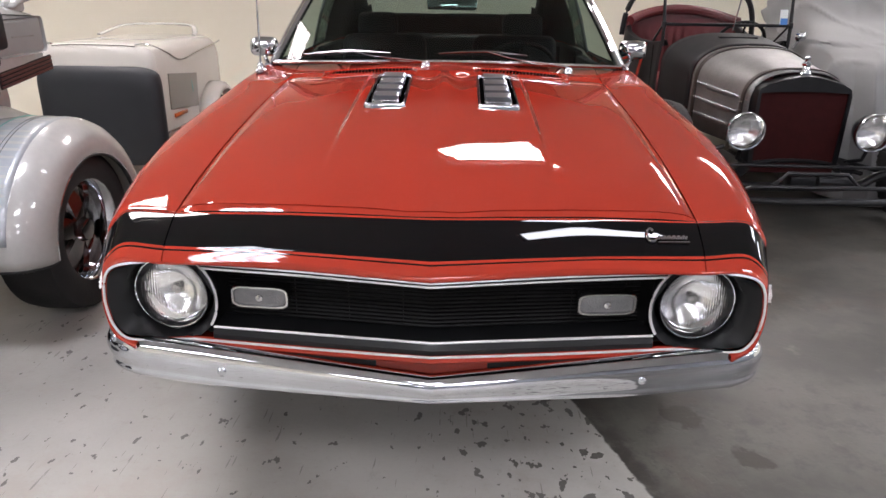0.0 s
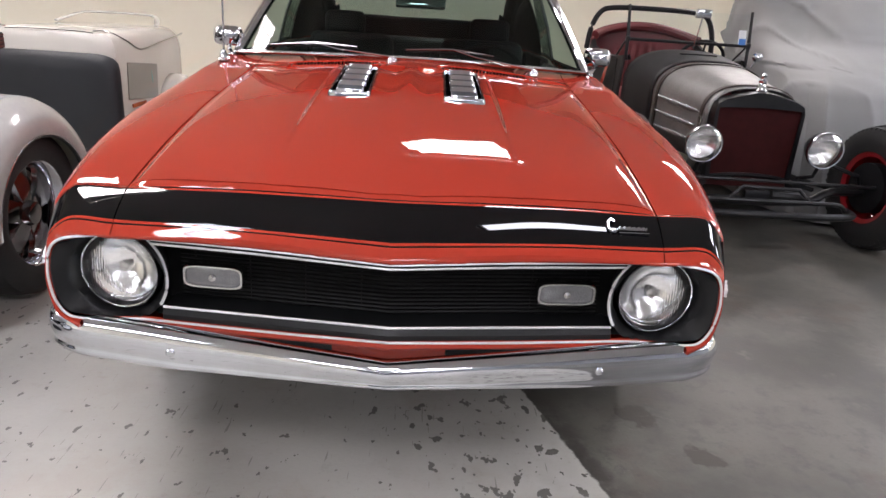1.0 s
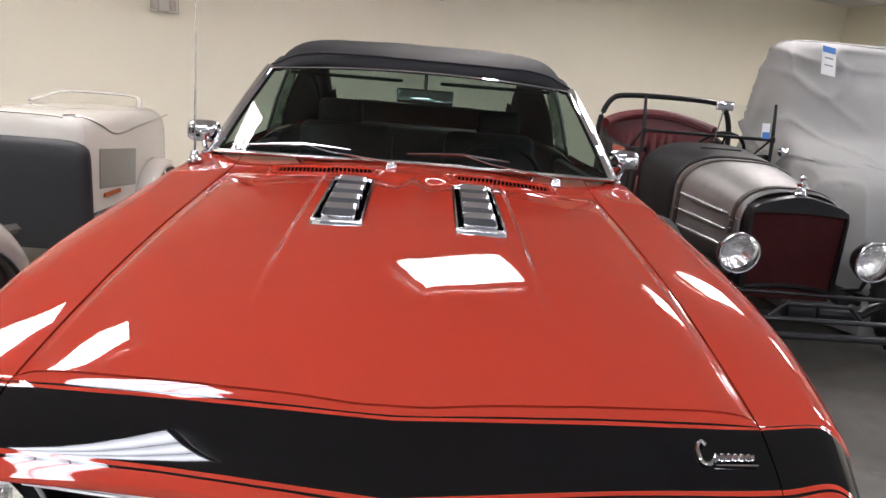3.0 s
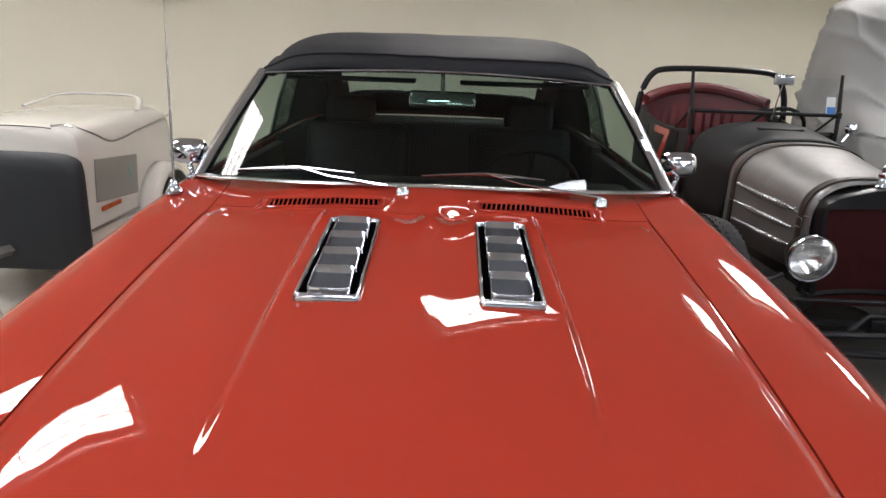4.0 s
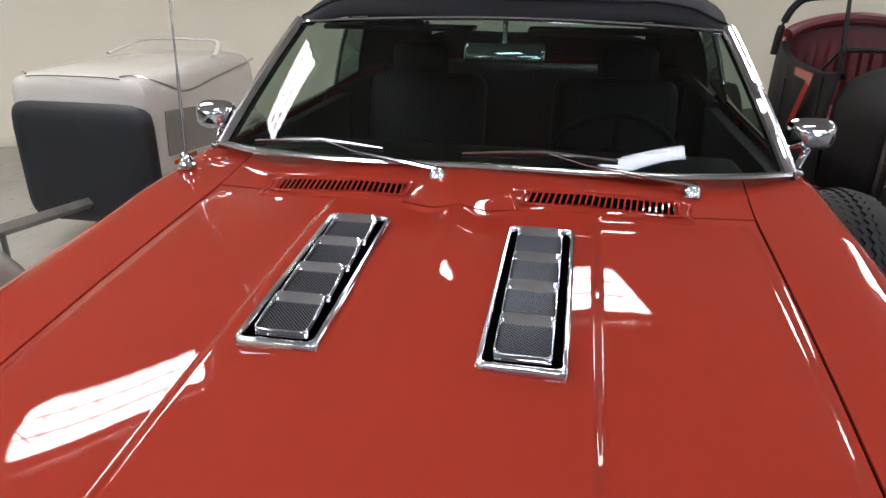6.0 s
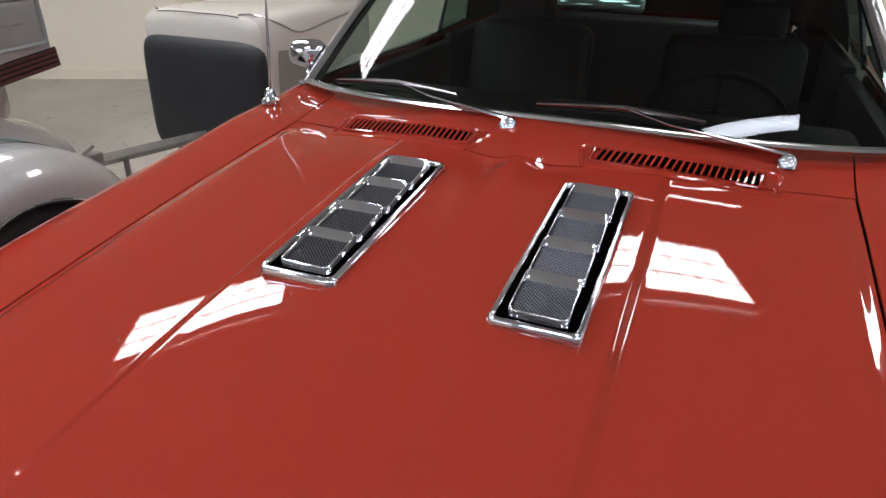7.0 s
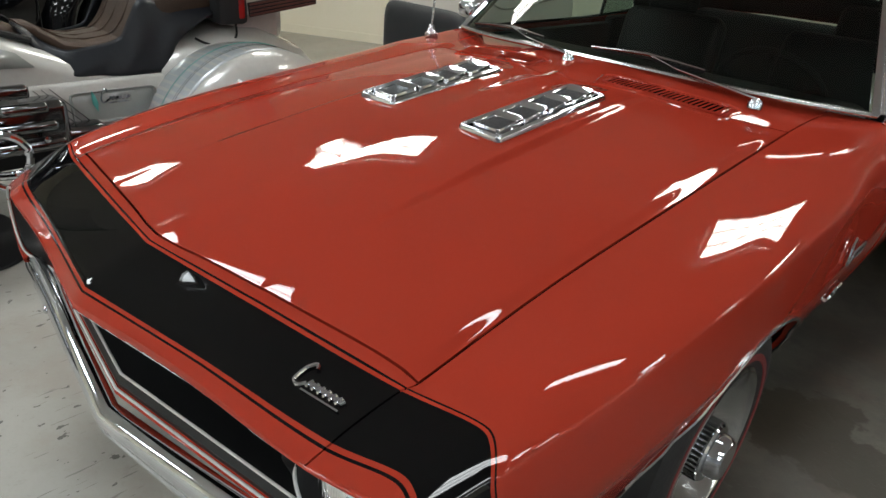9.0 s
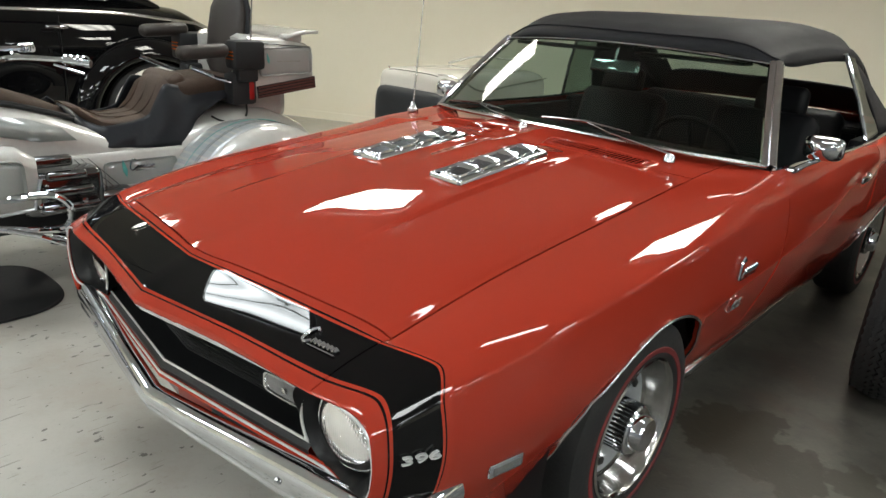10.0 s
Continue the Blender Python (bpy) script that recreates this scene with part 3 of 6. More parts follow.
WHEEL_Z, REAR_Y = 0.328, 1.048 + 2.746


def cut_arch(shape, index, y0, z0, r, xmin=.7):
    """Takes a round wheel arch out of a side panel and draws its rim onto the circle."""
    vs, fs = [list(v) for v in shape[0]], shape[1]
    inside = [abs(v[0]) > xmin and math.hypot(v[1] - y0, v[2] - z0) < r for v in vs]
    keep = [k for k, f in enumerate(fs) if not all(inside[i] for i in f)]
    used = {i for k in keep for i in fs[k] if inside[i]}
    for i in used:
        d = math.hypot(vs[i][1] - y0, vs[i][2] - z0)
        vs[i][1] = y0 + (vs[i][1] - y0) * r / d
        vs[i][2] = z0 + (vs[i][2] - z0) * r / d
    return vs, [fs[k] for k in keep], [index[k] for k in keep]


fen_us = list(np.r_[np.linspace(.6127, .88, 24), np.linspace(.90, 1.29, 34)])
fen_vs = NOSE_V + list(np.linspace(2.9, 8.0, 110))
shape = panel(fen_us, fen_vs)
fen = cut_arch(shape, stripe_index(fen_us, fen_vs), ARCH_Y, ARCH_Z, ARCH_R)


def mirror_mat(sh):
    return (*mirrored(sh), sh[2])


part("fender", fen, [RED, BLACK], car, "red front fender with a black stripe end")
part("fender", mirror_mat(fen), [RED, BLACK], car, "red front fender with a black stripe end")

# sides behind the fenders: belt, shoulder, middle, low, rocker
SIDE = [
    ([.80, .83, .845, .85, .85, .83, .76, .70], [.968, .965, .960, .965, .985, .985, .955, .93]),
    ([.83, .855, .868, .878, .885, .862, .80, .73], [.957, .952, .948, .955, .978, .978, .945, .92]),
    ([.886, .893, .898, .910, .918, .90, .85, .77], [.875, .87, .87, .88, .90, .90, .87, .85]),
    ([.902, .905, .908, .915, .920, .905, .865, .80], [.71, .71, .71, .71, .72, .72, .70, .70]),
    ([.832, .835, .838, .845, .850, .845, .82, .77], [.45, .45, .45, .45, .45, .45, .46, .48]),
    ([.715, .715, .718, .725, .74, .75, .75, .72], [.21, .205, .205, .21, .25, .30, .36, .40]),
]
SIDE_Y = [1.865, 2.30, 2.75, 3.10, 3.55, 4.10, 4.50, 4.66]


def side_body(us, ys):
    lines = np.array([[smooth(list(zip(SIDE_Y, c)), ys) for c in line] for line in SIDE])
    out = np.empty((len(ys), len(us), 3))
    for i, y in enumerate(ys):
        for c in range(2):
            out[i, :, 2 * c] = smooth(list(enumerate(lines[:, c, i])), us)
        out[i, :, 1] = y
    return out


side_us = list(np.linspace(0, 5, 46))
for sign in (1, -1):
    for name, y0, y1 in (("door", 1.868, 3.06), ("quarter_panel", 3.066, 4.66)):
        p = with_skirt(side_body(side_us, list(np.linspace(y0, y1, 50 if y1 < 4 else 70))), .012)
        sh = grid([list(map(tuple, r)) for r in p])
        idx = [0] * len(sh[1])
        if name == "quarter_panel":
            sh = cut_arch(sh, idx, REAR_Y, ARCH_Z, .355)[:2]
        side = part(name, sh if sign > 0 else mirrored(sh), RED, car)
        if name == "door":
            h = joined(box(.912, 2.84, .835, .02, .15, .028, .008), box(.905, 2.90, .835, .03, .03, .04, .008))
            part("handle", h if sign > 0 else mirrored(h), CHROME, side, "chrome door handle")
    sill = box(.722, 2.45, .215, .02, 1.9, .03, .006)
    part("rocker_moulding", sill if sign > 0 else mirrored(sill), STEEL, car, "bright steel rocker moulding")

deck_rows = []
for y in np.linspace(3.95, 4.66, 12):
    w = float(smooth(list(zip(SIDE_Y, SIDE[0][0])), y)) - .004
    z = float(smooth(list(zip(SIDE_Y, SIDE[0][1])), y))
    deck_rows.append([(w * s, y + .03 * (1 - s * s) * (y > 4.6), z + .025 * (1 - s * s)) for s in np.linspace(-1, 1, 17)])
part("trunk_lid", grid(deck_rows), RED, car)
part("rear_panel", grid([[(w * .70, 4.66 + .02 * (1 - w * w), z) for w in np.linspace(-1, 1, 9)] for z in np.linspace(.35, .93, 6)]), RED, car)

# mouldings round the wheel openings
fen_np = np.array(front_body(fen_us[18:], np.linspace(2.9, 8, 110))).reshape(-1, 3)
side_np = side_body(side_us, list(np.linspace(3.07, 4.6, 70))).reshape(-1, 3)
for sign in (1, -1):
    for cy, r, pts in ((ARCH_Y, ARCH_R, fen_np), (REAR_Y, .355, side_np)):
        line = []
        for a in np.linspace(radians(-16), radians(196), 54):
            y, z = cy + r * math.cos(a), ARCH_Z + r * math.sin(a)
            near = np.argsort((pts[:, 1] - y) ** 2 + (pts[:, 2] - z) ** 2)[:4]
            line.append((sign * (float(pts[near, 0].mean()) + .002), y, z))
        part("wheel_arch_moulding", sweep(line, .0045, 6), STEEL, car, "thin bright wheel arch moulding")
        rows = [line, [(v[0] - sign * .016, v[1], v[2]) for v in line]]
        part("arch_lip", grid(rows), RED, car)
    for cy in (ARCH_Y, REAR_Y):
        rows = [[(sign * x, cy + .40 * math.cos(a), ARCH_Z + .40 * math.sin(a)) for a in np.linspace(radians(-18), radians(198), 24)] for x in (.80, .45)]
        part("wheel_well", grid(rows), MATTE, car, "dark wheel well")

# ---- nose: trim contour, bezels, grille, lamps
def vee(x, back=0.0):
    return .078 + .15 * abs(x) - .055 * float(ease(.55, .76, abs(x))) + back


CONTOUR = [(0, .700), (.25, .704), (.41, .704), (.505, .703), (.60, .704), (.682, .700), (.720, .688), (.738, .662), (.745, .624), (.745, .594),
           (.737, .552), (.716, .518), (.685, .507), (.620, .502), (.51, .502), (.26, .505), (0, .512)]
half = curve_points([(x, 0, z) for x, z in CONTOUR], 5)


def face(x, z, back=0.0):
    """A place on the slanted face of the nose, whose top leans forward."""
    f = float(ease(.575, .69, z) * (1 - ease(.55, .75, abs(x))))
    return (x, vee(x, back) - .040 * f, z + .009 * f)


ring = [face(p.x, p.z, -.004) for p in half] + [face(-p.x, p.z, -.004) for p in reversed(half[1:-1])]
part("grille_surround", sweep(ring, .0031, 8, closed=True), SILVER_TRIM, car, "thin bright trim round the grille and headlamps")
# red return of the nose from the lip back to the trim, and the red strip beneath
us0 = np.linspace(0, 1.29, 60)
lip = front_body(us0, [0])[0]
half_np = np.array([tuple(p) for p in half])
half_face = np.array([face(p.x, p.z, .003) for p in half])
for sgn in (1, -1):
    rows = [[] for _ in range(7)]
    for q in lip:
        near = half_face[np.argmin((half_face[:, 0] - q[0]) ** 2 + (half_face[:, 2] - q[2]) ** 2)]
        for k, row in enumerate(rows):
            f = k / 6 * math.pi / 2
            away, down = 1 - math.cos(f), math.sin(f)
            row.append((sgn * (q[0] + down * (near[0] - q[0])), q[1] + away * (near[1] - q[1]) - .006 * math.sin(2 * f), q[2] + down * (near[2] - q[2])))
    part("nose_lip", grid(rows, flip=sgn < 0), RED, car, angle=75)
xs = np.linspace(-.70, .70, 57)
prof = [(.004, .004), (-.004, -.002), (-.006, -.012), (.002, -.020), (.03, -.024), (.09, -.03)]
low_z = lambda x: float(np.interp(abs(x), [0, .30, .635, .70], [.511, .505, .501, .503]))
part("lower_nose_strip", grid([[(x, vee(x, b), low_z(x) + dz) for x in xs] for b, dz in prof]), RED, car)
# panel under the strip: red in the middle, matt black beside it
for name, x0, x1, mat_ in (("valance", -.13, .13, RED), ("valance_side", -.66, -.13, MATTE), ("valance_side", .13, .66, MATTE)):
    xv = np.linspace(x0, x1, 13)
    part(name, grid([[(x, vee(x, b), low_z(x) + dz) for x in xv] for b, dz in ((.032, -.022), (.040, -.05), (.046, -.10), (.10, -.13))]), mat_, car)
# dark lower band and the inner bright line
xi = np.linspace(-.515, .515, 43)
in_z = lambda x: .541 - .018 * abs(x)
part("lower_grille_band", grid([[(x, vee(x, .002), low_z(x)) for x in xi], [(x, vee(x, .000), (low_z(x) + in_z(x)) / 2) for x in xi], [(x, vee(x, .012), in_z(x)) for x in xi], [(x, vee(x, .10), in_z(x) - .004) for x in xi]]), TRIM_DARK, car)
part("grille_lower_trim", sweep([(x, vee(x, .010), in_z(x)) for x in xi], .0032, 6), SILVER_TRIM, car)
top_z = lambda x: float(np.interp(abs(x), [0, .29, .515], [.700, .7035, .702]))
part("grille_upper_trim", sweep([face(x, top_z(x) - .012, .004) for x in xi], .0026, 6), SILVER_TRIM, car)
part("grille_roof", grid([[face(x, top_z(x) - .003) for x in xi], [face(x, top_z(x) - .016, .012) for x in xi], [(x, vee(x, .10), top_z(x) - .02) for x in xi]]), PLASTIC, car)
part("grille_back", grid([[(x, vee(x, .095), z) for x in np.linspace(-.53, .53, 31)] for z in (.51, .61, .70)]), PLASTIC, car)
for k in range(13):
    z = .550 + k * .0098
    part("grille_bar", sweep([(x, vee(x, .075), z - .012 * abs(x)) for x in (-.49, -.25, -.004, .004, .25, .49)], .0030, 4), PLASTIC, car)
for sgn in (1, -1):
    for k in range(4):
        x = sgn * (.07 + .13 * k)
        part("grille_upright", box(x, vee(x, .085), .608, .004, .006, .125), PLASTIC, car)

LAMP_X, LAMP_Z = .615, .607
for sgn in (1, -1):
    ang = np.linspace(0, 2 * math.pi, 73)[:-1]
    outer = []
    hn = half_np[:, [0, 2]]
    for a in ang:
        d = np.array([math.cos(a), math.sin(a)])
        rel = hn - [LAMP_X, LAMP_Z]
        side = rel @ d
        off = np.abs(rel @ [-d[1], d[0]])
        cand = [s for s, o in zip(side, off) if s > 0 and o < .012]
        r = min(cand) - .004 if cand else .118
        outer.append(min(r, .118) if d[0] < .2 else r)
    ring_rows = []
    for f, back in ((1, .000), (.97, .004), (.6, .012), (.25, .022), (0, .030)):
        row = []
        for a, ro in zip(ang, outer):
            r = .099 + (ro - .099) * f
            x, z = LAMP_X + r * math.cos(a), LAMP_Z + r * math.sin(a)
            fx, fy, fz = face(x, z, back) if f > .9 else (x, vee(x, back), z)
            row.append((sgn * fx, fy, fz))
        ring_rows.append(row)
    row = [(sgn * (LAMP_X + .0925 * math.cos(a)), vee(LAMP_X, .075), LAMP_Z + .097 * math.sin(a)) for a in ang]
    ring_rows.append(row)
    part("headlamp_bezel", grid(ring_rows, closed_u=True), TRIM_DARK, car, "dark grey headlamp bezel")
    arc = [(sgn * (LAMP_X + .118 * math.cos(a)), vee(LAMP_X + .118 * math.cos(a), -.002), LAMP_Z + .118 * math.sin(a)) for a in np.linspace(radians(133), radians(213), 24)]
    part("bezel_trim", sweep(arc, .0036, 6), SILVER_TRIM, car)
    lamp = part("headlamp", moved(spin([(.0885, .0), (.0895, -.003), (.0905, -.002), (.0905, .010), (.088, .02)], 48, "y"), pose(sgn * LAMP_X, vee(LAMP_X, .028), LAMP_Z, 0, 0, sgn * 6)), CHROME, car, "round sealed-beam headlamp with chrome ring")
    part("lens", moved(spin([(.089, 0), (.08, -.010), (.066, -.017), (.045, -.0225), (.022, -.0255), (.0008, -.0265)], 48, "y"), pose(sgn * LAMP_X, vee(LAMP_X, .028), LAMP_Z, 0, 0, sgn * 6)), LENS_FLUTED, lamp)
    part("reflector", moved(spin([(.088, .004), (.075, .030), (.05, .052), (.02, .064), (.0008, .066)], 48, "y"), pose(sgn * LAMP_X, vee(LAMP_X, .028), LAMP_Z, 0, 0, sgn * 6)), REFLECTOR, lamp)
    part("bulb_shield", moved(spin([(.0008, -.002), (.014, .0), (.018, .008), (.012, .03), (.0008, .034)], 20, "y"), pose(sgn * LAMP_X, vee(LAMP_X, .028), LAMP_Z)), STEEL, lamp)
    # parking lamp
    px, pz = .404, .605
    outl = []
    for a in np.linspace(0, 2 * math.pi, 41)[:-1]:
        c, s = math.cos(a), math.sin(a)
        outl.append((abs(c) ** .42 * math.copysign(1, c), abs(s) ** .42 * math.copysign(1, s)))
    def slab(w, h, back):
        return [(sgn * (px + w * a), vee(px + w * a, back), pz + h * b + (-.03 * w * a)) for a, b in outl]
    lamp = part("parking_lamp", grid([slab(.062, .020, .039), slab(.064, .0225, .034), slab(.069, .0265, .034), slab(.071, .0285, .039), slab(.071, .0285, .08)], closed_u=True), STEEL, car, "rounded clear parking lamp in a bright frame")
    part("lens", (grid([slab(.062, .0205, .039), slab(.05, .015, .036), slab(.02, .006, .035)], closed_u=True)[0], grid([slab(.062, .0205, .039), slab(.05, .015, .036), slab(.02, .006, .035)], closed_u=True)[1] + [tuple(range(80, 120))]), PARK_LENS, lamp)
    part("bulb", moved(spin([(.0008, 0), (.008, .002), (.009, .008), (.007, .012)], 16, "y"), pose(sgn * px, vee(px, .028), pz)), STEEL, lamp)

# ---- front bumper
bp = [(0, .039), (.20, .067), (.47, .107), (.62, .126), (.71, .139), (.762, .166), (.786, .210), (.792, .27), (.792, .34)]
bl = curve_points([(x, y, 0) for x, y in bp], 5)
def bumper_row(p, q, sgn):
    n = Vector((q.y, -q.x, 0)).normalized()
    x = abs(p.x)
    s = 1.0 if p.y < .16 else max(.75, 1 - (p.y - .16))
    lo = float(np.interp(x, [0, .47, .70, .78], [.416, .404, .416, .426]))
    hi = float(np.interp(x, [0, .2, .47, .70, .78], [.477, .486, .499, .512, .512]))
    out = []
    for o, f in ((-.034, .95), (-.024, 1.0), (-.012, 1.0), (-.002, .94), (.005, .84), (.009, .72), (.0105, .60), (.0095, .48), (.007, .37), (.004, .28), (.002, .22), (.002, .17), (.0035, .12), (.004, .06), (.0015, .0), (-.008, -.03), (-.026, -.02)):
        c = p + n * o
        out.append((sgn * c.x, c.y, lo + (hi - lo) * f))
    return out
rows = []
ways = [bl[min(k + 1, len(bl) - 1)] - bl[max(k - 1, 0)] for k in range(len(bl))]
for sgn in (-1, 1):
    ks = range(len(bl) - 1, -1, -1) if sgn < 0 else range(1, len(bl))
    for k in ks:
        w = Vector((1, 0.0, 0)) if k == 0 else ways[k]
        rows.append(bumper_row(bl[k], w, sgn))
bumper = part("front_bumper", grid(rows), CHROME, car, "V-shaped chrome front bumper blade", angle=50)
for sgn in (1, -1):
    for x, z in ((.483, .451), (.705, .455)):
        part("bolt", moved(spin([(.0008, -.008), (.006, -.0075), (.0095, -.004), (.0105, .004)], 16, "y"), pose(sgn * x, .028 + .149 * x + .006 * (x > .6), z)), CHROME, bumper)
for s in (1, -1):
    part("bumper_bracket", box(s * .38, .26, .46, .05, .18, .05, .005), MATTE, car)
part("radiator_support", joined(box(0, .36, .45, 1.2, .05, .16, .01), box(0, .30, .512, 1.40, .20, .02)), MATTE, car, "dark metal behind the bumper")
part("underbody", joined(box(0, 2.4, .26, 1.3, 3.6, .12, .03), box(0, 1.0, .45, 1.0, 1.2, .3, .03)), MATTE, car, "dark underbody and engine mass")

# ---- windscreen, top and cabin
def ws_bottom(s):
    return Vector((.775 * s, 1.690 + .195 * abs(s) ** 3.0, 1.008 - .028 * s * s))


def ws_top(s):
    return Vector((.630 * s, 2.085 + .105 * abs(s) ** 3.0, 1.337 - .030 * s * s))


def ws_point(s, t):
    p = ws_bottom(s).lerp(ws_top(s), t)
    bow = .011 * 4 * t * (1 - t) / 1.0
    return (p.x, p.y - bow * .75, p.z + bow * .6)


ss = np.linspace(-1, 1, 41)
screen = part("windscreen", grid([[ws_point(s, t) for s in ss] for t in np.linspace(0, 1, 13)]), WINDSHIELD, car, "tinted curved windscreen glass")
part("lower_trim", sweep([ws_point(s, .004) for s in ss], .016, 8, squash=.55), STEEL, screen)
part("upper_trim", sweep([ws_point(s, .985) for s in ss], .009, 8, squash=.7), CHROME, screen)
for s in (1, -1):
    line = [Vector(ws_point(s * .995, t)) for t in np.linspace(-.01, 1.0, 13)]
    part("pillar_trim", sweep(line, .014, 8), CHROME, screen, "chrome windscreen pillar trim")
    back = [p + Vector((s * .012, .028, -.004)) for p in line]
    part("pillar_cover", sweep(back, [.022] * 13, 8), STEEL, screen, "bright metal windscreen pillar")

# ---- soft top
TOP_Y = [2.085, 2.12, 2.25, 2.45, 2.80, 3.20, 3.50, 3.85, 4.15]
TOP_C = [1.338, 1.372, 1.425, 1.456, 1.470, 1.458, 1.395, 1.22, 1.00]
TOP_E = [1.300, 1.315, 1.325, 1.340, 1.352, 1.345, 1.29, 1.13, .985]
TOP_W = [.640, .645, .655, .668, .672, .665, .655, .67, .69]


def top_point(s, y):
    c, e, w = (float(smooth(list(zip(TOP_Y, k)), y)) for k in (TOP_C, TOP_E, TOP_W))
    a = abs(s)
    sweep_back = .11 * a * a * (1 - ease(2.085, 2.4, y))
    sag = -.006 * math.sin((y - 2.1) * 7.4) ** 2 * (1 - a) + .004 * noise.noise(Vector((s * 3, y * 3, 0))) + .002 * noise.noise(Vector((s * 9, y * 8, 2)))
    if a <= .86:
        q = a / .86
        return (math.copysign(w * q * .93, s), y + float(sweep_back), c - (c - e) * .70 * q ** 10 - .010 * q * q + sag)
    q = (a - .86) / .14
    return (math.copysign(w * (.93 + .07 * math.sin(q * 1.57)), s), y + float(sweep_back), c - (c - e) * .70 - .010 - ((c - e) * .30 + .004 + .026 * float(ease(2.085, 2.4, y))) * (1 - math.cos(q * 1.57)))


top_s = list(np.linspace(-1, 1, 57))
ys = list(np.linspace(2.085, 3.50, 48))
top = part("soft_top", grid([[top_point(s, y) for s in top_s] for y in ys]), VINYL, car, "black vinyl convertible top, raised", solid=.010)
for y in (2.135,):
    part("seam_piping", sweep([Vector(top_point(s, y)) + Vector((0, 0, .003)) for s in np.linspace(-.98, .98, 40)], .004, 6), VINYL, top)
# rear curtain with its window
rear_ys = list(np.linspace(3.50, 4.15, 20))
vs_, fs_ = grid([[top_point(s, y) for s in top_s] for y in rear_ys])
hole = []
for f in fs_:
    cx, cy = np.mean([vs_[i][0] for i in f]), np.mean([vs_[i][1] for i in f])
    hole.append(abs(cx) < .58 and 3.54 < cy < 3.95)
part("rear_curtain", (vs_, [f for f, h in zip(fs_, hole) if not h]), VINYL, top, "black vinyl rear curtain with a window", solid=.006)
rear_window = part("rear_window", grid([[top_point(s, y) for s in np.linspace(-.86, .86, 19)] for y in np.linspace(3.52, 3.97, 8)]), LENS, top, "clear rear window")
rear_window.visible_shadow = False
for s in (1, -1):
    # rear side of the top, from the roof rail down to the belt
    rows = []
    for k, y in enumerate(np.linspace(3.10, 4.12, 20)):
        t = top_point(s, y)
        belt = (s * float(smooth(list(zip(SIDE_Y, SIDE[0][0])), y)) - s * .03, max(y, 3.36 + .35 * (y - 3.10)), .975)
        rows.append([tuple(Vector(t).lerp(Vector(belt), f) + Vector((s * .018 * math.sin(f * 3.14), 0, 0))) for f in np.linspace(0, 1, 8)])
    part("rear_quarter_curtain", grid(rows), VINYL, top, solid=.006)
    # quarter window, raised
    qp = [(s * .835, 3.04, .965), (s * .825, 3.34, .975), (s * .685, 3.12, 1.325), (s * .69, 2.92, 1.345)]
    pane = part("quarter_window", ([tuple(p) for p in qp], [(0, 1, 2, 3)]), WINDSHIELD, car, "raised quarter window in a bright frame")
    pane.visible_shadow = False
    part("window_frame", sweep([qp[0], Vector(qp[0]).lerp(Vector(qp[3]), .5) + Vector((s * .01, 0, 0)), qp[3]], .010, 8), CHROME, pane)
    # belt moulding
    part("belt_moulding", sweep([(s * (float(smooth(list(zip(SIDE_Y, SIDE[0][0])), y)) - .002), y, float(smooth(list(zip(SIDE_Y, SIDE[0][1])), y)) + .002) for y in np.linspace(1.90, 3.85, 30)], .007, 6), CHROME, car)

# ---- cabin
def cushion(cx, cy, cz, sx, sy, sz, r=.05, tilt=0.0):
    b = box(0, 0, 0, sx, sy, sz, r, 4)
    return moved(b, pose(cx, cy, cz, tilt))


for s in (1, -1):
    part("quarter_trim", joined(box(s * .79, 3.45, .72, .06, .80, .50, .02), box(s * .74, 3.9, .72, .16, .5, .48, .02)), SEAT, car)
part("parcel_shelf", joined(box(0, 3.86, .93, 1.45, .40, .03, .01), box(0, 3.72, .70, 1.45, .04, .5)), SEAT, car)
part("cabin_floor", box(0, 2.75, .33, 1.5, 1.9, .04), MATTE, car)
part("dashboard", joined(box(0, 1.98, .90, 1.42, .34, .12, .04, 3), box(0, 2.10, .82, 1.40, .10, .22, .03, 3)), SEAT, car, "black padded dashboard")
part("firewall", box(0, 1.84, .62, 1.45, .04, .60), MATTE, car)
for s in (1, -1):
    part("door_card", box(s * .80, 2.55, .70, .05, 1.25, .48, .015), SEAT, car)
    seat = part("front_seat", joined(cushion(s * .39, 2.62, .50, .50, .52, .18, .06, 6), cushion(s * .39, 2.93, .76, .50, .16, .60, .06, -16)), SEAT, car, "black vinyl bucket seat")
    part("headrest", cushion(s * .435, 3.04, 1.10, .24, .10, .15, .04, -12), SEAT, seat)
part("rear_seat", joined(cushion(0, 3.38, .52, 1.15, .45, .18, .06, 6), cushion(0, 3.62, .78, 1.18, .16, .50, .06, -16)), SEAT, car, "black vinyl rear bench")
wheel_m = pose(.36, 2.27, .90, -58)
sw = part("steering_wheel", moved(sweep([(.19 * math.cos(a), .19 * math.sin(a), 0) for a in np.linspace(0, 2 * math.pi, 41)[:-1]], .012, 8, closed=True), wheel_m), PLASTIC, car, "black three-spoke steering wheel")
part("spoke", joined(*[moved(rod((.03 * math.cos(a), .03 * math.sin(a), -.02), (.185 * math.cos(a), .185 * math.sin(a), 0), .009), wheel_m) for a in (radians(200), radians(340), radians(270))]), PLASTIC, sw)
part("hub", moved(spin([(.0008, .02), (.04, .018), (.05, 0), (.04, -.04), (.03, -.12)], 24), wheel_m), PLASTIC, sw)
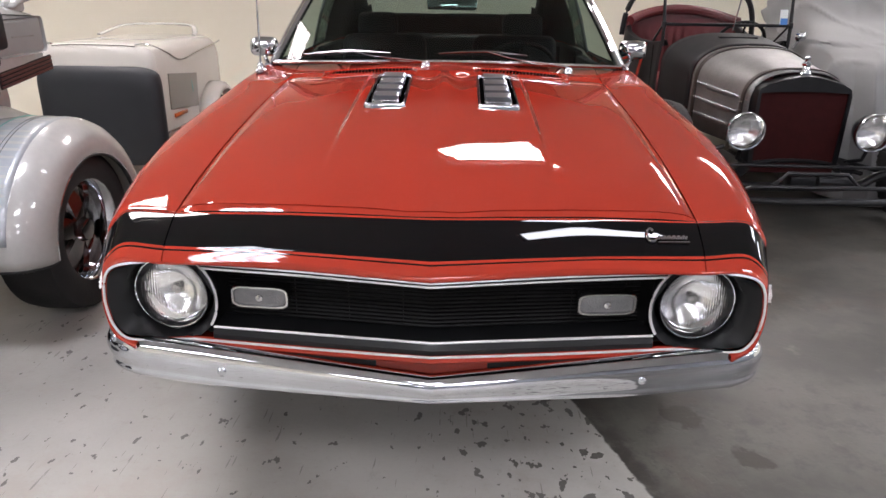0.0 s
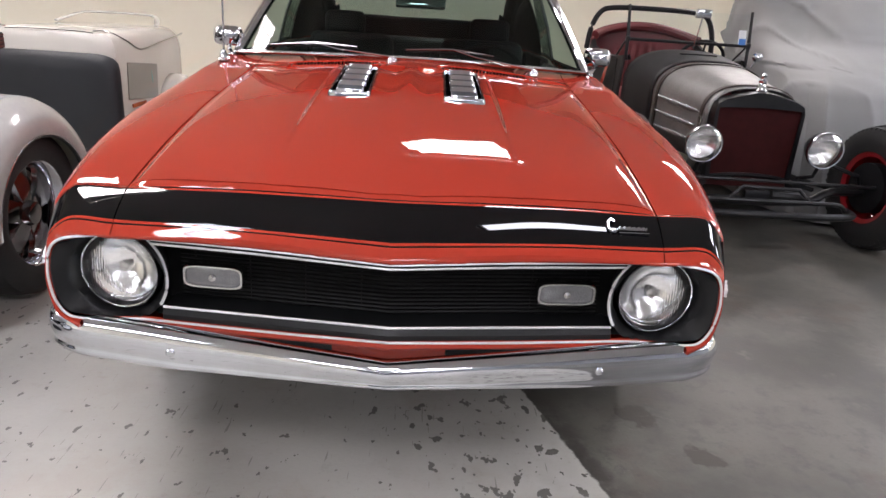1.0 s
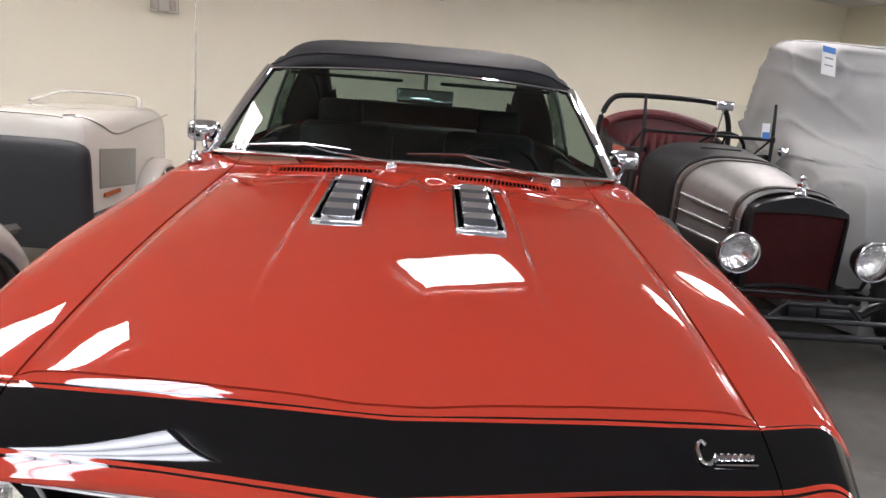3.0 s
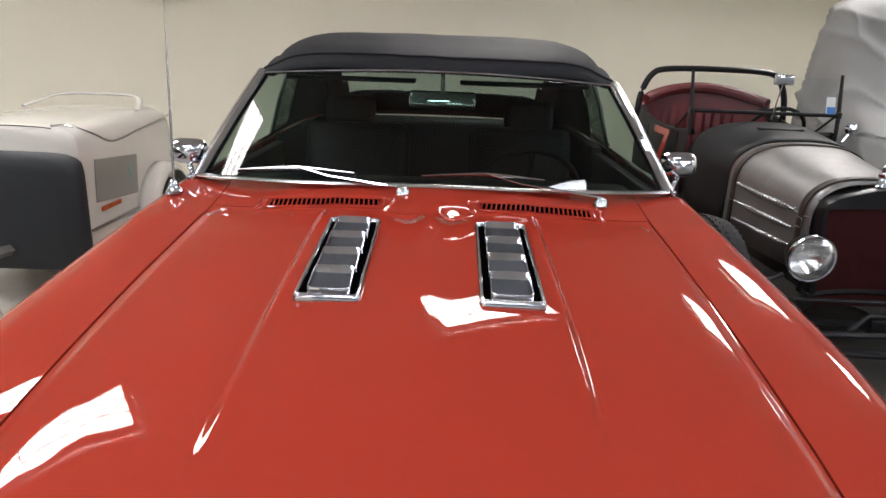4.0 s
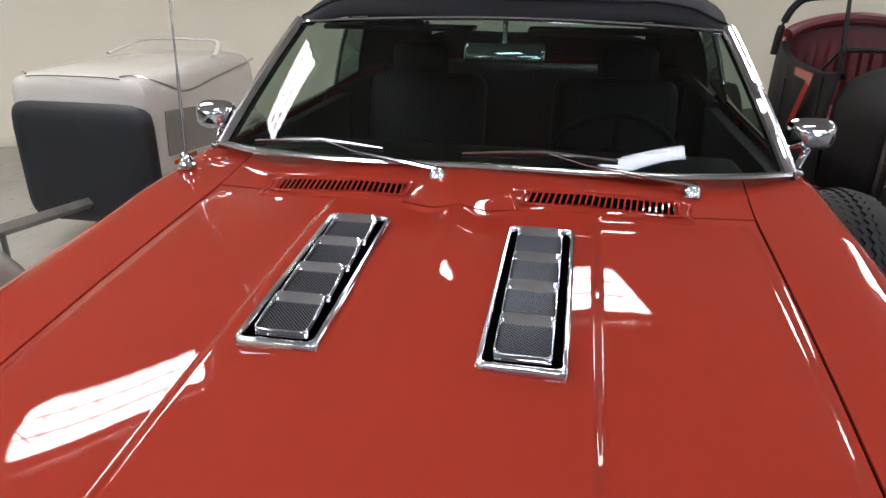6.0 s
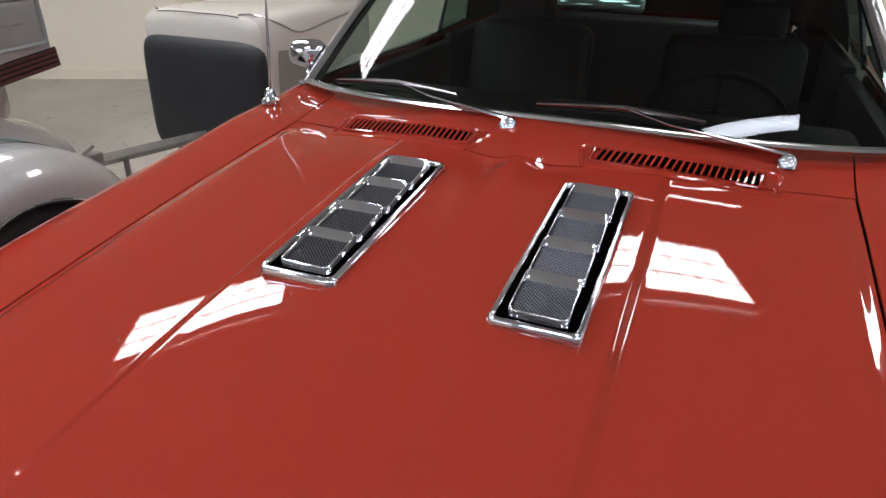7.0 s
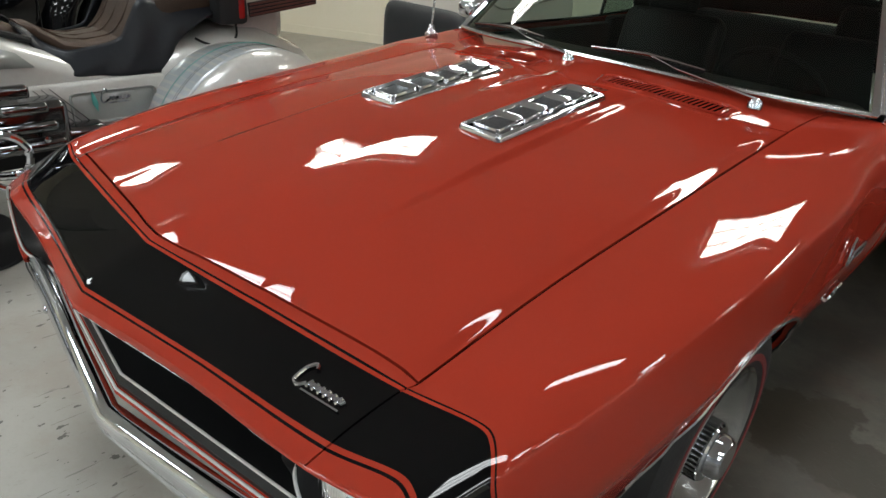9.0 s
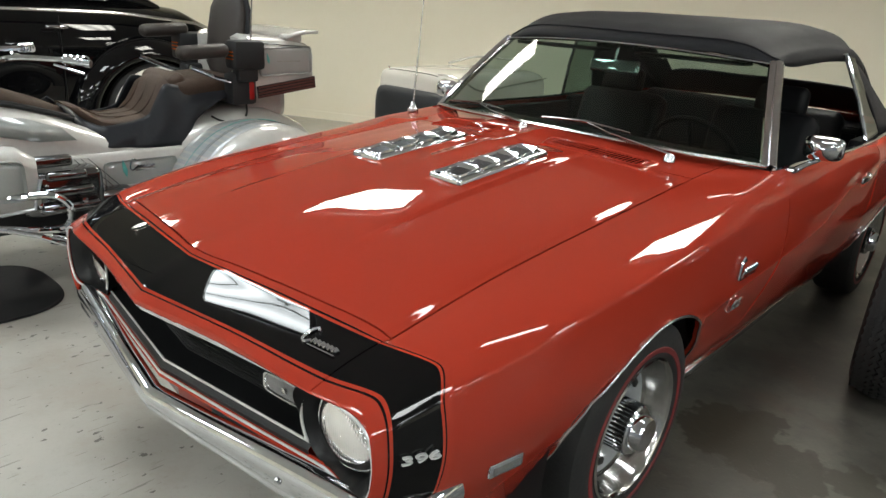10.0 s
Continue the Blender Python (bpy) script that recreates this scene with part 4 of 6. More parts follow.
im = part("inside_mirror", moved(box(0, 0, 0, .235, .022, .06, .012, 3), pose(.018, 2.105, 1.238, -16)), CHROME, car, "bright rear-view mirror")
part("glass", moved(box(0, .0125, 0, .22, .003, .05), pose(.018, 2.105, 1.238, -16)), MIRROR, im)
part("stalk", rod((.018, 2.10, 1.26), (.018, 2.12, 1.325), .007), STEEL, im)
for s in (1, -1):
    part("sun_visor", box(s * .31, 2.19, 1.295, .46, .10, .014, .005), SEAT, car)

def squared(profile, steps):
    """Like spin about y, with a rounded-square outline."""
    rows = []
    for r, h in profile:
        rows.append([(r * math.copysign(abs(math.cos(a)) ** .55, math.cos(a)), h, r * math.copysign(abs(math.sin(a)) ** .55, math.sin(a))) for a in (2 * math.pi * k / steps for k in range(steps))])
    return grid(rows, closed_u=True, flip=True)


# ---- outside mirrors, wipers, aerial
for s, base, head in ((1, (.828, 2.02, .955), (.885, 2.118, 1.038)), (-1, (-.822, 1.96, .957), (-.855, 2.005, 1.038))):
    mir = part("door_mirror", moved(squared([(.0008, -.040), (.025, -.037), (.045, -.026), (.057, -.006), (.060, .012), (.057, .016)], 32), pose(*head, 0, 0, s * 6) @ Matrix.Diagonal((1.12, 1, .74, 1))), CHROME, car, "chrome door mirror")
    part("glass", moved(squared([(.056, .0135), (.0008, .0135)], 32), pose(*head, 0, 0, s * 6) @ Matrix.Diagonal((1.12, 1, .74, 1))), MIRROR, mir)
    part("arm", sweep(curve_points([base, (base[0] + s * .02, base[1] + .03, base[2] + .02), (head[0] - s * .005, head[1] - .01, head[2] - .04)], 5), [.013, .012, .012, .011, .011, .01, .01, .01, .01, .01, .01], 10), CHROME, mir)
    part("foot", box(base[0], base[1], base[2] + .006, .03, .085, .016, .006), CHROME, mir)

for (px, py, pz), tip, b0, b1 in (((-.084, 1.634, .998), (-.416, 1.737, 1.041), (-.611, 1.765, 1.026), (-.235, 1.695, 1.041)),
                                   ((.514, 1.692, .978), (.162, 1.688, 1.050), (-.031, 1.678, 1.044), (.341, 1.712, 1.038))):
    piv, tipv = Vector((px, py, pz)), Vector(tip)
    wip = part("wiper", moved(spin([(.021, -.012), (.021, .004), (.017, .012), (.011, .017), (.0008, .019)], 20), pose(px, py, pz, -12)), CHROME, car, "chrome windscreen wiper")
    part("arm", sweep([piv + Vector((0, .0, .016)), piv.lerp(tipv, .35) + Vector((0, 0, .008)), piv.lerp(tipv, .7), tipv + Vector((0, 0, .006))], [.009, .0075, .005, .004], 8, squash=.6), CHROME, wip)
    p0, p1 = Vector(b0), Vector(b1)
    part("blade_holder", sweep([p0, p0.lerp(tipv, .5) + Vector((0, 0, .003)), tipv + Vector((0, 0, .004)), p1.lerp(tipv, .5) + Vector((0, 0, .003)), p1], [.003, .0045, .006, .0045, .003], 6), BLADE, wip)
    part("rubber", sweep([p0 + Vector((0, .003, -.007)), tipv + Vector((0, .004, -.009)), p1 + Vector((0, .003, -.007))], .004, 4), PLASTIC, wip)

aer = part("aerial", moved(spin([(.026, -.004), (.026, .004), (.018, .012), (.013, .026), (.011, .034), (.004, .038)], 20), pose(-.794, 1.715, .958, 0, -4)), CHROME, car, "chrome radio aerial mast")
part("mast", joined(sweep([(-.794, 1.715, .99), (-.797, 1.735, 1.20)], .0042, 8), sweep([(-.797, 1.735, 1.20), (-.800, 1.752, 1.40)], .0030, 8), sweep([(-.800, 1.752, 1.40), (-.802, 1.764, 1.535)], .0020, 6)), STEEL, aer)
part("tip", moved(spin([(.0008, .006), (.004, .004), (.0045, 0), (.003, -.005), (.0008, -.006)], 10), pose(-.802, 1.764, 1.538)), STEEL, aer)

# ---- hood louvre castings
def surf_z(x, y):
    """Height of the hood at a place."""
    i = np.argmin((HOOD_PTS[:, 0] - x) ** 2 + (HOOD_PTS[:, 1] - y) ** 2)
    return float(HOOD_PTS[i, 2])


HOOD_PTS = front_body(np.linspace(.001, .61, 120), np.linspace(3, 8, 420)).reshape(-1, 3)
for s in (1, -1):
    y0, y1, xc, w = .895, 1.335, .181, .062
    z0, z1 = surf_z(xc, y0), surf_z(xc, y1)
    m = Matrix.Translation((s * xc, y0, z0 + .003)) @ Matrix.Rotation(math.atan2(z1 - z0, y1 - y0), 4, "X") @ Matrix.Rotation(-s * .004, 4, "Z")
    L = math.hypot(y1 - y0, z1 - z0)
    def rr(wx, ya, yb, z, r=.012, n=4):
        out = []
        for cx, cy, a0 in ((wx - r, yb - r, 0), (-wx + r, yb - r, 90), (-wx + r, ya + r, 180), (wx - r, ya + r, 270)):
            out += [m @ Vector((cx + r * math.cos(radians(a0 + 90 * k / n)), cy + r * math.sin(radians(a0 + 90 * k / n)), z)) for k in range(n + 1)]
        return out
    trim = part("hood_louvre", grid([rr(w + .004, -.004, L + .004, -.005), rr(w + .003, -.003, L + .003, .005), rr(w + .001, -.001, L + .001, .0095), rr(w - .0015, .0015, L - .0015, .0112), rr(w - .0040, .0040, L - .0040, .0108), rr(w - .0060, .0060, L - .0060, .0080), rr(w - .0075, .0075, L - .0075, -.002)], closed_u=True, flip=True), CHROME, car, "chrome hood louvre casting with four ports", angle=60)
    # flat black sheet on the uncut hood in place of a dark recess
    part("recess", (rr(w - .006, .006, L - .006, .0025), [tuple(range(20))]), SHADE_BLACK, trim)
    step = (L - .038) / 4
    for k in range(4):
        a = .019 + k * step + .003
        b = a + step - .004
        pw = .0422

        def cup(inset, front, back, lean=0.0, r=.010):
            """A rounded ring of the port, tilted so that its back stands higher."""
            ya, yb, wx, out = a + inset, b - inset - lean, pw - inset, []
            for cx, cy, a0 in ((wx - r, yb - r, 0), (-wx + r, yb - r, 90), (-wx + r, ya + r, 180), (wx - r, ya + r, 270)):
                for q in range(5):
                    x_, y_ = cx + r * math.cos(radians(a0 + 22.5 * q)), cy + r * math.sin(radians(a0 + 22.5 * q))
                    out.append(m @ Vector((x_, y_, front + (back - front) * (y_ - ya) / (yb - ya))))
            return out

        part("port", grid([cup(-.0015, .002, .002), cup(-.0006, .004, .004), cup(0, .0125, .0200), cup(.0005, .0136, .0213), cup(.0014, .0139, .0217), cup(.0022, .0132, .0210), cup(.0032, .0050, .0075, .010, .006)], closed_u=True, flip=True), CHROME, trim, angle=50)
        y_a, y_b, pi = a + .0035, b - .0135, pw - .0036
        # black sheet that paints the shade behind the mesh
        part("mesh_backing", ([tuple(m @ Vector(q)) for q in ((-pi, y_a, .0046), (pi, y_a, .0046), (pi, y_b, .0072), (-pi, y_b, .0072))], [(0, 1, 2, 3)]), SHADE_BLACK, trim)
        wires = []
        span = y_b - y_a
        for q in np.arange(-pi - span, pi, .0062):
            for up_ in (1, -1):
                x0, x1 = max(q, -pi), min(q + span, pi)
                if x1 - x0 > .003:
                    p0, p1 = [(x_, y_a + (x_ - q), .0062 + .0026 * (x_ - q) / span) for x_ in (x0, x1)]
                    if up_ < 0:
                        p0, p1 = (-p0[0], p0[1], p0[2] + .0006), (-p1[0], p1[1], p1[2] + .0006)
                    wires.append(rod(p0, p1, .00085, 3))
        tagged(part("mesh", moved(joined(*wires), m), MESH, trim, "fine wire mesh"), kind="stuff")

# ---- cowl vents: slats over a black sheet that paints the slot's shade
def near_z(x, y):
    k = np.argsort((HOOD_PTS[:, 0] - x) ** 2 + (HOOD_PTS[:, 1] - y) ** 2)[:6]
    return float(HOOD_PTS[k, 2].mean())


for s in (1, -1):
    xa, xb, n = .142, .462, 23
    def on_vent(f, g, up_=0.0):
        x, y = xa + (xb - xa) * f, 1.502 + .055 * f + (.056 * g)
        return Vector((s * x, y, near_z(x, y) + up_))
    vent = part("cowl_vent", grid([[on_vent(f, g, .0030) for g in (0, .25, .5, .75, 1)] for f in np.linspace(0, 1, 17)], flip=s > 0), SHADE_BLACK, car, "slotted cowl air vent")
    for k in range(n + 1):
        f = k / n
        p0, p1 = on_vent(f, -.06, .0052), on_vent(f + .022, 1.06, .0052)
        w = .0024
        vs_ = [p + Vector((d, 0, h)) for p in (p0, p1) for d, h in ((-w, -.004), (-w * .8, .001), (w * .8, .001), (w, -.004))]
        part("slat", (vs_, [(0, 1, 5, 4), (1, 2, 6, 5), (2, 3, 7, 6), (0, 3, 2, 1), (4, 5, 6, 7)]), RED, vent)
    rim = [on_vent(-.03, -.12, .004), on_vent(1.04, -.12, .004), on_vent(1.04, 1.14, .004), on_vent(-.03, 1.14, .004)]
    line = []
    for k in range(4):
        a, b = rim[k], rim[(k + 1) % 4]
        line += [a.lerp(b, .04), a.lerp(b, .5), a.lerp(b, .96)]
    part("rim", sweep(line, .004, 8, closed=True), RED, vent)
    lip = curve_points([on_vent(f, g, -.0012) for f, g in ((-.05, -.55), (.5, -.58), (1.06, -.55), (1.10, .4), (1.08, 1.45), (.5, 1.50), (-.07, 1.45), (-.09, .4), (-.05, -.55))], 6)
    part("lip", sweep(lip, .0055, 8), RED, vent, "raised lip round the vent")

# ---- wheels
def road_wheel(sgn, y):
    """Steel wheel with deep trim ring, ribbed centre cap and red-line tyre, axle along x."""
    m = pose(sgn * .745, y, WHEEL_Z, 0, 0, 0 if sgn > 0 else 180)
    w = part("wheel", moved(spin([(.20, -.085), (.208, -.09), (.214, -.075), (.20, -.06), (.192, .0), (.186, .03)], 56, "x"), m), CHROME, car, "bright rally wheel with ribbed chrome cap")
    part("tyre", moved(spin([(.205, -.088), (.225, -.100), (.265, -.105), (.300, -.098), (.318, -.086), (.327, -.06), (.329, 0), (.327, .06), (.318, .086), (.300, .098), (.265, .105), (.235, .104), (.214, .092)], 64, "x"), m), RUBBER, w)
    part("red_line", moved(spin([(.256, .1046), (.254, .1064), (.240, .1062), (.238, .1040)], 64, "x"), m), REDLINE, w)
    part("trim_ring", moved(spin([(.222, .092), (.220, .100), (.213, .103), (.206, .098), (.200, .084), (.192, .050), (.184, .030), (.170, .024)], 64, "x"), m), RING, w)
    part("disc", moved(spin([(.172, .024), (.150, .012), (.12, .010), (.10, .016), (.075, .020)], 60, "x"), m), SILVER, w)
    for k in range(5):
        a = radians(72 * k + 20)
        part("slot", moved(box(.016, 0, .142, .012, .075, .024, .006, 3), m @ Matrix.Rotation(a, 4, "X")), PLASTIC, w)
    cap = part("centre_cap", moved(spin([(.074, .012), (.074, .096), (.070, .102), (.056, .104), (.052, .126), (.047, .134), (.030, .137), (.0008, .137)], 48, "x"), m), PLASTIC, w, "ribbed chrome centre cap")
    part("end_cap", moved(spin([(.0745, .094), (.0745, .099), (.070, .1035), (.057, .1055), (.053, .127), (.048, .1355), (.030, .1385), (.0008, .1385)], 48, "x"), m), CHROME, cap)
    for k in range(36):
        a = radians(10 * k)
        part("rib", moved(rod((.016, .0755 * math.cos(a), .0755 * math.sin(a)), (.096, .0745 * math.cos(a), .0745 * math.sin(a)), .0036, 4), m), CHROME, cap)
    part("brake", moved(spin([(.16, -.03), (.16, -.005), (.06, .0), (.02, .002)], 32, "x"), m), MATTE, w)


FEN_PTS = front_body(np.linspace(.85, 1.29, 90), np.linspace(1, 8, 300)).reshape(-1, 3)


def side_x(y, z):
    """How far out the fender's side stands at a place."""
    k = np.argsort((FEN_PTS[:, 1] - y) ** 2 + (FEN_PTS[:, 2] - z) ** 2)[:5]
    return float(FEN_PTS[k, 0].mean())


NEAR_BADGE = FEN_PTS[(abs(FEN_PTS[:, 1] - 1.54) < .12) & (FEN_PTS[:, 2] > .54) & (FEN_PTS[:, 2] < .80)]


def badge_terms(y, z):
    y, z = np.asarray(y) - 1.54, np.asarray(z) - .67
    return np.stack([np.ones_like(y), y, z, y * y, y * z, z * z, z ** 3], -1)


BADGE_FIT = np.linalg.lstsq(badge_terms(NEAR_BADGE[:, 1], NEAR_BADGE[:, 2]), NEAR_BADGE[:, 0], rcond=None)[0]


def side_at(y, z):
    """The fender's side round its badges, as a smooth surface."""
    return float(badge_terms(y, z) @ BADGE_FIT)


for sgn in (1, -1):
    for y in (ARCH_Y, REAR_Y):
        road_wheel(sgn, y)

# ---- badges and marker lamps
def ribbon(points, r, m):
    return moved(sweep(curve_points(points, 5), r, 6), m)


def script_badge(parent, m, size, lay=None):
    """A chrome script ornament as a plain flourish with a bar."""
    k = size
    strokes = [ribbon([(.16 * k, .40 * k, 0), (.10 * k, .48 * k, 0), (-.02 * k, .34 * k, 0), (-.06 * k, .08 * k, 0), (.05 * k, .02 * k, 0), (.18 * k, .12 * k, 0)], .034 * k, m)]
    x = .20
    for j in range(6):
        strokes.append(ribbon([(x * k, .06 * k, 0), ((x + .05) * k, .20 * k, 0), ((x + .08) * k, .10 * k, 0), ((x + .13) * k, .18 * k, 0)], .027 * k, m))
        x += .125
    strokes.append(moved(box(.56 * k, -.01 * k, 0, .80 * k, .03 * k, .012 * k), m))
    badge = joined(*strokes)
    part("script_badge", (lay(badge[0]), badge[1]) if lay else badge, CHROME, parent, "chrome script badge")


def on_front(u, v):
    p = front_body([u - .01, u, u + .01], [v - .02, v, v + .02])
    n = np.cross(p[1, 2] - p[1, 0], p[2, 1] - p[0, 1])
    n = n / np.linalg.norm(n)
    return Vector(p[1, 1]), Vector(n if n[2] > 0 or n[0] > .3 else -n)


c, n = on_front(.485, 1.38)
xa = Vector((1, .16, -.05)).normalized()
ya = n.cross(xa).normalized()
xa = ya.cross(n)
script_badge(car, Matrix(((xa.x, ya.x, n.x, c.x + n.x * .003), (xa.y, ya.y, n.y, c.y + n.y * .003), (xa.z, ya.z, n.z, c.z + n.z * .003), (0, 0, 0, 1))), .092)
for s in (1, -1):
    def lay(points, s=s):
        return [(p[0] + s * (side_at(p[1], p[2]) + .0055), p[1], p[2]) for p in points]

    m = Matrix(((0, 0, s, 0), (s, 0, 0, 1.47 if s > 0 else 1.60), (0, 1, 0, .700), (0, 0, 0, 1)))
    script_badge(car, m, .145, lay)
    # small double-letter ornament
    mm = Matrix(((0, 0, s, 0), (s, 0, 0, 1.51 if s > 0 else 1.59), (0, 1, 0, .575), (0, 0, 0, 1)))
    pair = joined(ribbon([(.035, .03, 0), (.01, .036, 0), (.005, .022, 0), (.03, .014, 0), (.025, .0, 0), (0, .003, 0)], .006, mm), ribbon([(.075, .03, 0), (.05, .036, 0), (.045, .022, 0), (.07, .014, 0), (.065, .0, 0), (.04, .003, 0)], .006, mm))
    part("emblem", (lay(pair[0]), pair[1]), CHROME, car, "small chrome fender emblem")
    mk = part("side_marker", moved(box(0, 0, 0, .10, .012, .036, .005), pose(s * (side_x(.462, .49) + .005), .462, .494, 0, 0, s * 80)), CHROME, car, "rectangular chrome side marker lamp")
    part("lens", moved(box(0, -.006, 0, .080, .006, .020, .003), pose(s * (side_x(.462, .49) + .005), .462, .494, 0, 0, s * 80)), PARK_LENS, mk)


def lettering(text, size, depth=.0015):
    cu = bpy.data.curves.new("lettering", "FONT")
    cu.body, cu.size, cu.extrude, cu.align_x = text, size, depth, "CENTER"
    ob = bpy.data.objects.new("lettering", cu)
    scene.collection.objects.link(ob)
    bpy.context.view_layer.update()
    me = bpy.data.meshes.new_from_object(ob.evaluated_get(bpy.context.evaluated_depsgraph_get()))
    out = [tuple(v.co) for v in me.vertices], [tuple(p.vertices) for p in me.polygons]
    bpy.data.objects.remove(ob)
    bpy.data.curves.remove(cu)
    bpy.data.meshes.remove(me)
    return out


for s in (1, -1):
    for k, d in enumerate("396"):
        txt = moved(lettering(d, .030, .003), pose(s * .791, .214, .616, 90, 0, s * 68) @ Matrix.Translation((.0285 * (k - 1), 0, 0)) @ Matrix.Diagonal((1.95, .86, 1, 1)))
        part("badge_digit", txt, SILVER_TRIM, car, "silver engine size digit on the fender")

# ---------------------------------------------------------------- the three-wheeled touring motorcycle
def place(ob, x, y, yaw=0.0):
    ob.matrix_basis = pose(x, y, 0, 0, 0, yaw)
    return ob


def loft_y(stations, steps=20):
    """Rounded body: stations of (y, half width, z low, z high, roundness), joined along y and closed at both ends."""
    rows = []
    for y, w, lo, hi, k in stations:
        row = []
        for s in range(steps):
            a = 2 * math.pi * s / steps
            c, d = math.cos(a), math.sin(a)
            row.append((w * math.copysign(abs(c) ** k, c), y, (lo + hi) / 2 + (hi - lo) / 2 * math.copysign(abs(d) ** k, d)))
        rows.append(row)
    vs, fs = grid(rows, closed_u=True)
    fs.append(tuple(reversed(range(steps))))
    fs.append(tuple(range((len(rows) - 1) * steps, len(rows) * steps)))
    return vs, fs


def shift(shape, x=0, y=0, z=0):
    return moved(shape, Matrix.Translation((x, y, z)))


def arch_shell(profile, a0, a1, cx, cz, n=40, stretch=1.0):
    """A mudguard: profile of (x, radius) turned about an axle along x between two angles."""
    rows = []
    for a in np.linspace(radians(a0), radians(a1), n):
        rows.append([(cx + dx, r * math.cos(a) * stretch, cz + r * math.sin(a)) for dx, r in profile])
    return grid(rows)


trike = thing("three_wheeled_motorcycle", "white and silver touring trike motorcycle with brown leather seats", "motorcycle")
for s in (1, -1):
    prof_white = [(-.34, .43), (-.26, .460), (-.16, .473), (-.07, .476), (.0, .474), (.04, .470), (.075, .452), (.105, .420), (.122, .385), (.126, .350), (.118, .330)]
    prof_silver = [(-.345, .434), (-.26, .464), (-.16, .477), (-.07, .480), (.0, .478), (.03, .4755)]
    fl = lambda pr: [(s * dx, r) for dx, r in pr]
    guard = part("rear_fender", arch_shell(fl(prof_white), -4, 178, s * .55, .315), PEARL, trike, "rounded white rear fender with pinstripes", solid=.008)
    part("silver_panel", arch_shell(fl(prof_silver), 12, 167, s * .55, .315), SILVER, guard, "metallic silver fender panel", solid=.004)

    def stripe_at(dx, r, a0, a1):
        return sweep([(s * (.55 + dx), r * math.cos(a), .315 + r * math.sin(a)) for a in np.linspace(radians(a0), radians(a1), 50)], .0018, 4)
    for dx, r, mt in ((.032, .4745, TRIM_DARK), (.050, .4675, TRIM_DARK), (.072, .4565, TRIM_DARK), (-.055, .4830, TRIM_DARK), (-.070, .4832, TRIM_DARK), (-.135, .4830, TEAL)):
        part("pinstripe", stripe_at(dx, r, 14, 168), mt, guard)
    part("pinstripe", sweep([(s * (.55 + dx), r * math.cos(radians(167.5)), .315 + r * math.sin(radians(167.5))) for dx, r in ((-.34, .437), (-.26, .466), (-.16, .479), (-.07, .4815), (.0, .480), (.030, .477))], .0018, 4), TRIM_DARK, guard)
    part("edge_trim", sweep([(s * .672, .333 * math.cos(a), .315 + .333 * math.sin(a)) for a in np.linspace(radians(-4), radians(178), 60)], .008, 8), TRIM_DARK, guard, "dark rubber edge trim")
    part("edge_bead", sweep([(s * .680, .337 * math.cos(a), .315 + .337 * math.sin(a)) for a in np.linspace(radians(-4), radians(178), 60)], .0025, 6), CHROME, guard)
    part("front_trim", sweep([(s * (.55 + dx), (r + .002) * math.cos(radians(178)), .315 + (r + .002) * math.sin(radians(178)) - .002) for dx, r in prof_white], .008, 8), TRIM_DARK, guard)
    m = pose(s * .525, 0, .334, 0, 0, 0 if s > 0 else 180) @ Matrix.Scale(1.06, 4)
    w = part("wheel", moved(spin([(.19, -.09), (.20, -.10), (.205, -.085), (.19, -.07), (.185, .05), (.19, .075), (.205, .09), (.20, .10), (.19, .092), (.178, .06), (.172, .02)], 48, "x"), m), CHROME, trike, "polished five-spoke wheel with wide tyre")
    part("tyre", moved(spin([(.197, -.098), (.23, -.115), (.28, -.112), (.306, -.095), (.314, -.05), (.315, 0), (.314, .05), (.306, .095), (.28, .112), (.23, .115), (.197, .098)], 48, "x"), m), RUBBER, w)
    part("hub", moved(spin([(.075, .03), (.07, .055), (.05, .06), (.042, .085), (.03, .088), (.0008, .088)], 32, "x"), m), DARK_CHROME, w)
    for k in range(5):
        a = radians(72 * k + 18)
        sp = []
        for r, hw, h in ((.045, .036, .060), (.085, .050, .056), (.125, .054, .046), (.155, .078, .036), (.178, .105, .030)):
            sp.append([(h - .02, r, -hw), (h, r, -hw * .8), (h + .004, r, 0), (h, r, hw * .8), (h - .02, r, hw)])
        part("spoke", moved(grid(sp), m @ Matrix.Rotation(a, 4, "X")), DARK_CHROME, w)
    part("brake_drum", moved(spin([(.165, -.02), (.165, .005), (.02, .012)], 32, "x"), m), MATTE, w)
# rear body and tail trunk
part("rear_body", loft_y([(-.45, .20, .45, .66, .6), (-.25, .30, .40, .78, .6), (0, .36, .38, .84, .6), (.22, .36, .38, .82, .6), (.42, .33, .40, .74, .6), (.52, .25, .45, .66, .6)], 28), PEARL, trike, "white rear bodywork")
part("trunk_riser", loft_y([(.06, .13, .78, .90, .5), (.12, .17, .74, .91, .5), (.34, .17, .72, .92, .5), (.40, .12, .74, .92, .5)], 20), PEARL, trike)
trunk = part("trunk", loft_y([(.055, .27, .885, 1.20, .3), (.075, .293, .872, 1.222, .3), (.28, .300, .892, 1.215, .3), (.46, .285, .915, 1.185, .3), (.51, .25, .935, 1.15, .3)], 32), PEARL, trike, "white tail trunk with dark red louvres")
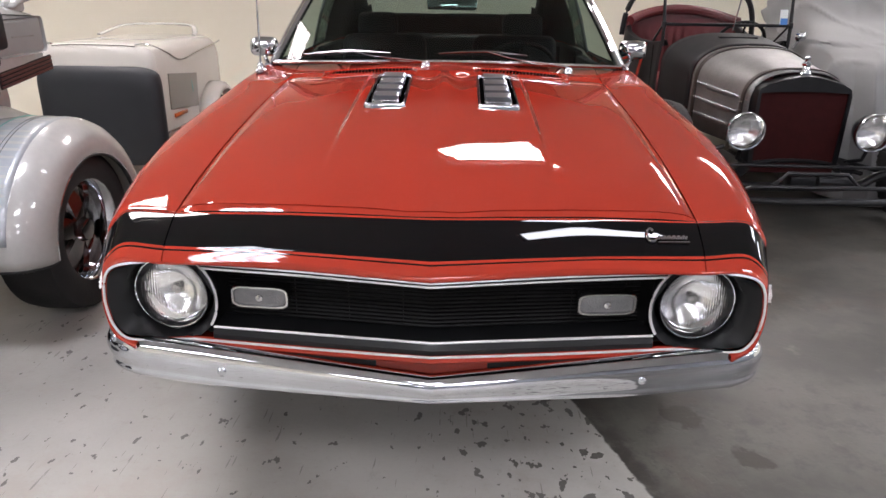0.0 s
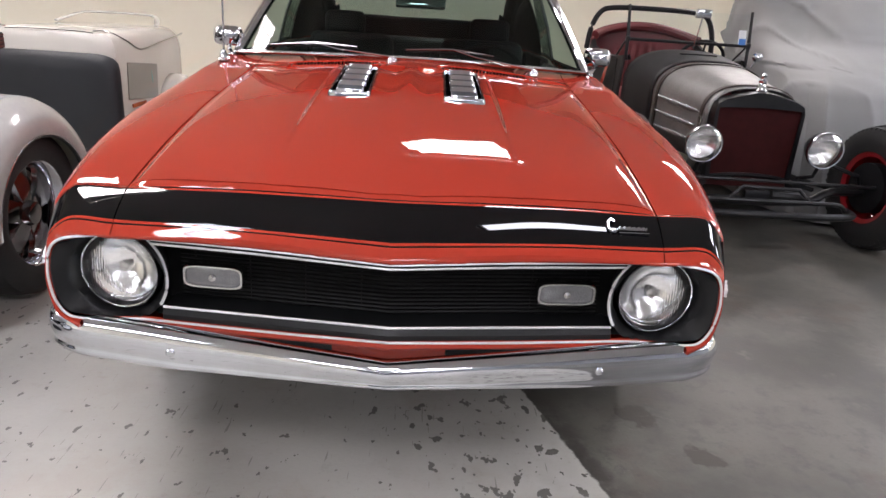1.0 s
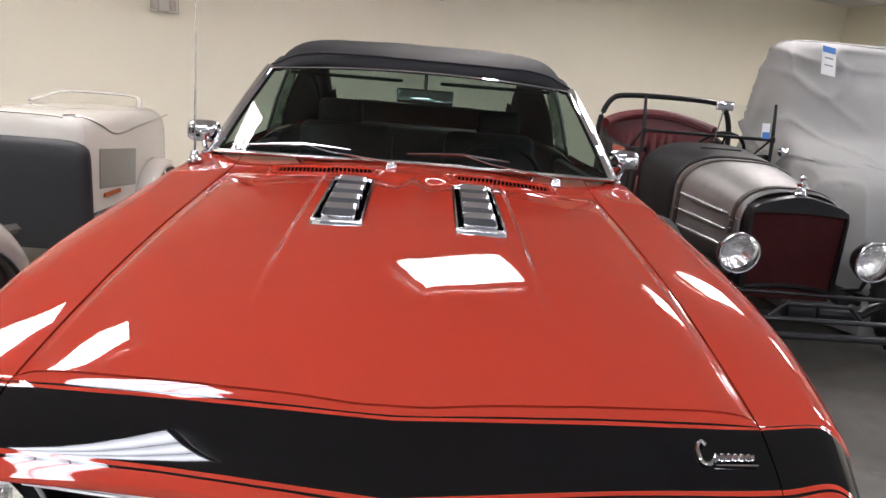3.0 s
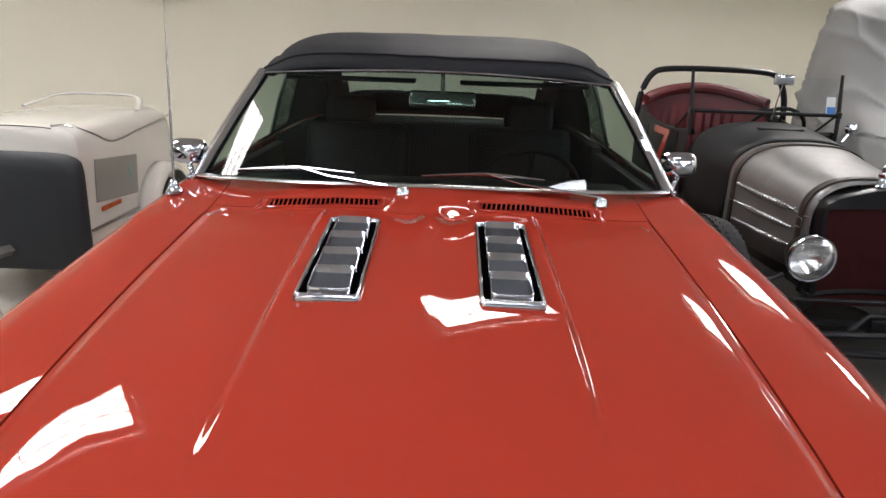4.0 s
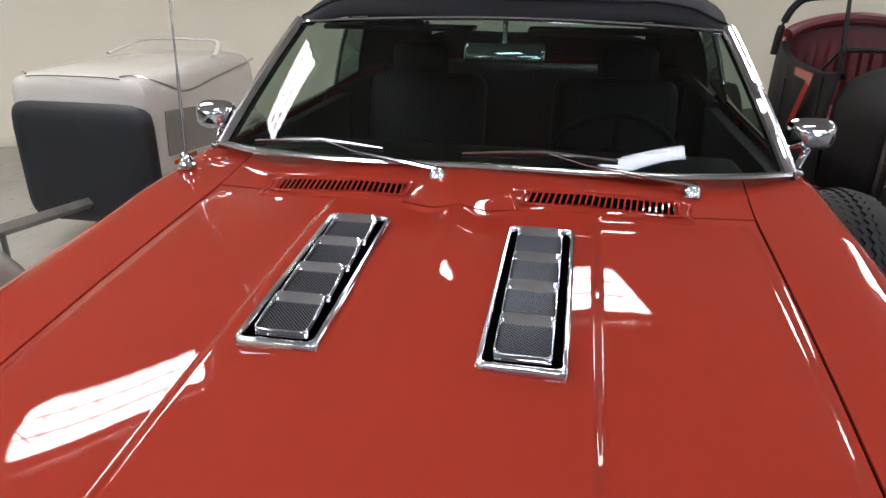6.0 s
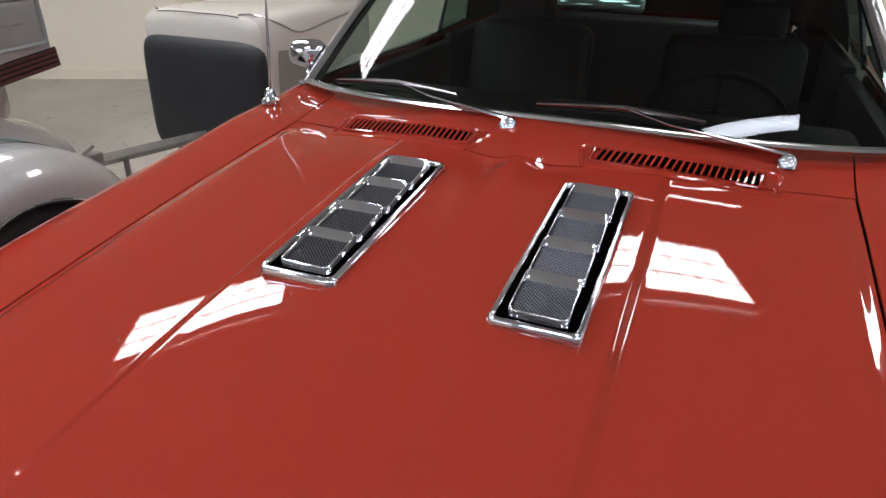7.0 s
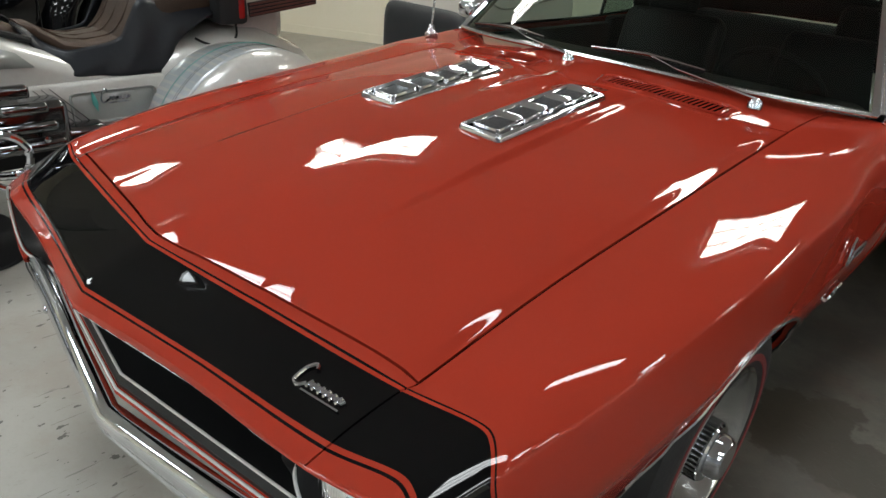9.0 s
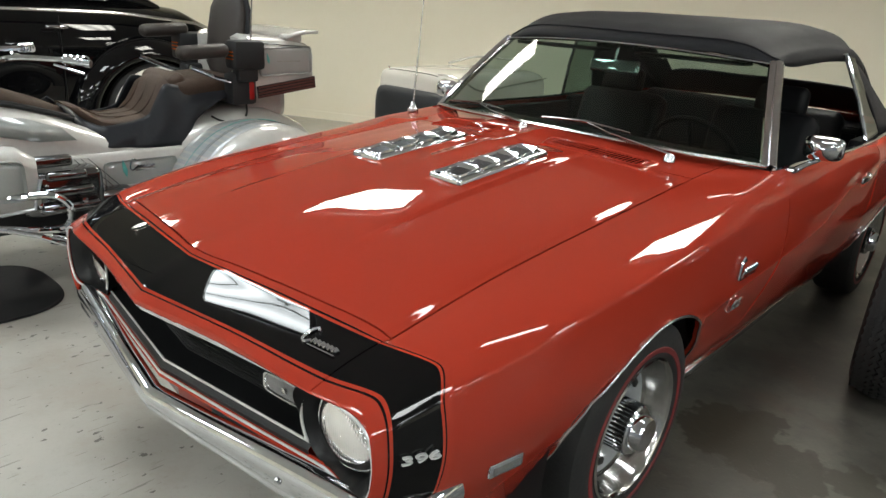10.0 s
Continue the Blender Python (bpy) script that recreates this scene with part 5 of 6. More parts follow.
for s in (1, -1):
    part("side_inset", moved(box(0, 0, 0, .012, .34, .15, .02, 3), pose(s * .296, .29, 1.085, 2)), SILVER_DULL, trunk)
    for k in range(4):
        part("louvre", moved(box(0, 0, 0, .012, .38, .009, .002, 1), pose(s * .299, .30, .918 + k * .016, 7)), LOUVRE, trunk)
    part("louvre_backing", moved(box(0, 0, 0, .008, .39, .066, .003), pose(s * .2965, .30, .942, 7)), MATTE, trunk)
    part("tail_lamp", box(s * .285, .07, .93, .035, .035, .10, .008), RED_LENS, trunk)
    part("leaf_emblem", moved(spin([(.0008, -.03), (.009, -.01), (.006, .01), (.0008, .03)], 8), pose(s * .303, .175, 1.10, 12) @ Matrix.Diagonal((.2, 1, 1, 1))), TEAL, trunk)
    part("name_bar", box(s * .3025, .31, 1.085, .003, .15, .006), STEEL_DULL, trunk)
part("lid_seam", sweep([(s, y, 1.185 - .05 * y) for s, y in ((.300, .06), (.305, .28), (.288, .46), (0, .497), (-.288, .46), (-.305, .28), (-.300, .06))], .003, 6), TRIM_DARK, trunk)
part("trunk_spoiler", grid([[(x, .30 + .22 * f + .02 * (1 - (x / .3) ** 2), 1.212 + .040 * f + .012 * math.sin(f * 3.1)) for x in np.linspace(-.29, .29, 15)] for f in np.linspace(0, 1, 6)]), PEARL, trunk, "white wing spoiler", solid=.018)
for s in (1, -1):
    part("spoiler_foot", box(s * .24, .36, 1.205, .05, .14, .05, .015), PEARL, trunk)
# seats
def pillow(cx, cy, cz, sx, sy, sz, tilt=0, r=.04):
    return moved(box(0, 0, 0, sx, sy, sz, r, 4), pose(cx, cy, cz, tilt))


seat = part("rider_seat", shift(loft_y([(-.85, .05, .84, .878, .6), (-.80, .12, .80, .868, .6), (-.72, .17, .74, .815, .6), (-.62, .195, .72, .80, .6), (-.50, .20, .72, .815, .6), (-.45, .205, .74, .87, .6), (-.405, .19, .78, .962, .6), (-.36, .17, .82, .995, .6), (-.30, .14, .84, .985, .6), (-.24, .11, .86, .95, .6)], 28), 0, .04), BROWN_LEATHER, trike, "brown leather rider seat with stitched panels")
for x in (-.10, 0, .10):
    part("stitch_ridge", shift(sweep(curve_points([(x, -.78, .855), (x, -.70, .812), (x, -.60, .802), (x, -.50, .822), (x, -.44, .89), (x, -.405, .955)], 4), .004, 6), 0, .04), BROWN_LEATHER, seat)
SK_Y = [-.84, -.80, -.755, -.68, -.57, -.46, -.42, -.36, -.30, -.23, -.07, .08]
SK_T = [.885, .86, .81, .778, .79, .82, .89, .97, .96, .925, .93, .95]
SK_B = [.868, .79, .71, .68, .672, .662, .658, .652, .67, .78, .885, .90]
for s in (1, -1):
    rows = []
    for y in np.linspace(-.84, .08, 44):
        t, b = float(smooth(list(zip(SK_Y, SK_T)), y)), float(smooth(list(zip(SK_Y, SK_B)), y))
        base = .07 + .12 * float(ease(-.86, -.66, y))
        rows.append([(s * (base + .055 * math.sin(f * 1.57) + .007 * math.sin(y * 34 + f * 6) * f), y, t + (b - t) * f) for f in np.linspace(0, 1, 10)])
    part("seat_side", grid(rows), SKIRT, trike, "creased black vinyl seat side", solid=.01)
part("pillion_seat", joined(pillow(0, -.13, .93, .40, .38, .13, 4, .05), pillow(0, -.27, .955, .36, .10, .12, 30, .04)), BROWN_LEATHER, trike, "brown leather pillion seat")
part("backrest", joined(moved(spin([(.0008, -.24), (.10, -.225), (.165, -.16), (.178, 0), (.165, .14), (.12, .215), (.05, .245), (.0008, .25)], 28), pose(0, .10, 1.20, -8) @ Matrix.Diagonal((1, .34, 1, 1)))), DARK_LEATHER, trike, "tall dark brown leather passenger backrest")
part("backrest_shell", moved(spin([(.0008, -.24), (.11, -.225), (.172, -.16), (.186, 0), (.172, .14), (.125, .22), (.05, .25), (.0008, .255)], 28), pose(0, .132, 1.20, -8) @ Matrix.Diagonal((1, .24, 1, 1))), VINYL, trike)
for s in (1, -1):
    arm = part("armrest", pillow(s * .29, -.20 if s > 0 else -.12, 1.135 if s > 0 else 1.205, .09, .27, .07, 4, .032), DARK_LEATHER, trike, "padded dark brown armrest")
    part("pod", joined(box(s * .30, .035, 1.12, .12, .18, .15, .02), box(s * .29, .04, 1.03, .08, .12, .10, .015)), MATTE, arm, "black speaker pod")
    part("vent", joined(*[box(s * .30, -.057, 1.10 + .018 * k, .07, .004, .006) for k in range(3)]), AMBER, arm)
    part("support_bar", sweep([(s * .29, -.27, 1.06), (s * .28, -.12, 1.00), (s * .27, .05, .955)], .011, 8), CHROME, arm)
    part("bracket", box(s * .275, .06, .955, .03, .05, .05, .008), CHROME, arm)
    part("speaker_box", box(s * .25, .03, .94, .10, .15, .17, .02), MATTE, trike, "black speaker box beside the pillion seat")
part("cable", sweep(curve_points([(.27, .05, .87), (.285, .04, .80), (.28, -.02, .765), (.27, -.10, .775), (.25, -.15, .80)], 5), .006, 6), PLASTIC, trike, "loose black cable")
part("whip_aerial", rod((.30, .06, 1.0), (.33, .10, 1.95), .004, 6), STEEL, trike, "long whip aerial")
# middle and front body
part("side_fairing", loft_y([(-1.75, .10, .62, .90, .7), (-1.55, .24, .56, .95, .6), (-1.25, .27, .50, .92, .5), (-.98, .26, .48, .87, .5), (-.80, .25, .46, .80, .5), (-.60, .25, .44, .72, .5), (-.40, .26, .42, .68, .5), (-.25, .26, .42, .70, .5)], 28), PEARL, trike, "white middle bodywork")
for s in (1, -1):
    cover = part("side_cover", moved(box(0, 0, 0, .04, .60, .24, .018, 3), pose(s * .272, -.62, .545, 0, s * -6)), PEARL, trike, "white side cover with grey inset")
    part("inset", moved(box(s * .021, .06, .01, .006, .36, .13, .02, 2), pose(s * .272, -.62, .545, 0, s * -6)), PEARL_GREY, cover)
    part("leaf_emblem", moved(spin([(.0008, -.045), (.012, -.01), (.008, .02), (.0008, .045)], 8), pose(s * .300, -.645, .585, 10) @ Matrix.Diagonal((.2, 1, 1, 1))), TEAL, cover)
    script_badge(cover, Matrix(((0, 0, s, s * .300), (s, 0, 0, -.61 if s > 0 else -.46), (0, 1, 0, .572), (0, 0, 0, 1))), .12)
    for k in range(3):
        part("pinstripe", sweep([(s * .300, -.87 + .03 * k, .655), (s * .300, -.73 + .03 * k, .50)], .0016, 4), TRIM_DARK, cover)
    lower = part("leg_fairing", moved(loft_y([(-.16, .05, -.12, .10, .5), (-.08, .085, -.16, .14, .5), (.06, .085, -.15, .13, .5), (.13, .05, -.12, .08, .5)], 20), pose(s * .42, -1.20, .635, 0, 0, s * -12)), PEARL, trike, "white leg fairing")
    part("inset", moved(box(0, 0, 0, .012, .16, .17, .03, 3), pose(s * .505, -1.215, .64, 0, 0, s * -12)), PEARL_GREY, lower)
    part("trim", moved(sweep([(s * .088, -.12, -.10), (s * .09, -.02, -.135), (s * .085, .10, -.12), (s * .06, .135, .0)], .008, 6), pose(s * .42, -1.20, .635, 0, 0, s * -12)), SILVER, lower)
    loop = [(s * .36, -1.30, .55), (s * .50, -1.20, .57), (s * .55, -1.06, .572), (s * .56, -1.005, .53), (s * .56, -.995, .48), (s * .55, -1.03, .42), (s * .50, -1.20, .43), (s * .36, -1.30, .42)]
    part("crash_bar", sweep(curve_points(loop, 6), .016, 10), CHROME, trike, "chrome engine guard loop")
    eng = part("engine_block", joined(box(s * .30, -.95, .53, .20, .34, .20, .03, 3), box(s * .33, -.74, .46, .12, .22, .10, .03, 3)), DARK_CHROME, trike, "dark chromed engine cover")
    for k in range(3):
        part("valve_cover", moved(box(0, 0, 0, .05, .26 - .04 * k, .045, .018, 3), pose(s * (.41 - .012 * k), -.94, .47 + .07 * k)), DARK_CHROME, eng)
    for k in range(3):
        part("bolt", moved(spin([(.0008, .014), (.012, .012), (.014, 0)], 12, "x"), pose(s * .435, -1.07 + .09 * k, .50, 0, 0, 0 if s > 0 else 180)), CHROME, eng)
    part("vent_cover", moved(box(0, 0, 0, .05, .17, .05, .015, 3), pose(s * .37, -.99, .675)), DARK_CHROME, trike, "chrome body vent")
    part("exhaust", sweep(curve_points([(s * .28, -1.0, .30), (s * .34, -.80, .24), (s * .32, -.40, .22), (s * .30, .35, .26)], 5), .035, 12), CHROME, trike, "chrome exhaust pipe")
    part("footboard", moved(box(0, 0, 0, .12, .30, .02, .008), pose(s * .42, -.78, .31)), MATTE, trike)
    part("highway_peg", sweep([(s * .50, -1.22, .43), (s * .60, -1.13, .415), (s * .61, -.985, .33), (s * .60, -.965, .27)], .012, 8), CHROME, trike)
    part("grip", joined(rod((s * .30, -.86, 1.10), (s * .38, -.78, 1.09), .018), *[shift(spin([(.018, -.006), (.024, 0), (.018, .006)], 16, "x"), s * (.30 + .02 * k), -.85 + .018 * k, 1.10) for k in range(4)]), CHROME, trike, "ribbed chrome handgrip")
    part("handlebar", sweep(curve_points([(s * .05, -1.10, 1.06), (s * .18, -1.02, 1.10), (s * .30, -.86, 1.10)], 5), .012, 8), CHROME, trike)
    part("lever", rod((s * .29, -.90, 1.08), (s * .40, -.82, 1.05), .006), CHROME, trike)
part("tank_cover", loft_y([(-1.42, .07, .93, 1.03, .6), (-1.25, .13, .86, .985, .6), (-1.06, .14, .82, .955, .6), (-.92, .13, .78, .905, .6), (-.80, .10, .74, .85, .6)], 24), BROWN_LEATHER, trike, "brown leather tank cover")
for s in (1, -1):
    part("tank_edge", sweep([(s * .135, -1.40, .955), (s * .165, -1.06, .90), (s * .145, -.80, .82)], .014, 8), SATIN, trike)
    part("panel_inset", ([(s * .276, y, z) for y, z in ((-1.22, .80), (-1.20, .87), (-1.05, .855), (-.90, .80), (-.84, .74), (-1.0, .745))], [(0, 1, 2, 3, 4, 5)]), PEARL_GREY, trike, solid=.006)
part("front_fairing", loft_y([(-1.95, .12, .72, .98, .7), (-1.80, .30, .68, 1.15, .6), (-1.60, .40, .66, 1.22, .6), (-1.42, .38, .70, 1.16, .6)], 28), PEARL, trike, "white front fairing")
shield = part("windshield", grid([[(x, -1.62 + .30 * f + .25 * (x / .4) ** 2 * .5, 1.18 + .40 * f) for x in np.linspace(-.34 + .06 * f, .34 - .06 * f, 11)] for f in np.linspace(0, 1, 6)]), LENS, trike)
shield.visible_shadow = False
mfr = pose(0, -2.05, .30)
fw = part("front_wheel", moved(spin([(.20, -.05), (.215, -.055), (.21, 0), (.215, .055), (.20, .05), (.04, .05), (.0008, .05)], 40, "x"), mfr), CHROME, trike)
part("tyre", moved(spin([(.21, -.055), (.25, -.07), (.29, -.05), (.30, 0), (.29, .05), (.25, .07), (.21, .055)], 40, "x"), mfr), RUBBER, fw)
part("front_mudguard", arch_shell([(-.09, .27), (-.07, .32), (0, .335), (.07, .32), (.09, .27)], 10, 190, 0, .30), PEARL, trike)
bpy.data.objects["front_mudguard"].location.y = -2.05
part("fork", joined(*[rod((s * .10, -2.05, .30), (s * .10, -1.72, .95), .024) for s in (1, -1)]), CHROME, trike)
part("frame", joined(box(0, -.7, .36, .24, 1.7, .16, .03), box(0, .0, .315, 1.0, .12, .12, .03)), MATTE, trike)
place(trike, -2.1, 1.40, 0)

# drip mat under the engine
mat_rows = []
for r, z in ((.0005, .006), (.9, .006), (.97, .010), (1.0, .004)):
    mat_rows.append([(r * .37 * math.copysign(abs(math.cos(a)) ** .7, math.cos(a)), r * .31 * math.copysign(abs(math.sin(a)) ** .7, math.sin(a)), z) for a in np.linspace(0, 2 * math.pi, 49)[:-1]])
drip = tagged(part("drip_mat", grid(mat_rows, closed_u=True), MATTE), "black rubber drip mat on the concrete floor", "mat")
drip.matrix_basis = pose(-2.02, .13, 0.001)

# ---------------------------------------------------------------- its cargo trailer
tr = thing("cargo_trailer", "white motorcycle cargo trailer with black vinyl nose cover", "trailer")
TRS = [(3.105, .36, .26, .90, .26), (3.112, .41, .24, .935, .24), (3.13, .437, .22, .952, .24), (3.17, .445, .21, .960, .24), (3.5, .450, .21, .965, .26), (3.9, .450, .21, .97, .28), (4.25, .445, .22, .965, .30), (4.36, .41, .26, .95, .34), (4.40, .34, .32, .91, .4)]
part("body", loft_y([(y - 3.7, *r) for y, *r in TRS], 40), WHITE, tr, "white moulded trailer body")
part("nose_cover", loft_y([(-.640, .30, .26, .72, .36), (-.634, .38, .215, .785, .32), (-.620, .43, .190, .812, .28), (-.600, .449, .183, .824, .25), (-.580, .4535, .183, .827, .24), (-.560, .4535, .186, .825, .24), (-.556, .440, .20, .81, .24)], 48), DARK_BLUE_VINYL, tr, "padded black vinyl nose cover")
for s in (1, -1):
    part("lid_trim", sweep(curve_points([(s * .30, -.585, .957), (s * .37, -.53, .955), (s * .437, -.40, .90), (s * .453, -.22, .84), (s * .459, .1, .87), (s * .459, .45, .90), (s * .445, .62, .915)], 5), .006, 6), STEEL, tr, "bright lid seal")
    part("side_inset", moved(box(0, 0, 0, .006, .50, .235, .0025, 1), pose(s * .4515, -.21, .63, -5)), TRAILER_GREY, tr, "grey side inset")
    part("leaf_emblem", moved(spin([(.0008, -.05), (.010, -.012), (.007, .016), (.0008, .05)], 8), pose(s * .4550, -.06, .645, 10) @ Matrix.Diagonal((.15, 1, 1, 1))), TEAL, tr)
    part("marker_lamp", box(s * .458, -.32, .49, .012, .22, .026, .004), AMBER, tr, "long amber marker lamp")
    part("rub_strip", box(s * .457, .0, .40, .016, 1.10, .018, .004), STEEL, tr)
    part("fender", shift(arch_shell([(0, .33), (s * .05, .332), (s * .10, .32), (s * .125, .295), (s * .13, .275)], -20, 200, s * .445, .30), 0, .33), WHITE, tr, "white trailer mudguard", solid=.006)
    m = pose(s * .50, .33, .27, 0, 0, 0 if s > 0 else 180)
    w = part("wheel", moved(spin([(.15, -.05), (.16, -.055), (.15, .0), (.16, .055), (.15, .05), (.12, .03), (.05, .035), (.0008, .04)], 36, "x"), m), CHROME, tr)
    part("tyre", moved(spin([(.155, -.055), (.20, -.07), (.25, -.06), (.262, 0), (.25, .06), (.20, .07), (.155, .055)], 36, "x"), m), RUBBER, w)
    for k in range(6):
        a = radians(60 * k)
        part("spoke", moved(rod((.045, .04 * math.cos(a), .04 * math.sin(a)), (.045, .15 * math.cos(a), .15 * math.sin(a)), .014, 6), m), STEEL, w)
part("front_lid_line", sweep([(x, -.585, .952 - .008 * (x / .3) ** 4) for x in np.linspace(-.30, .30, 13)], .003, 6), TRIM_DARK, tr)
wing = part("spoiler", sweep(curve_points([(-.40, .20, .972), (-.37, .30, .995), (-.30, .42, 1.03), (-.15, .47, 1.04), (.15, .47, 1.04), (.30, .42, 1.03), (.37, .30, .995), (.40, .20, .972)], 6), .020, 10, squash=.42), WHITE, tr, "white hoop spoiler")
tongue = part("tongue", sweep([(0, -.40, .27), (0, -.70, .31), (0, -1.10, .35), (-.02, -1.36, .37)], .030, 4), STEEL_DULL, tr, "grey steel drawbar")
part("coupler", joined(box(-.02, -1.42, .395, .07, .14, .05, .01), rod((-.02, -1.47, .41), (.02, -1.40, .46), .008)), STEEL_DULL, tongue)
part("jack_leg", rod((.0, -1.22, .34), (.0, -1.22, .0), .014), STEEL_DULL, tongue)
tr_pose = pose(-2.25, 3.72, 0) @ Matrix.Diagonal((.88, 1, 1, 1))
tr.matrix_basis = tr_pose

# ---------------------------------------------------------------- the hot-rod roadster
rod_car = thing("hot_rod_roadster", "black vintage hot-rod roadster with bare metal hood and maroon seat", "car")


def hood_section(y):
    """Half width, shoulder height, top height of the engine hood and cowl at y."""
    ys = [-.02, .20, .80, 1.05, 1.35, 1.60]
    return (float(np.interp(y, ys, [.262, .285, .37, .41, .445, .465])), float(np.interp(y, ys, [.765, .775, .82, .84, .86, .90])), float(np.interp(y, ys, [.880, .905, .985, 1.01, 1.04, 1.075])))


def hood_row(y, lo, n=13, grow=0.0):
    w, sh, tp = hood_section(y)
    w, sh, tp = w + grow, sh + grow * .4, tp + grow
    right = [(w, y, lo), (w, y, lo + (sh - lo) * .5), (w, y, sh - .06)]
    arc = [(w * math.cos(a) ** .75 if math.cos(a) > 0 else 0, y, sh - .06 + (tp - sh + .06) * math.sin(a) ** .8) for a in np.linspace(.12, math.pi / 2, n)]
    pts = right + arc
    return pts + [(-x, yy, z) for x, yy, z in reversed(pts[:-1])]


part("engine_hood", grid([hood_row(y, .46) for y in np.linspace(.075, .80, 14)]), BARE, rod_car, "bare brushed metal engine hood", solid=.004)
part("hinge_line", joined(*[sweep([(s * (hood_section(y)[0] + .001) , y, hood_section(y)[1] - .045) for y in (.08, .44, .80)], .003, 6) for s in (1, -1)]), STEEL, rod_car)
# louvres on the hood sides; bright steel paints their lit top edges
for s in (1, -1):
    for r in range(3):
        def row_z(y):
            return .735 - r * .088 + .05 * (y - .2) * (1 - r / 3)
        for k in range(22):
            y = .20 + k * .0235
            w = hood_section(y)[0]
            part("louvre", moved(box(0, 0, 0, .022, .009, .016, .004, 2), pose(s * (w + .008), y, row_z(y) + .004, 0, s * 25)), STEEL, rod_car)
        part("louvre_bulge", sweep([(s * (hood_section(y)[0] - .004), y, row_z(y) - .006) for y in np.linspace(.185, .71, 6)], [.004, .018, .019, .019, .018, .004], 10), BARE, rod_car)
# leather straps with buckles
for y in (.145, .735):
    strap = part("hood_strap", grid([hood_row(y + d, .50, grow=.007) for d in (-.019, -.007, .007, .019)]), STRAP, rod_car, "brown leather hood strap", solid=.005)
    strap_w = hood_section(y)[0]
    for s in (1, -1):
        part("buckle", moved(sweep([(0, a, b) for a, b in ((-.02, -.022), (.02, -.022), (.02, .022), (-.02, .022))], .004, 6, closed=True), pose(s * (strap_w + .012), y, .69)), STEEL, strap)
        part("keeper", moved(box(0, 0, 0, .05, .012, .012, .003), pose(s * (strap_w * .80), y, hood_section(y)[1] + .055, 0, s * 30)), CHROME, strap)
# radiator shell
rad_out = [(.262, .385), (.264, .60), (.266, .775), (.254, .815), (.212, .838), (.13, .862), (.05, .880), (0, .884)]
rad_in = [(.232, .385), (.240, .60), (.246, .775), (.244, .785), (.18, .79), (.10, .793), (.05, .794), (0, .795)]
def both(p):
    return [(x, z) for x, z in p] + [(-x, z) for x, z in reversed(p[:-1])]
o, i_ = both(rad_out), both(rad_in)
shell = part("radiator_shell", grid([[(x * .99, .10, z - .004) for x, z in o], [(x, .02, z) for x, z in o], [(x * .985, .0, z - .006) for x, z in o], [(x, -.004, z) for x, z in i_], [(x, .03, z) for x, z in i_]]), SATIN, rod_car, "black radiator shell", angle=45)
part("core", grid([[(x, .012, z) for x in np.linspace(-.245, .245, 9)] for z in np.linspace(.33, .80, 8)]), CORE, shell, "dark maroon radiator core")
part("cap", shift(spin([(.03, .0), (.034, .012), (.026, .02), (.018, .05), (.026, .056), (.026, .066), (.014, .074), (.012, .088), (.016, .096), (.010, .106), (.0008, .109)], 20), 0, .05, .877), CHROME, shell, "chrome radiator cap")
# cowl and body
part("cowl", grid([hood_row(y, .40, grow=.006) for y in np.linspace(.80, 1.30, 10)]), MATTE, rod_car, "matt black cowl", solid=.006)
part("cowl_vent", box(.0, 1.08, 1.025, .26, .05, .014, .005), MATTE, rod_car)
BY = [1.30, 1.55, 1.85, 2.15, 2.40, 2.60]
BW = [.455, .475, .50, .50, .47, .40]
BZ = [.985, .96, .965, 1.00, 1.08, 1.10]
for s in (1, -1):
    rows = []
    for y in np.linspace(1.30, 2.60, 22):
        w, z = float(smooth(list(zip(BY, BW)), y)), float(smooth(list(zip(BY, BZ)), y))
        rows.append([(s * (w + .018 * math.sin(f * 3.1)), y, .34 + (z - .34) * f) for f in np.linspace(0, 1, 9)] + [(s * (w - .03), y, z + .008), (s * (w - .045), y, z - .03)])
    part("body_side", grid(rows), MATTE, rod_car, "matt black body side with door", solid=.006)
    for y in (1.42, 1.95):
        part("door_gap", sweep([(s * (float(smooth(list(zip(BY, BW)), y)) + .020), y, z) for z in (.48, .72, .95)], .0035, 4), PLASTIC, rod_car)
    for y in (1.97, 1.90):
        part("hinge", box(s * .52, y, .86 - .2 * (y < 1.95), .02, .05, .02, .006), MATTE, rod_car)
part("rear_body", grid([[(float(smooth(list(zip(BY, BW)), 2.60)) * math.sin(a) * (1 - .25 * f), 2.60 + .42 * f * math.cos(a * .8), 1.10 - .75 * f ** 1.6) for a in np.linspace(-1.57, 1.57, 17)] for f in np.linspace(0, 1, 10)]), MATTE, rod_car, solid=.006)
part("cockpit_floor", box(0, 1.95, .36, .90, 1.30, .04), MATTE, rod_car)
seat_rows = []
for f in np.linspace(0, 1, 12):
    seat_rows.append([(x, 2.22 + .22 * math.sqrt(max(0, 1 - (x / .47) ** 2)) + .05 * f + .012 * math.cos(x * 90) * (f < .72), .62 + .56 * f - .10 * (x / .47) ** 2 * f) for x in np.linspace(-.465, .465, 60)])
part("seat_back", grid(seat_rows), MAROON_LEATHER, rod_car, "pleated maroon leather seat back", solid=.03)
part("seat_roll", sweep([(x, 2.25 + .23 * math.sqrt(max(0, 1 - (x / .48) ** 2)), 1.19 - .10 * (x / .47) ** 2) for x in np.linspace(-.465, .465, 25)], .04, 10), MAROON_LEATHER, rod_car, "rolled maroon leather edge")
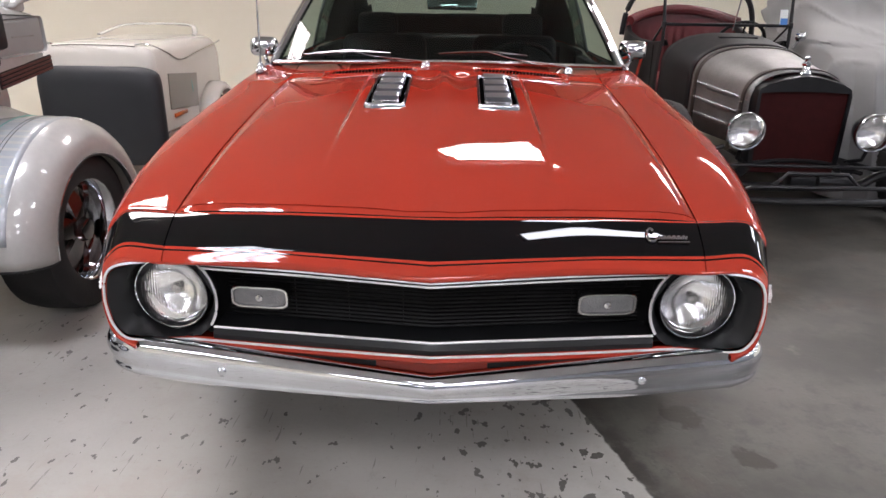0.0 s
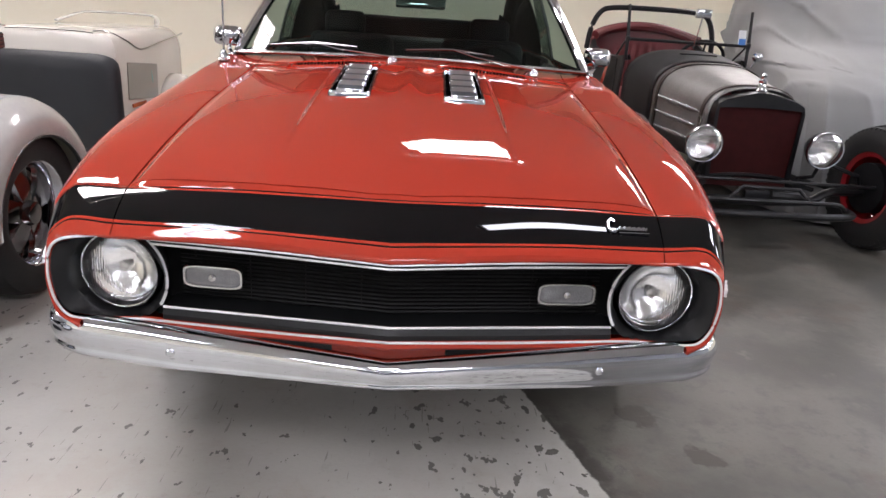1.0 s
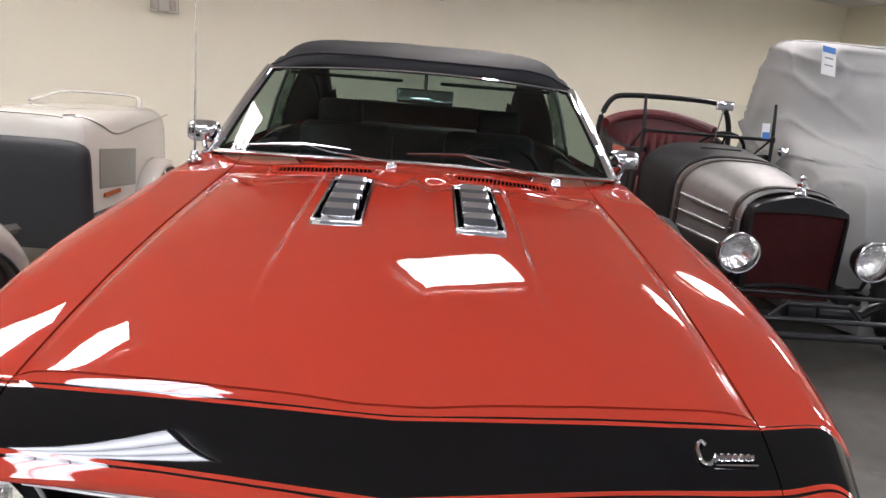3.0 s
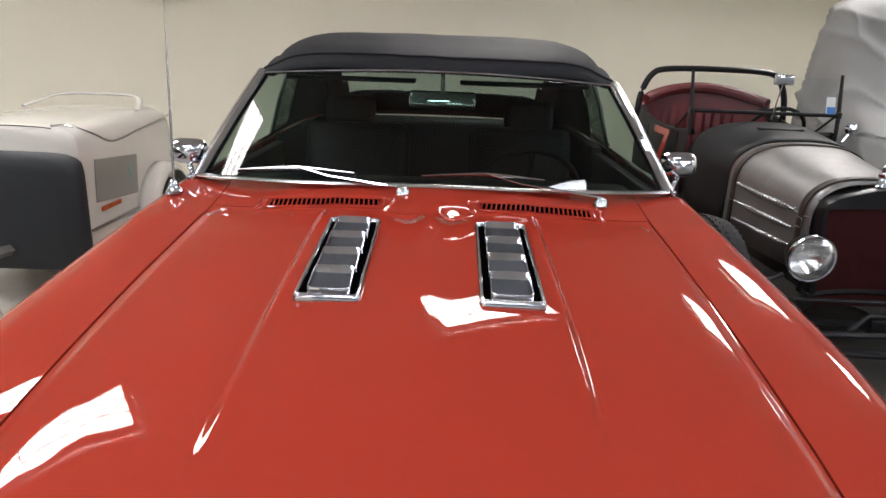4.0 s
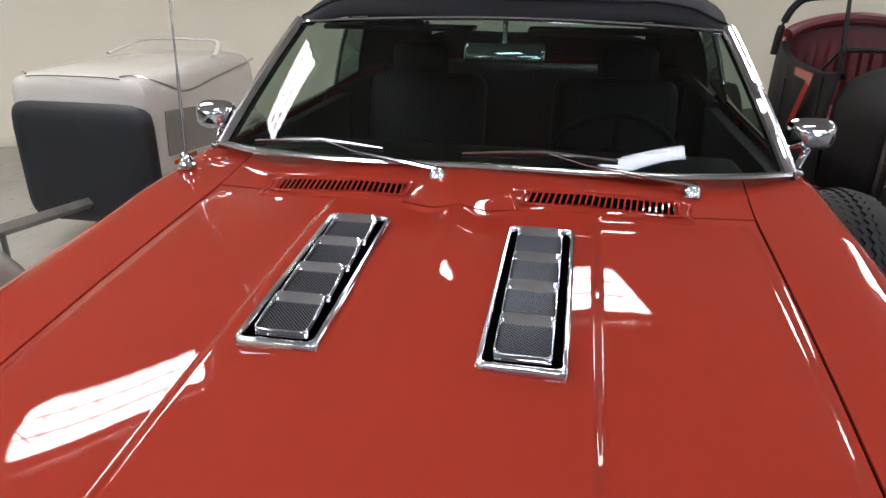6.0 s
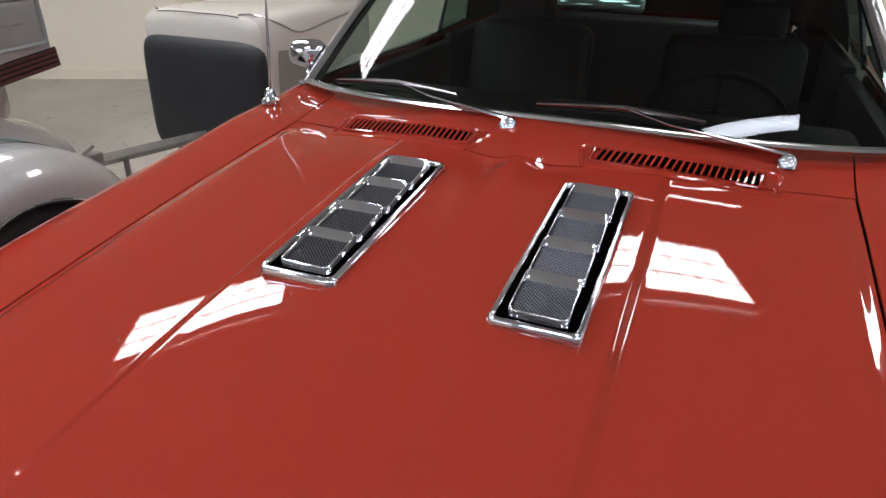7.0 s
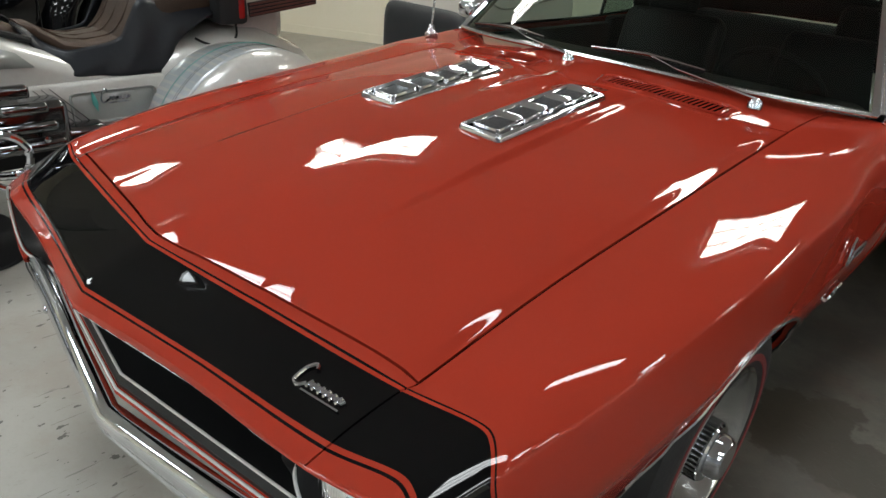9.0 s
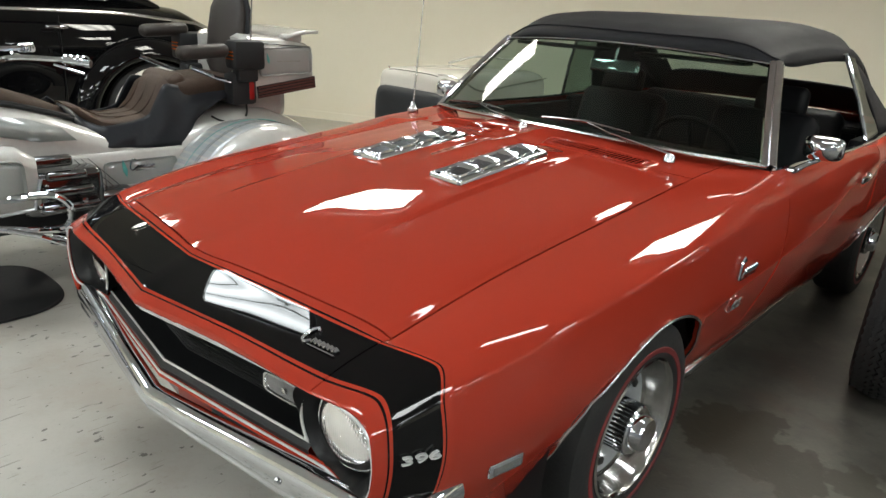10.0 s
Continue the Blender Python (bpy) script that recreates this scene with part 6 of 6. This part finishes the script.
part("seat_cushion", moved(box(0, 0, 0, .88, .50, .16, .05, 3), pose(0, 2.02, .58, 6)), MAROON_LEATHER, rod_car)
for s in (1, -1):
    part("door_lining", box(s * .455, 1.75, .80, .02, .60, .24, .008), MAROON_LEATHER, rod_car)
hoop = [(-.55, 2.20, .98), (-.53, 2.20, 1.15), (-.47, 2.20, 1.28), (-.36, 2.20, 1.325), (0, 2.20, 1.335), (.36, 2.20, 1.325), (.47, 2.20, 1.28), (.53, 2.20, 1.15), (.55, 2.20, .98)]
part("roll_bar", sweep(curve_points(hoop, 5), .022, 10), SATIN, rod_car, "black tubular roll bar")
# windscreen
wsx = .455
for s in (1, -1):
    part("screen_post", joined(sweep([(s * wsx, 1.30, .95), (s * wsx, 1.31, 1.10), (s * (wsx + .005), 1.36, 1.34)], [.012, .014, .010], 8), box(s * wsx, 1.31, 1.10, .03, .035, .045, .008), rod((s * wsx, 1.33, 1.10), (s * wsx, 1.55, .97), .008)), SATIN, rod_car, "black windscreen post")
part("screen_bar", rod((-wsx, 1.31, 1.10), (wsx, 1.31, 1.10), .012), SATIN, rod_car)
pane = part("screen_glass", ([(-wsx + .01, 1.312, 1.105), (wsx - .01, 1.312, 1.105), (wsx - .01, 1.322, 1.32), (-wsx + .01, 1.322, 1.32)], [(0, 1, 2, 3)]), LENS, rod_car)
pane.visible_shadow = False
part("sticker", moved(box(0, 0, 0, .055, .002, .10), pose(.40, 1.318, 1.16, -12)), PAPER, rod_car, "white sticker with a blue block")
part("sticker_block", moved(box(0, -.002, 0, .050, .002, .045), pose(.40, 1.308, 1.128, -12)), BLUE, rod_car)
mirror = part("mirror", box(.05, 1.24, 1.305, .115, .03, .062, .008), CHROME, rod_car, "square chrome mirror on a stalk")
part("stalk", rod((.04, 1.30, 1.06), (.05, 1.25, 1.28), .005), CHROME, mirror)
part("cowl_lamp", joined(shift(spin([(.0008, -.03), (.03, -.02), (.036, .01), (.02, .04)], 16, "y"), .50, 1.22, 1.03), rod((.47, 1.24, .95), (.50, 1.23, 1.01), .006)), CHROME, rod_car, "small chrome cowl lamp")
rwm = pose(.24, 1.66, .95, -60)
rsw = part("steering_wheel", moved(sweep([(.19 * math.cos(a), .19 * math.sin(a), 0) for a in np.linspace(0, 2 * math.pi, 33)[:-1]], .013, 8, closed=True), rwm), PLASTIC, rod_car, "black steering wheel")
part("spoke", joined(*[moved(rod((0, 0, -.02), (.18 * math.cos(a), .18 * math.sin(a), 0), .008), rwm) for a in (.5, 2.6, 4.7)]), PLASTIC, rsw)
# door number
for s in (-1, 1):
    num = moved(moved(lettering("7", .50, .001), Matrix.Diagonal((1.5, 1, 1, 1))), Matrix(((0, 0, s, s * .527), (s, 0, 0, 1.62), (0, 1, 0, .62), (0, 0, 0, 1))))
    part("door_number", num, NUM_RED, rod_car, "painted red door number")
# lamps
for s in (1, -1):
    hm = pose(s * .352, -.12, .592, 3, 0, 0)
    hl = part("headlamp", moved(spin([(.097, -.018), (.104, -.02), (.108, -.010), (.106, .004), (.100, .012), (.085, .06), (.05, .095), (.0008, .105)], 40, "y"), hm), CHROME, rod_car, "round chrome headlamp")
    part("bucket", moved(spin([(.1035, .006), (.102, .014), (.087, .062), (.052, .098), (.0008, .108)], 40, "y"), hm), SATIN, hl, "black headlamp bucket")
    part("lens", moved(spin([(.097, -.018), (.085, -.027), (.06, -.035), (.03, -.039), (.0008, -.040)], 40, "y"), hm), LENS_FLUTED, hl)
    part("reflector", moved(spin([(.096, -.014), (.08, .02), (.05, .045), (.0008, .058)], 40, "y"), hm), REFLECTOR, hl)
    part("bracket", sweep([(s * .352, -.10, .49), (s * .35, -.07, .43), (s * .30, .0, .40)], .012, 8), SATIN, rod_car, "black lamp bracket")
# chassis front
part("tie_rod", rod((-.72, -.13, .405), (.72, -.13, .395), .010), SATIN, rod_car, "black tie rod")
part("front_axle", sweep(curve_points([(-.70, -.02, .34), (-.50, -.03, .33), (-.36, -.04, .27), (0, -.05, .26), (.36, -.04, .27), (.50, -.03, .33), (.70, -.02, .34)], 5), .026, 10), SATIN, rod_car, "dropped black front axle")
part("nerf_bar", sweep(curve_points([(-.50, -.22, .27), (-.45, -.36, .275), (-.25, -.41, .275), (.25, -.41, .275), (.45, -.36, .275), (.50, -.22, .27)], 5), .020, 10), SATIN, rod_car, "black tubular front bumper")
part("upper_nerf_bar", sweep(curve_points([(-.42, -.34, .30), (-.36, -.36, .335), (-.22, -.37, .34), (.22, -.37, .34), (.36, -.36, .335), (.42, -.34, .30)], 5), .013, 8), SATIN, rod_car)
part("light_loop", sweep([(-.23, -.30, .33), (-.16, -.30, .40), (.16, -.30, .395), (.24, -.30, .32)], .011, 8), SATIN, rod_car)
part("front_box", box(-.07, -.26, .345, .14, .08, .07, .008), SATIN, rod_car, "black box behind the bumper")
part("front_cylinder", rod((.03, -.24, .345), (.22, -.24, .34), .035), SATIN, rod_car)
part("leaf_spring", sweep(curve_points([(-.42, .02, .33), (-.2, .02, .385), (0, .02, .40), (.2, .02, .385), (.42, .02, .33)], 5), .022, 6, squash=.7), SATIN, rod_car)
for s in (1, -1):
    part("frame_rail", sweep([(s * .30, -.05, .36), (s * .34, .80, .38), (s * .42, 2.7, .40)], .045, 4), SATIN, rod_car)
    part("radius_rod", rod((s * .55, -.02, .34), (s * .30, 1.1, .33), .014), SATIN, rod_car)
    part("steering_arm", sweep([(s * .72, -.13, .40), (s * .66, -.05, .37), (s * .60, -.10, .45), (s * .44, -.08, .50)], .012, 8), SATIN, rod_car)


def rod_wheel(s, y, r, hw, steer=0.0):
    m = pose(s * .79, y, r, 0, 0, (0 if s > 0 else 180) + steer)
    k = r / .34
    w = part("wheel", moved(spin([(.17 * k, -hw * .8), (.20 * k, -hw * .9), (.20 * k, hw * .9), (.19 * k, hw), (.175 * k, hw * .8), (.16 * k, hw * .4), (.06, hw * .45), (.05, hw * .8), (.0008, hw * .85)], 40, "x"), m), MAROON_GLOSS, rod_car, "red steel wheel with block-tread tyre")
    part("tyre", moved(spin([(.195 * k, -hw * .95), (.24 * k, -hw * 1.1), (.29 * k, -hw * 1.08), (r - .022, -hw * .92), (r - .012, -hw * .6), (r - .010, 0), (r - .012, hw * .6), (r - .022, hw * .92), (.29 * k, hw * 1.08), (.24 * k, hw * 1.1), (.195 * k, hw * .95)], 56, "x"), m), RUBBER, w)
    for j in range(7):
        c = (j - 3) * hw * .275
        n, ring_rows = 120, []
        rr_ = r - .006 * abs(j - 3) ** 1.3 * .8
        for q in range(n):
            a = 2 * math.pi * q / n
            z = (.006 if q % 2 else -.006)
            ring_rows.append([(c + z + d, rad * math.cos(a), rad * math.sin(a)) for d, rad in ((-hw * .105, rr_ - .014), (-hw * .095, rr_), (hw * .095, rr_), (hw * .105, rr_ - .014))])
        part("tread_rib", moved(grid(ring_rows, closed_v=True), m), RUBBER, w, angle=25)
    part("drum", moved(spin([(.15, -.02), (.15, -hw * .9), (.10, -hw), (.0008, -hw)], 32, "x"), m), SATIN, w)


for s in (1, -1):
    rod_wheel(s, -.03, .372, .095, 4)
    rod_wheel(s, 2.55, .38, .13)
place(rod_car, 2.0, 2.63, 0)

# ---------------------------------------------------------------- the covered car
def cover_height_rows():
    rows = []
    zs = list(np.r_[np.linspace(0.02, .80, 26), np.linspace(.82, 1.03, 16), np.linspace(1.05, 1.80, 44), [1.83, 1.855, 1.87]])
    for z in zs:
        x0 = float(smooth([(0, 2.50), (.6, 2.53), (1.0, 2.56), (1.3, 2.61), (1.6, 2.68), (1.82, 2.76), (1.87, 2.84)], z))
        x1 = 7.5 - x0
        y0 = float(smooth([(0, 3.02), (.6, 3.05), (.84, 3.12), (.94, 3.32), (1.05, 3.72), (1.14, 4.0), (1.3, 4.22), (1.6, 4.50), (1.82, 4.72), (1.87, 4.84)], z))
        y1 = float(smooth([(0, 6.6), (.8, 6.55), (1.1, 6.4), (1.82, 6.1), (1.87, 6.0)], z))
        r = .42 if z < .95 else .26
        row = []
        n = 640
        hx, hy, cx, cy = (x1 - x0) / 2, (y1 - y0) / 2, (x0 + x1) / 2, (y0 + y1) / 2
        for k in range(n):
            a = 2 * math.pi * k / n
            c, d = math.cos(a), math.sin(a)
            e = .20 if z > 1 else .26
            px = cx + hx * math.copysign(abs(c) ** e, c)
            py = cy + hy * math.copysign(abs(d) ** e, d)
            px += .55 * max(0.0, py - 4.75)
            low = max(0.0, 1 - z / 1.6)
            q = noise.noise(Vector((px * 1.3, py * 1.3, z * .5)))
            along = px * 5.0 - py * 2.2
            pleat = abs(math.sin(along + 1.2 * q + .5 * z)) ** .8 - .6
            fold = .050 * (low + .12) * pleat + .045 * q + .014 * noise.noise(Vector((px * 4 + z * 1.2, py * 4, z * .9)))
            fold += .24 * math.exp(-((px - 3.55) / .33) ** 2 - ((py - 4.1) / .5) ** 2 - ((z - 1.36) / .22) ** 2)
            drape = 1 - abs(noise.noise(Vector((px * 2.6 + py * .6, py * 2.4, z * .40 + .35 * px))))
            crease = 1 - abs(noise.noise(Vector((px * 1.3 + z * 1.1, py * 1.3 - z * .6, z * 1.2 + 7))))
            fold += .036 * (drape ** 9 - .2) + .026 * (crease ** 11 - .15)
            lift = .02 * noise.noise(Vector((px * 2.2, py * 2.2, 3))) if z > .8 else 0
            row.append((px + fold * c, py + fold * d, max(.012, z + lift)))
        rows.append(row)
    return rows


rows = cover_height_rows()
vs_, fs_ = grid(rows, closed_u=True)
n0 = (len(rows) - 1) * len(rows[0])
fs_.append(tuple(range(n0, n0 + len(rows[0]))))
cover = thing("covered_car", "car hidden under a grey cloth dust cover", "car")
part("dust_cover", (vs_, fs_), GREY_CLOTH, cover, "draped grey cloth dust cover", angle=80)
for k in (-2,):
    part("seam_piping", sweep([Vector(p) for p in rows[k]][::4], .006, 5, closed=True), GREY_CLOTH, cover)
tag = tagged(part("price_tag", moved(box(0, 0, 0, .12, .003, .24), pose(3.06, 4.50, 1.70, -24, 8, 4)), PAPER), "white paper tag with a blue header hanging on the cover", "tag")
part("header_block", moved(box(.0, -.003, .09, .11, .002, .05), pose(3.06, 4.50, 1.70, -24, 8, 4)), BLUE, tag)
for k in range(2):
    part("text_bar", moved(box(0, -.003, .02 - .06 * k, .07, .002, .012), pose(3.06, 4.50, 1.70, -24, 8, 4)), SILVER_DULL, tag)

# ---------------------------------------------------------------- the black sedan
sed = thing("vintage_sedan", "glossy black vintage sedan with whitewall tyres and chrome belt strip", "car")
SED = [(-2.30, .42, .40, .75, .8), (-2.15, .52, .36, .92, .7), (-1.6, .60, .34, 1.04, .6), (-.85, .70, .32, 1.14, .5), (-.3, .80, .26, 1.20, .58), (.6, .84, .26, 1.22, .58), (1.3, .82, .26, 1.22, .58), (1.9, .74, .32, 1.16, .55), (2.35, .58, .36, .98, .7), (2.55, .40, .42, .78, .8)]
ext = []
for k in range(len(SED) - 1):
    for f in np.linspace(0, 1, 6)[:-1]:
        ext.append(tuple(a + (b - a) * f for a, b in zip(SED[k], SED[k + 1])))
ext.append(SED[-1])
part("body", loft_y(ext, 44), BLACK, sed, "glossy black rounded body")
part("roof", loft_y([(-.75, .50, 1.14, 1.18, .7), (-.62, .56, 1.12, 1.36, .6), (-.40, .60, 1.12, 1.54, .55), (0, .62, 1.12, 1.62, .5), (.5, .62, 1.12, 1.62, .5), (1.0, .59, 1.12, 1.54, .55), (1.4, .53, 1.12, 1.38, .6), (1.75, .44, 1.10, 1.20, .7)], 40), BLACK, sed, "rounded black roof")
for s in (1, -1):
    belt = [(s * float(np.interp(y, [-1.6, -.3, .6, 1.3, 1.9, 2.3], [.60, .792, .832, .812, .735, .60])), y, float(np.interp(y, [-1.6, -.3, .6, 1.3, 1.9, 2.3], [.93, 1.10, 1.125, 1.12, 1.06, .93]))) for y in np.linspace(-1.6, 2.2, 24)]
    part("belt_strip", sweep(belt, .012, 8), STEEL, sed, "chrome belt strip")
    for y0, y1 in ((-.48, .15), (.24, .80), (.90, 1.28)):
        pts = [(s * (.592 if y > .8 else .602), y, z) for y, z in ((y0, 1.20), (y1, 1.20), (y1 - (.10 if y1 > 1 else .0), 1.44), (y0 + (.10 if y0 < 0 else .0), 1.46))]
        pts = [(x + s * .018 * (1.46 - z) / .26, y, z) for x, y, z in pts]
        win = part("side_window", (pts, [(0, 1, 2, 3)]), MIRROR_GLASS, sed, "side window in a chrome frame")
        part("window_frame", sweep(pts, .010, 6, closed=True), STEEL, win)
    for y in (.0, .78):
        hd = box(s * .845, y + .06, 1.02, .03, .14, .022, .008)
        part("door_handle", hd, CHROME, sed)
    for y in (-.42, .20, .86):
        part("door_gap", sweep([(s * x, y, z) for x, z in ((.838, .45), (.843, .75), (.836, 1.09))], .004, 4), PLASTIC, sed)
    for cy, r in ((1.50, .46), (-1.55, .45)):
        prof = [(-.22, .46), (-.10, .55), (.0, .58), (.06, .565), (.11, .52), (.135, .47), (.13, .435)]
        part("fender", shift(arch_shell([(s * dx, rr_) for dx, rr_ in prof], -30, 205, s * .80, .38, stretch=1.0), 0, cy - .05), BLACK, sed, "bulging black fender", solid=.006)
        m = pose(s * .83, cy, .385, 0, 0, 0 if s > 0 else 180)
        w = part("wheel", moved(spin([(.19, .05), (.20, .07), (.18, .075), (.15, .06), (.10, .07), (.07, .09), (.0008, .095)], 36, "x"), m), CHROME, sed)
        part("tyre", moved(spin([(.19, -.07), (.25, -.09), (.36, -.08), (.40, -.04), (.40, .04), (.37, .07), (.26, .09), (.19, .07)], 48, "x"), m), RUBBER, w)
        part("whitewall", moved(spin([(.372, .0735), (.34, .0895), (.27, .0960), (.21, .083)], 48, "x"), m), WHITEWALL, w)
    part("running_board", box(s * .86, -.1, .30, .16, 1.9, .05, .02), BLACK, sed)
part("rear_bumper", sweep(curve_points([(-.80, 2.25, .46), (-.55, 2.60, .46), (0, 2.70, .46), (.55, 2.60, .46), (.80, 2.25, .46)], 6), .05, 10, squash=1.3), CHROME, sed)
sed.matrix_basis = pose(-5.0, .36, 0) @ Matrix.Scale(1.09, 4)

# ---------------------------------------------------------------- on the wall
lamp = thing("emergency_light", "white twin-head emergency light on the wall", "emergency light")
part("housing", box(0, -.035, 0, .13, .07, .14, .01), WHITE, lamp)
for s in (1, -1):
    part("head", joined(box(s * .105, -.04, 0, .075, .07, .11, .012), box(s * .105, -.078, 0, .06, .008, .09, .004)), LAMP_GREY, lamp)
part("cage", joined(*[sweep([(-.16, -.10, z), (.16, -.10, z)], .003, 5) for z in (-.08, .08)], *[sweep([(x, -.10, -.08), (x, -.10, .08)], .003, 5) for x in (-.16, .16)], *[rod((x, -.10, z), (x, 0, z), .003, 5) for x in (-.16, .16) for z in (-.08, .08)]), STEEL, lamp)
lamp.matrix_basis = Matrix.Translation((-2.52, 6.10, 1.81)) @ pose(0, 0, 0, 0, 0, 26.6) @ Matrix.Diagonal((.76, 1, .9, 1))
for x, y, z, w, a in ((-.55, 7.10, 2.24, .10, -4), (-.1, 7.33, 2.22, .55, -1), (-4.05, 5.33, .62, .03, 60)):
    sc = tagged(part("wall_scuff", box(0, -.0015, 0, w, .002, .006 if w > .2 else .02), SCUFF), "dark scuff mark on the cream wall", "scuff")
    sc.matrix_basis = Matrix.Translation((x, y, z)) @ pose(0, 0, 0, 0, a, 26.6)
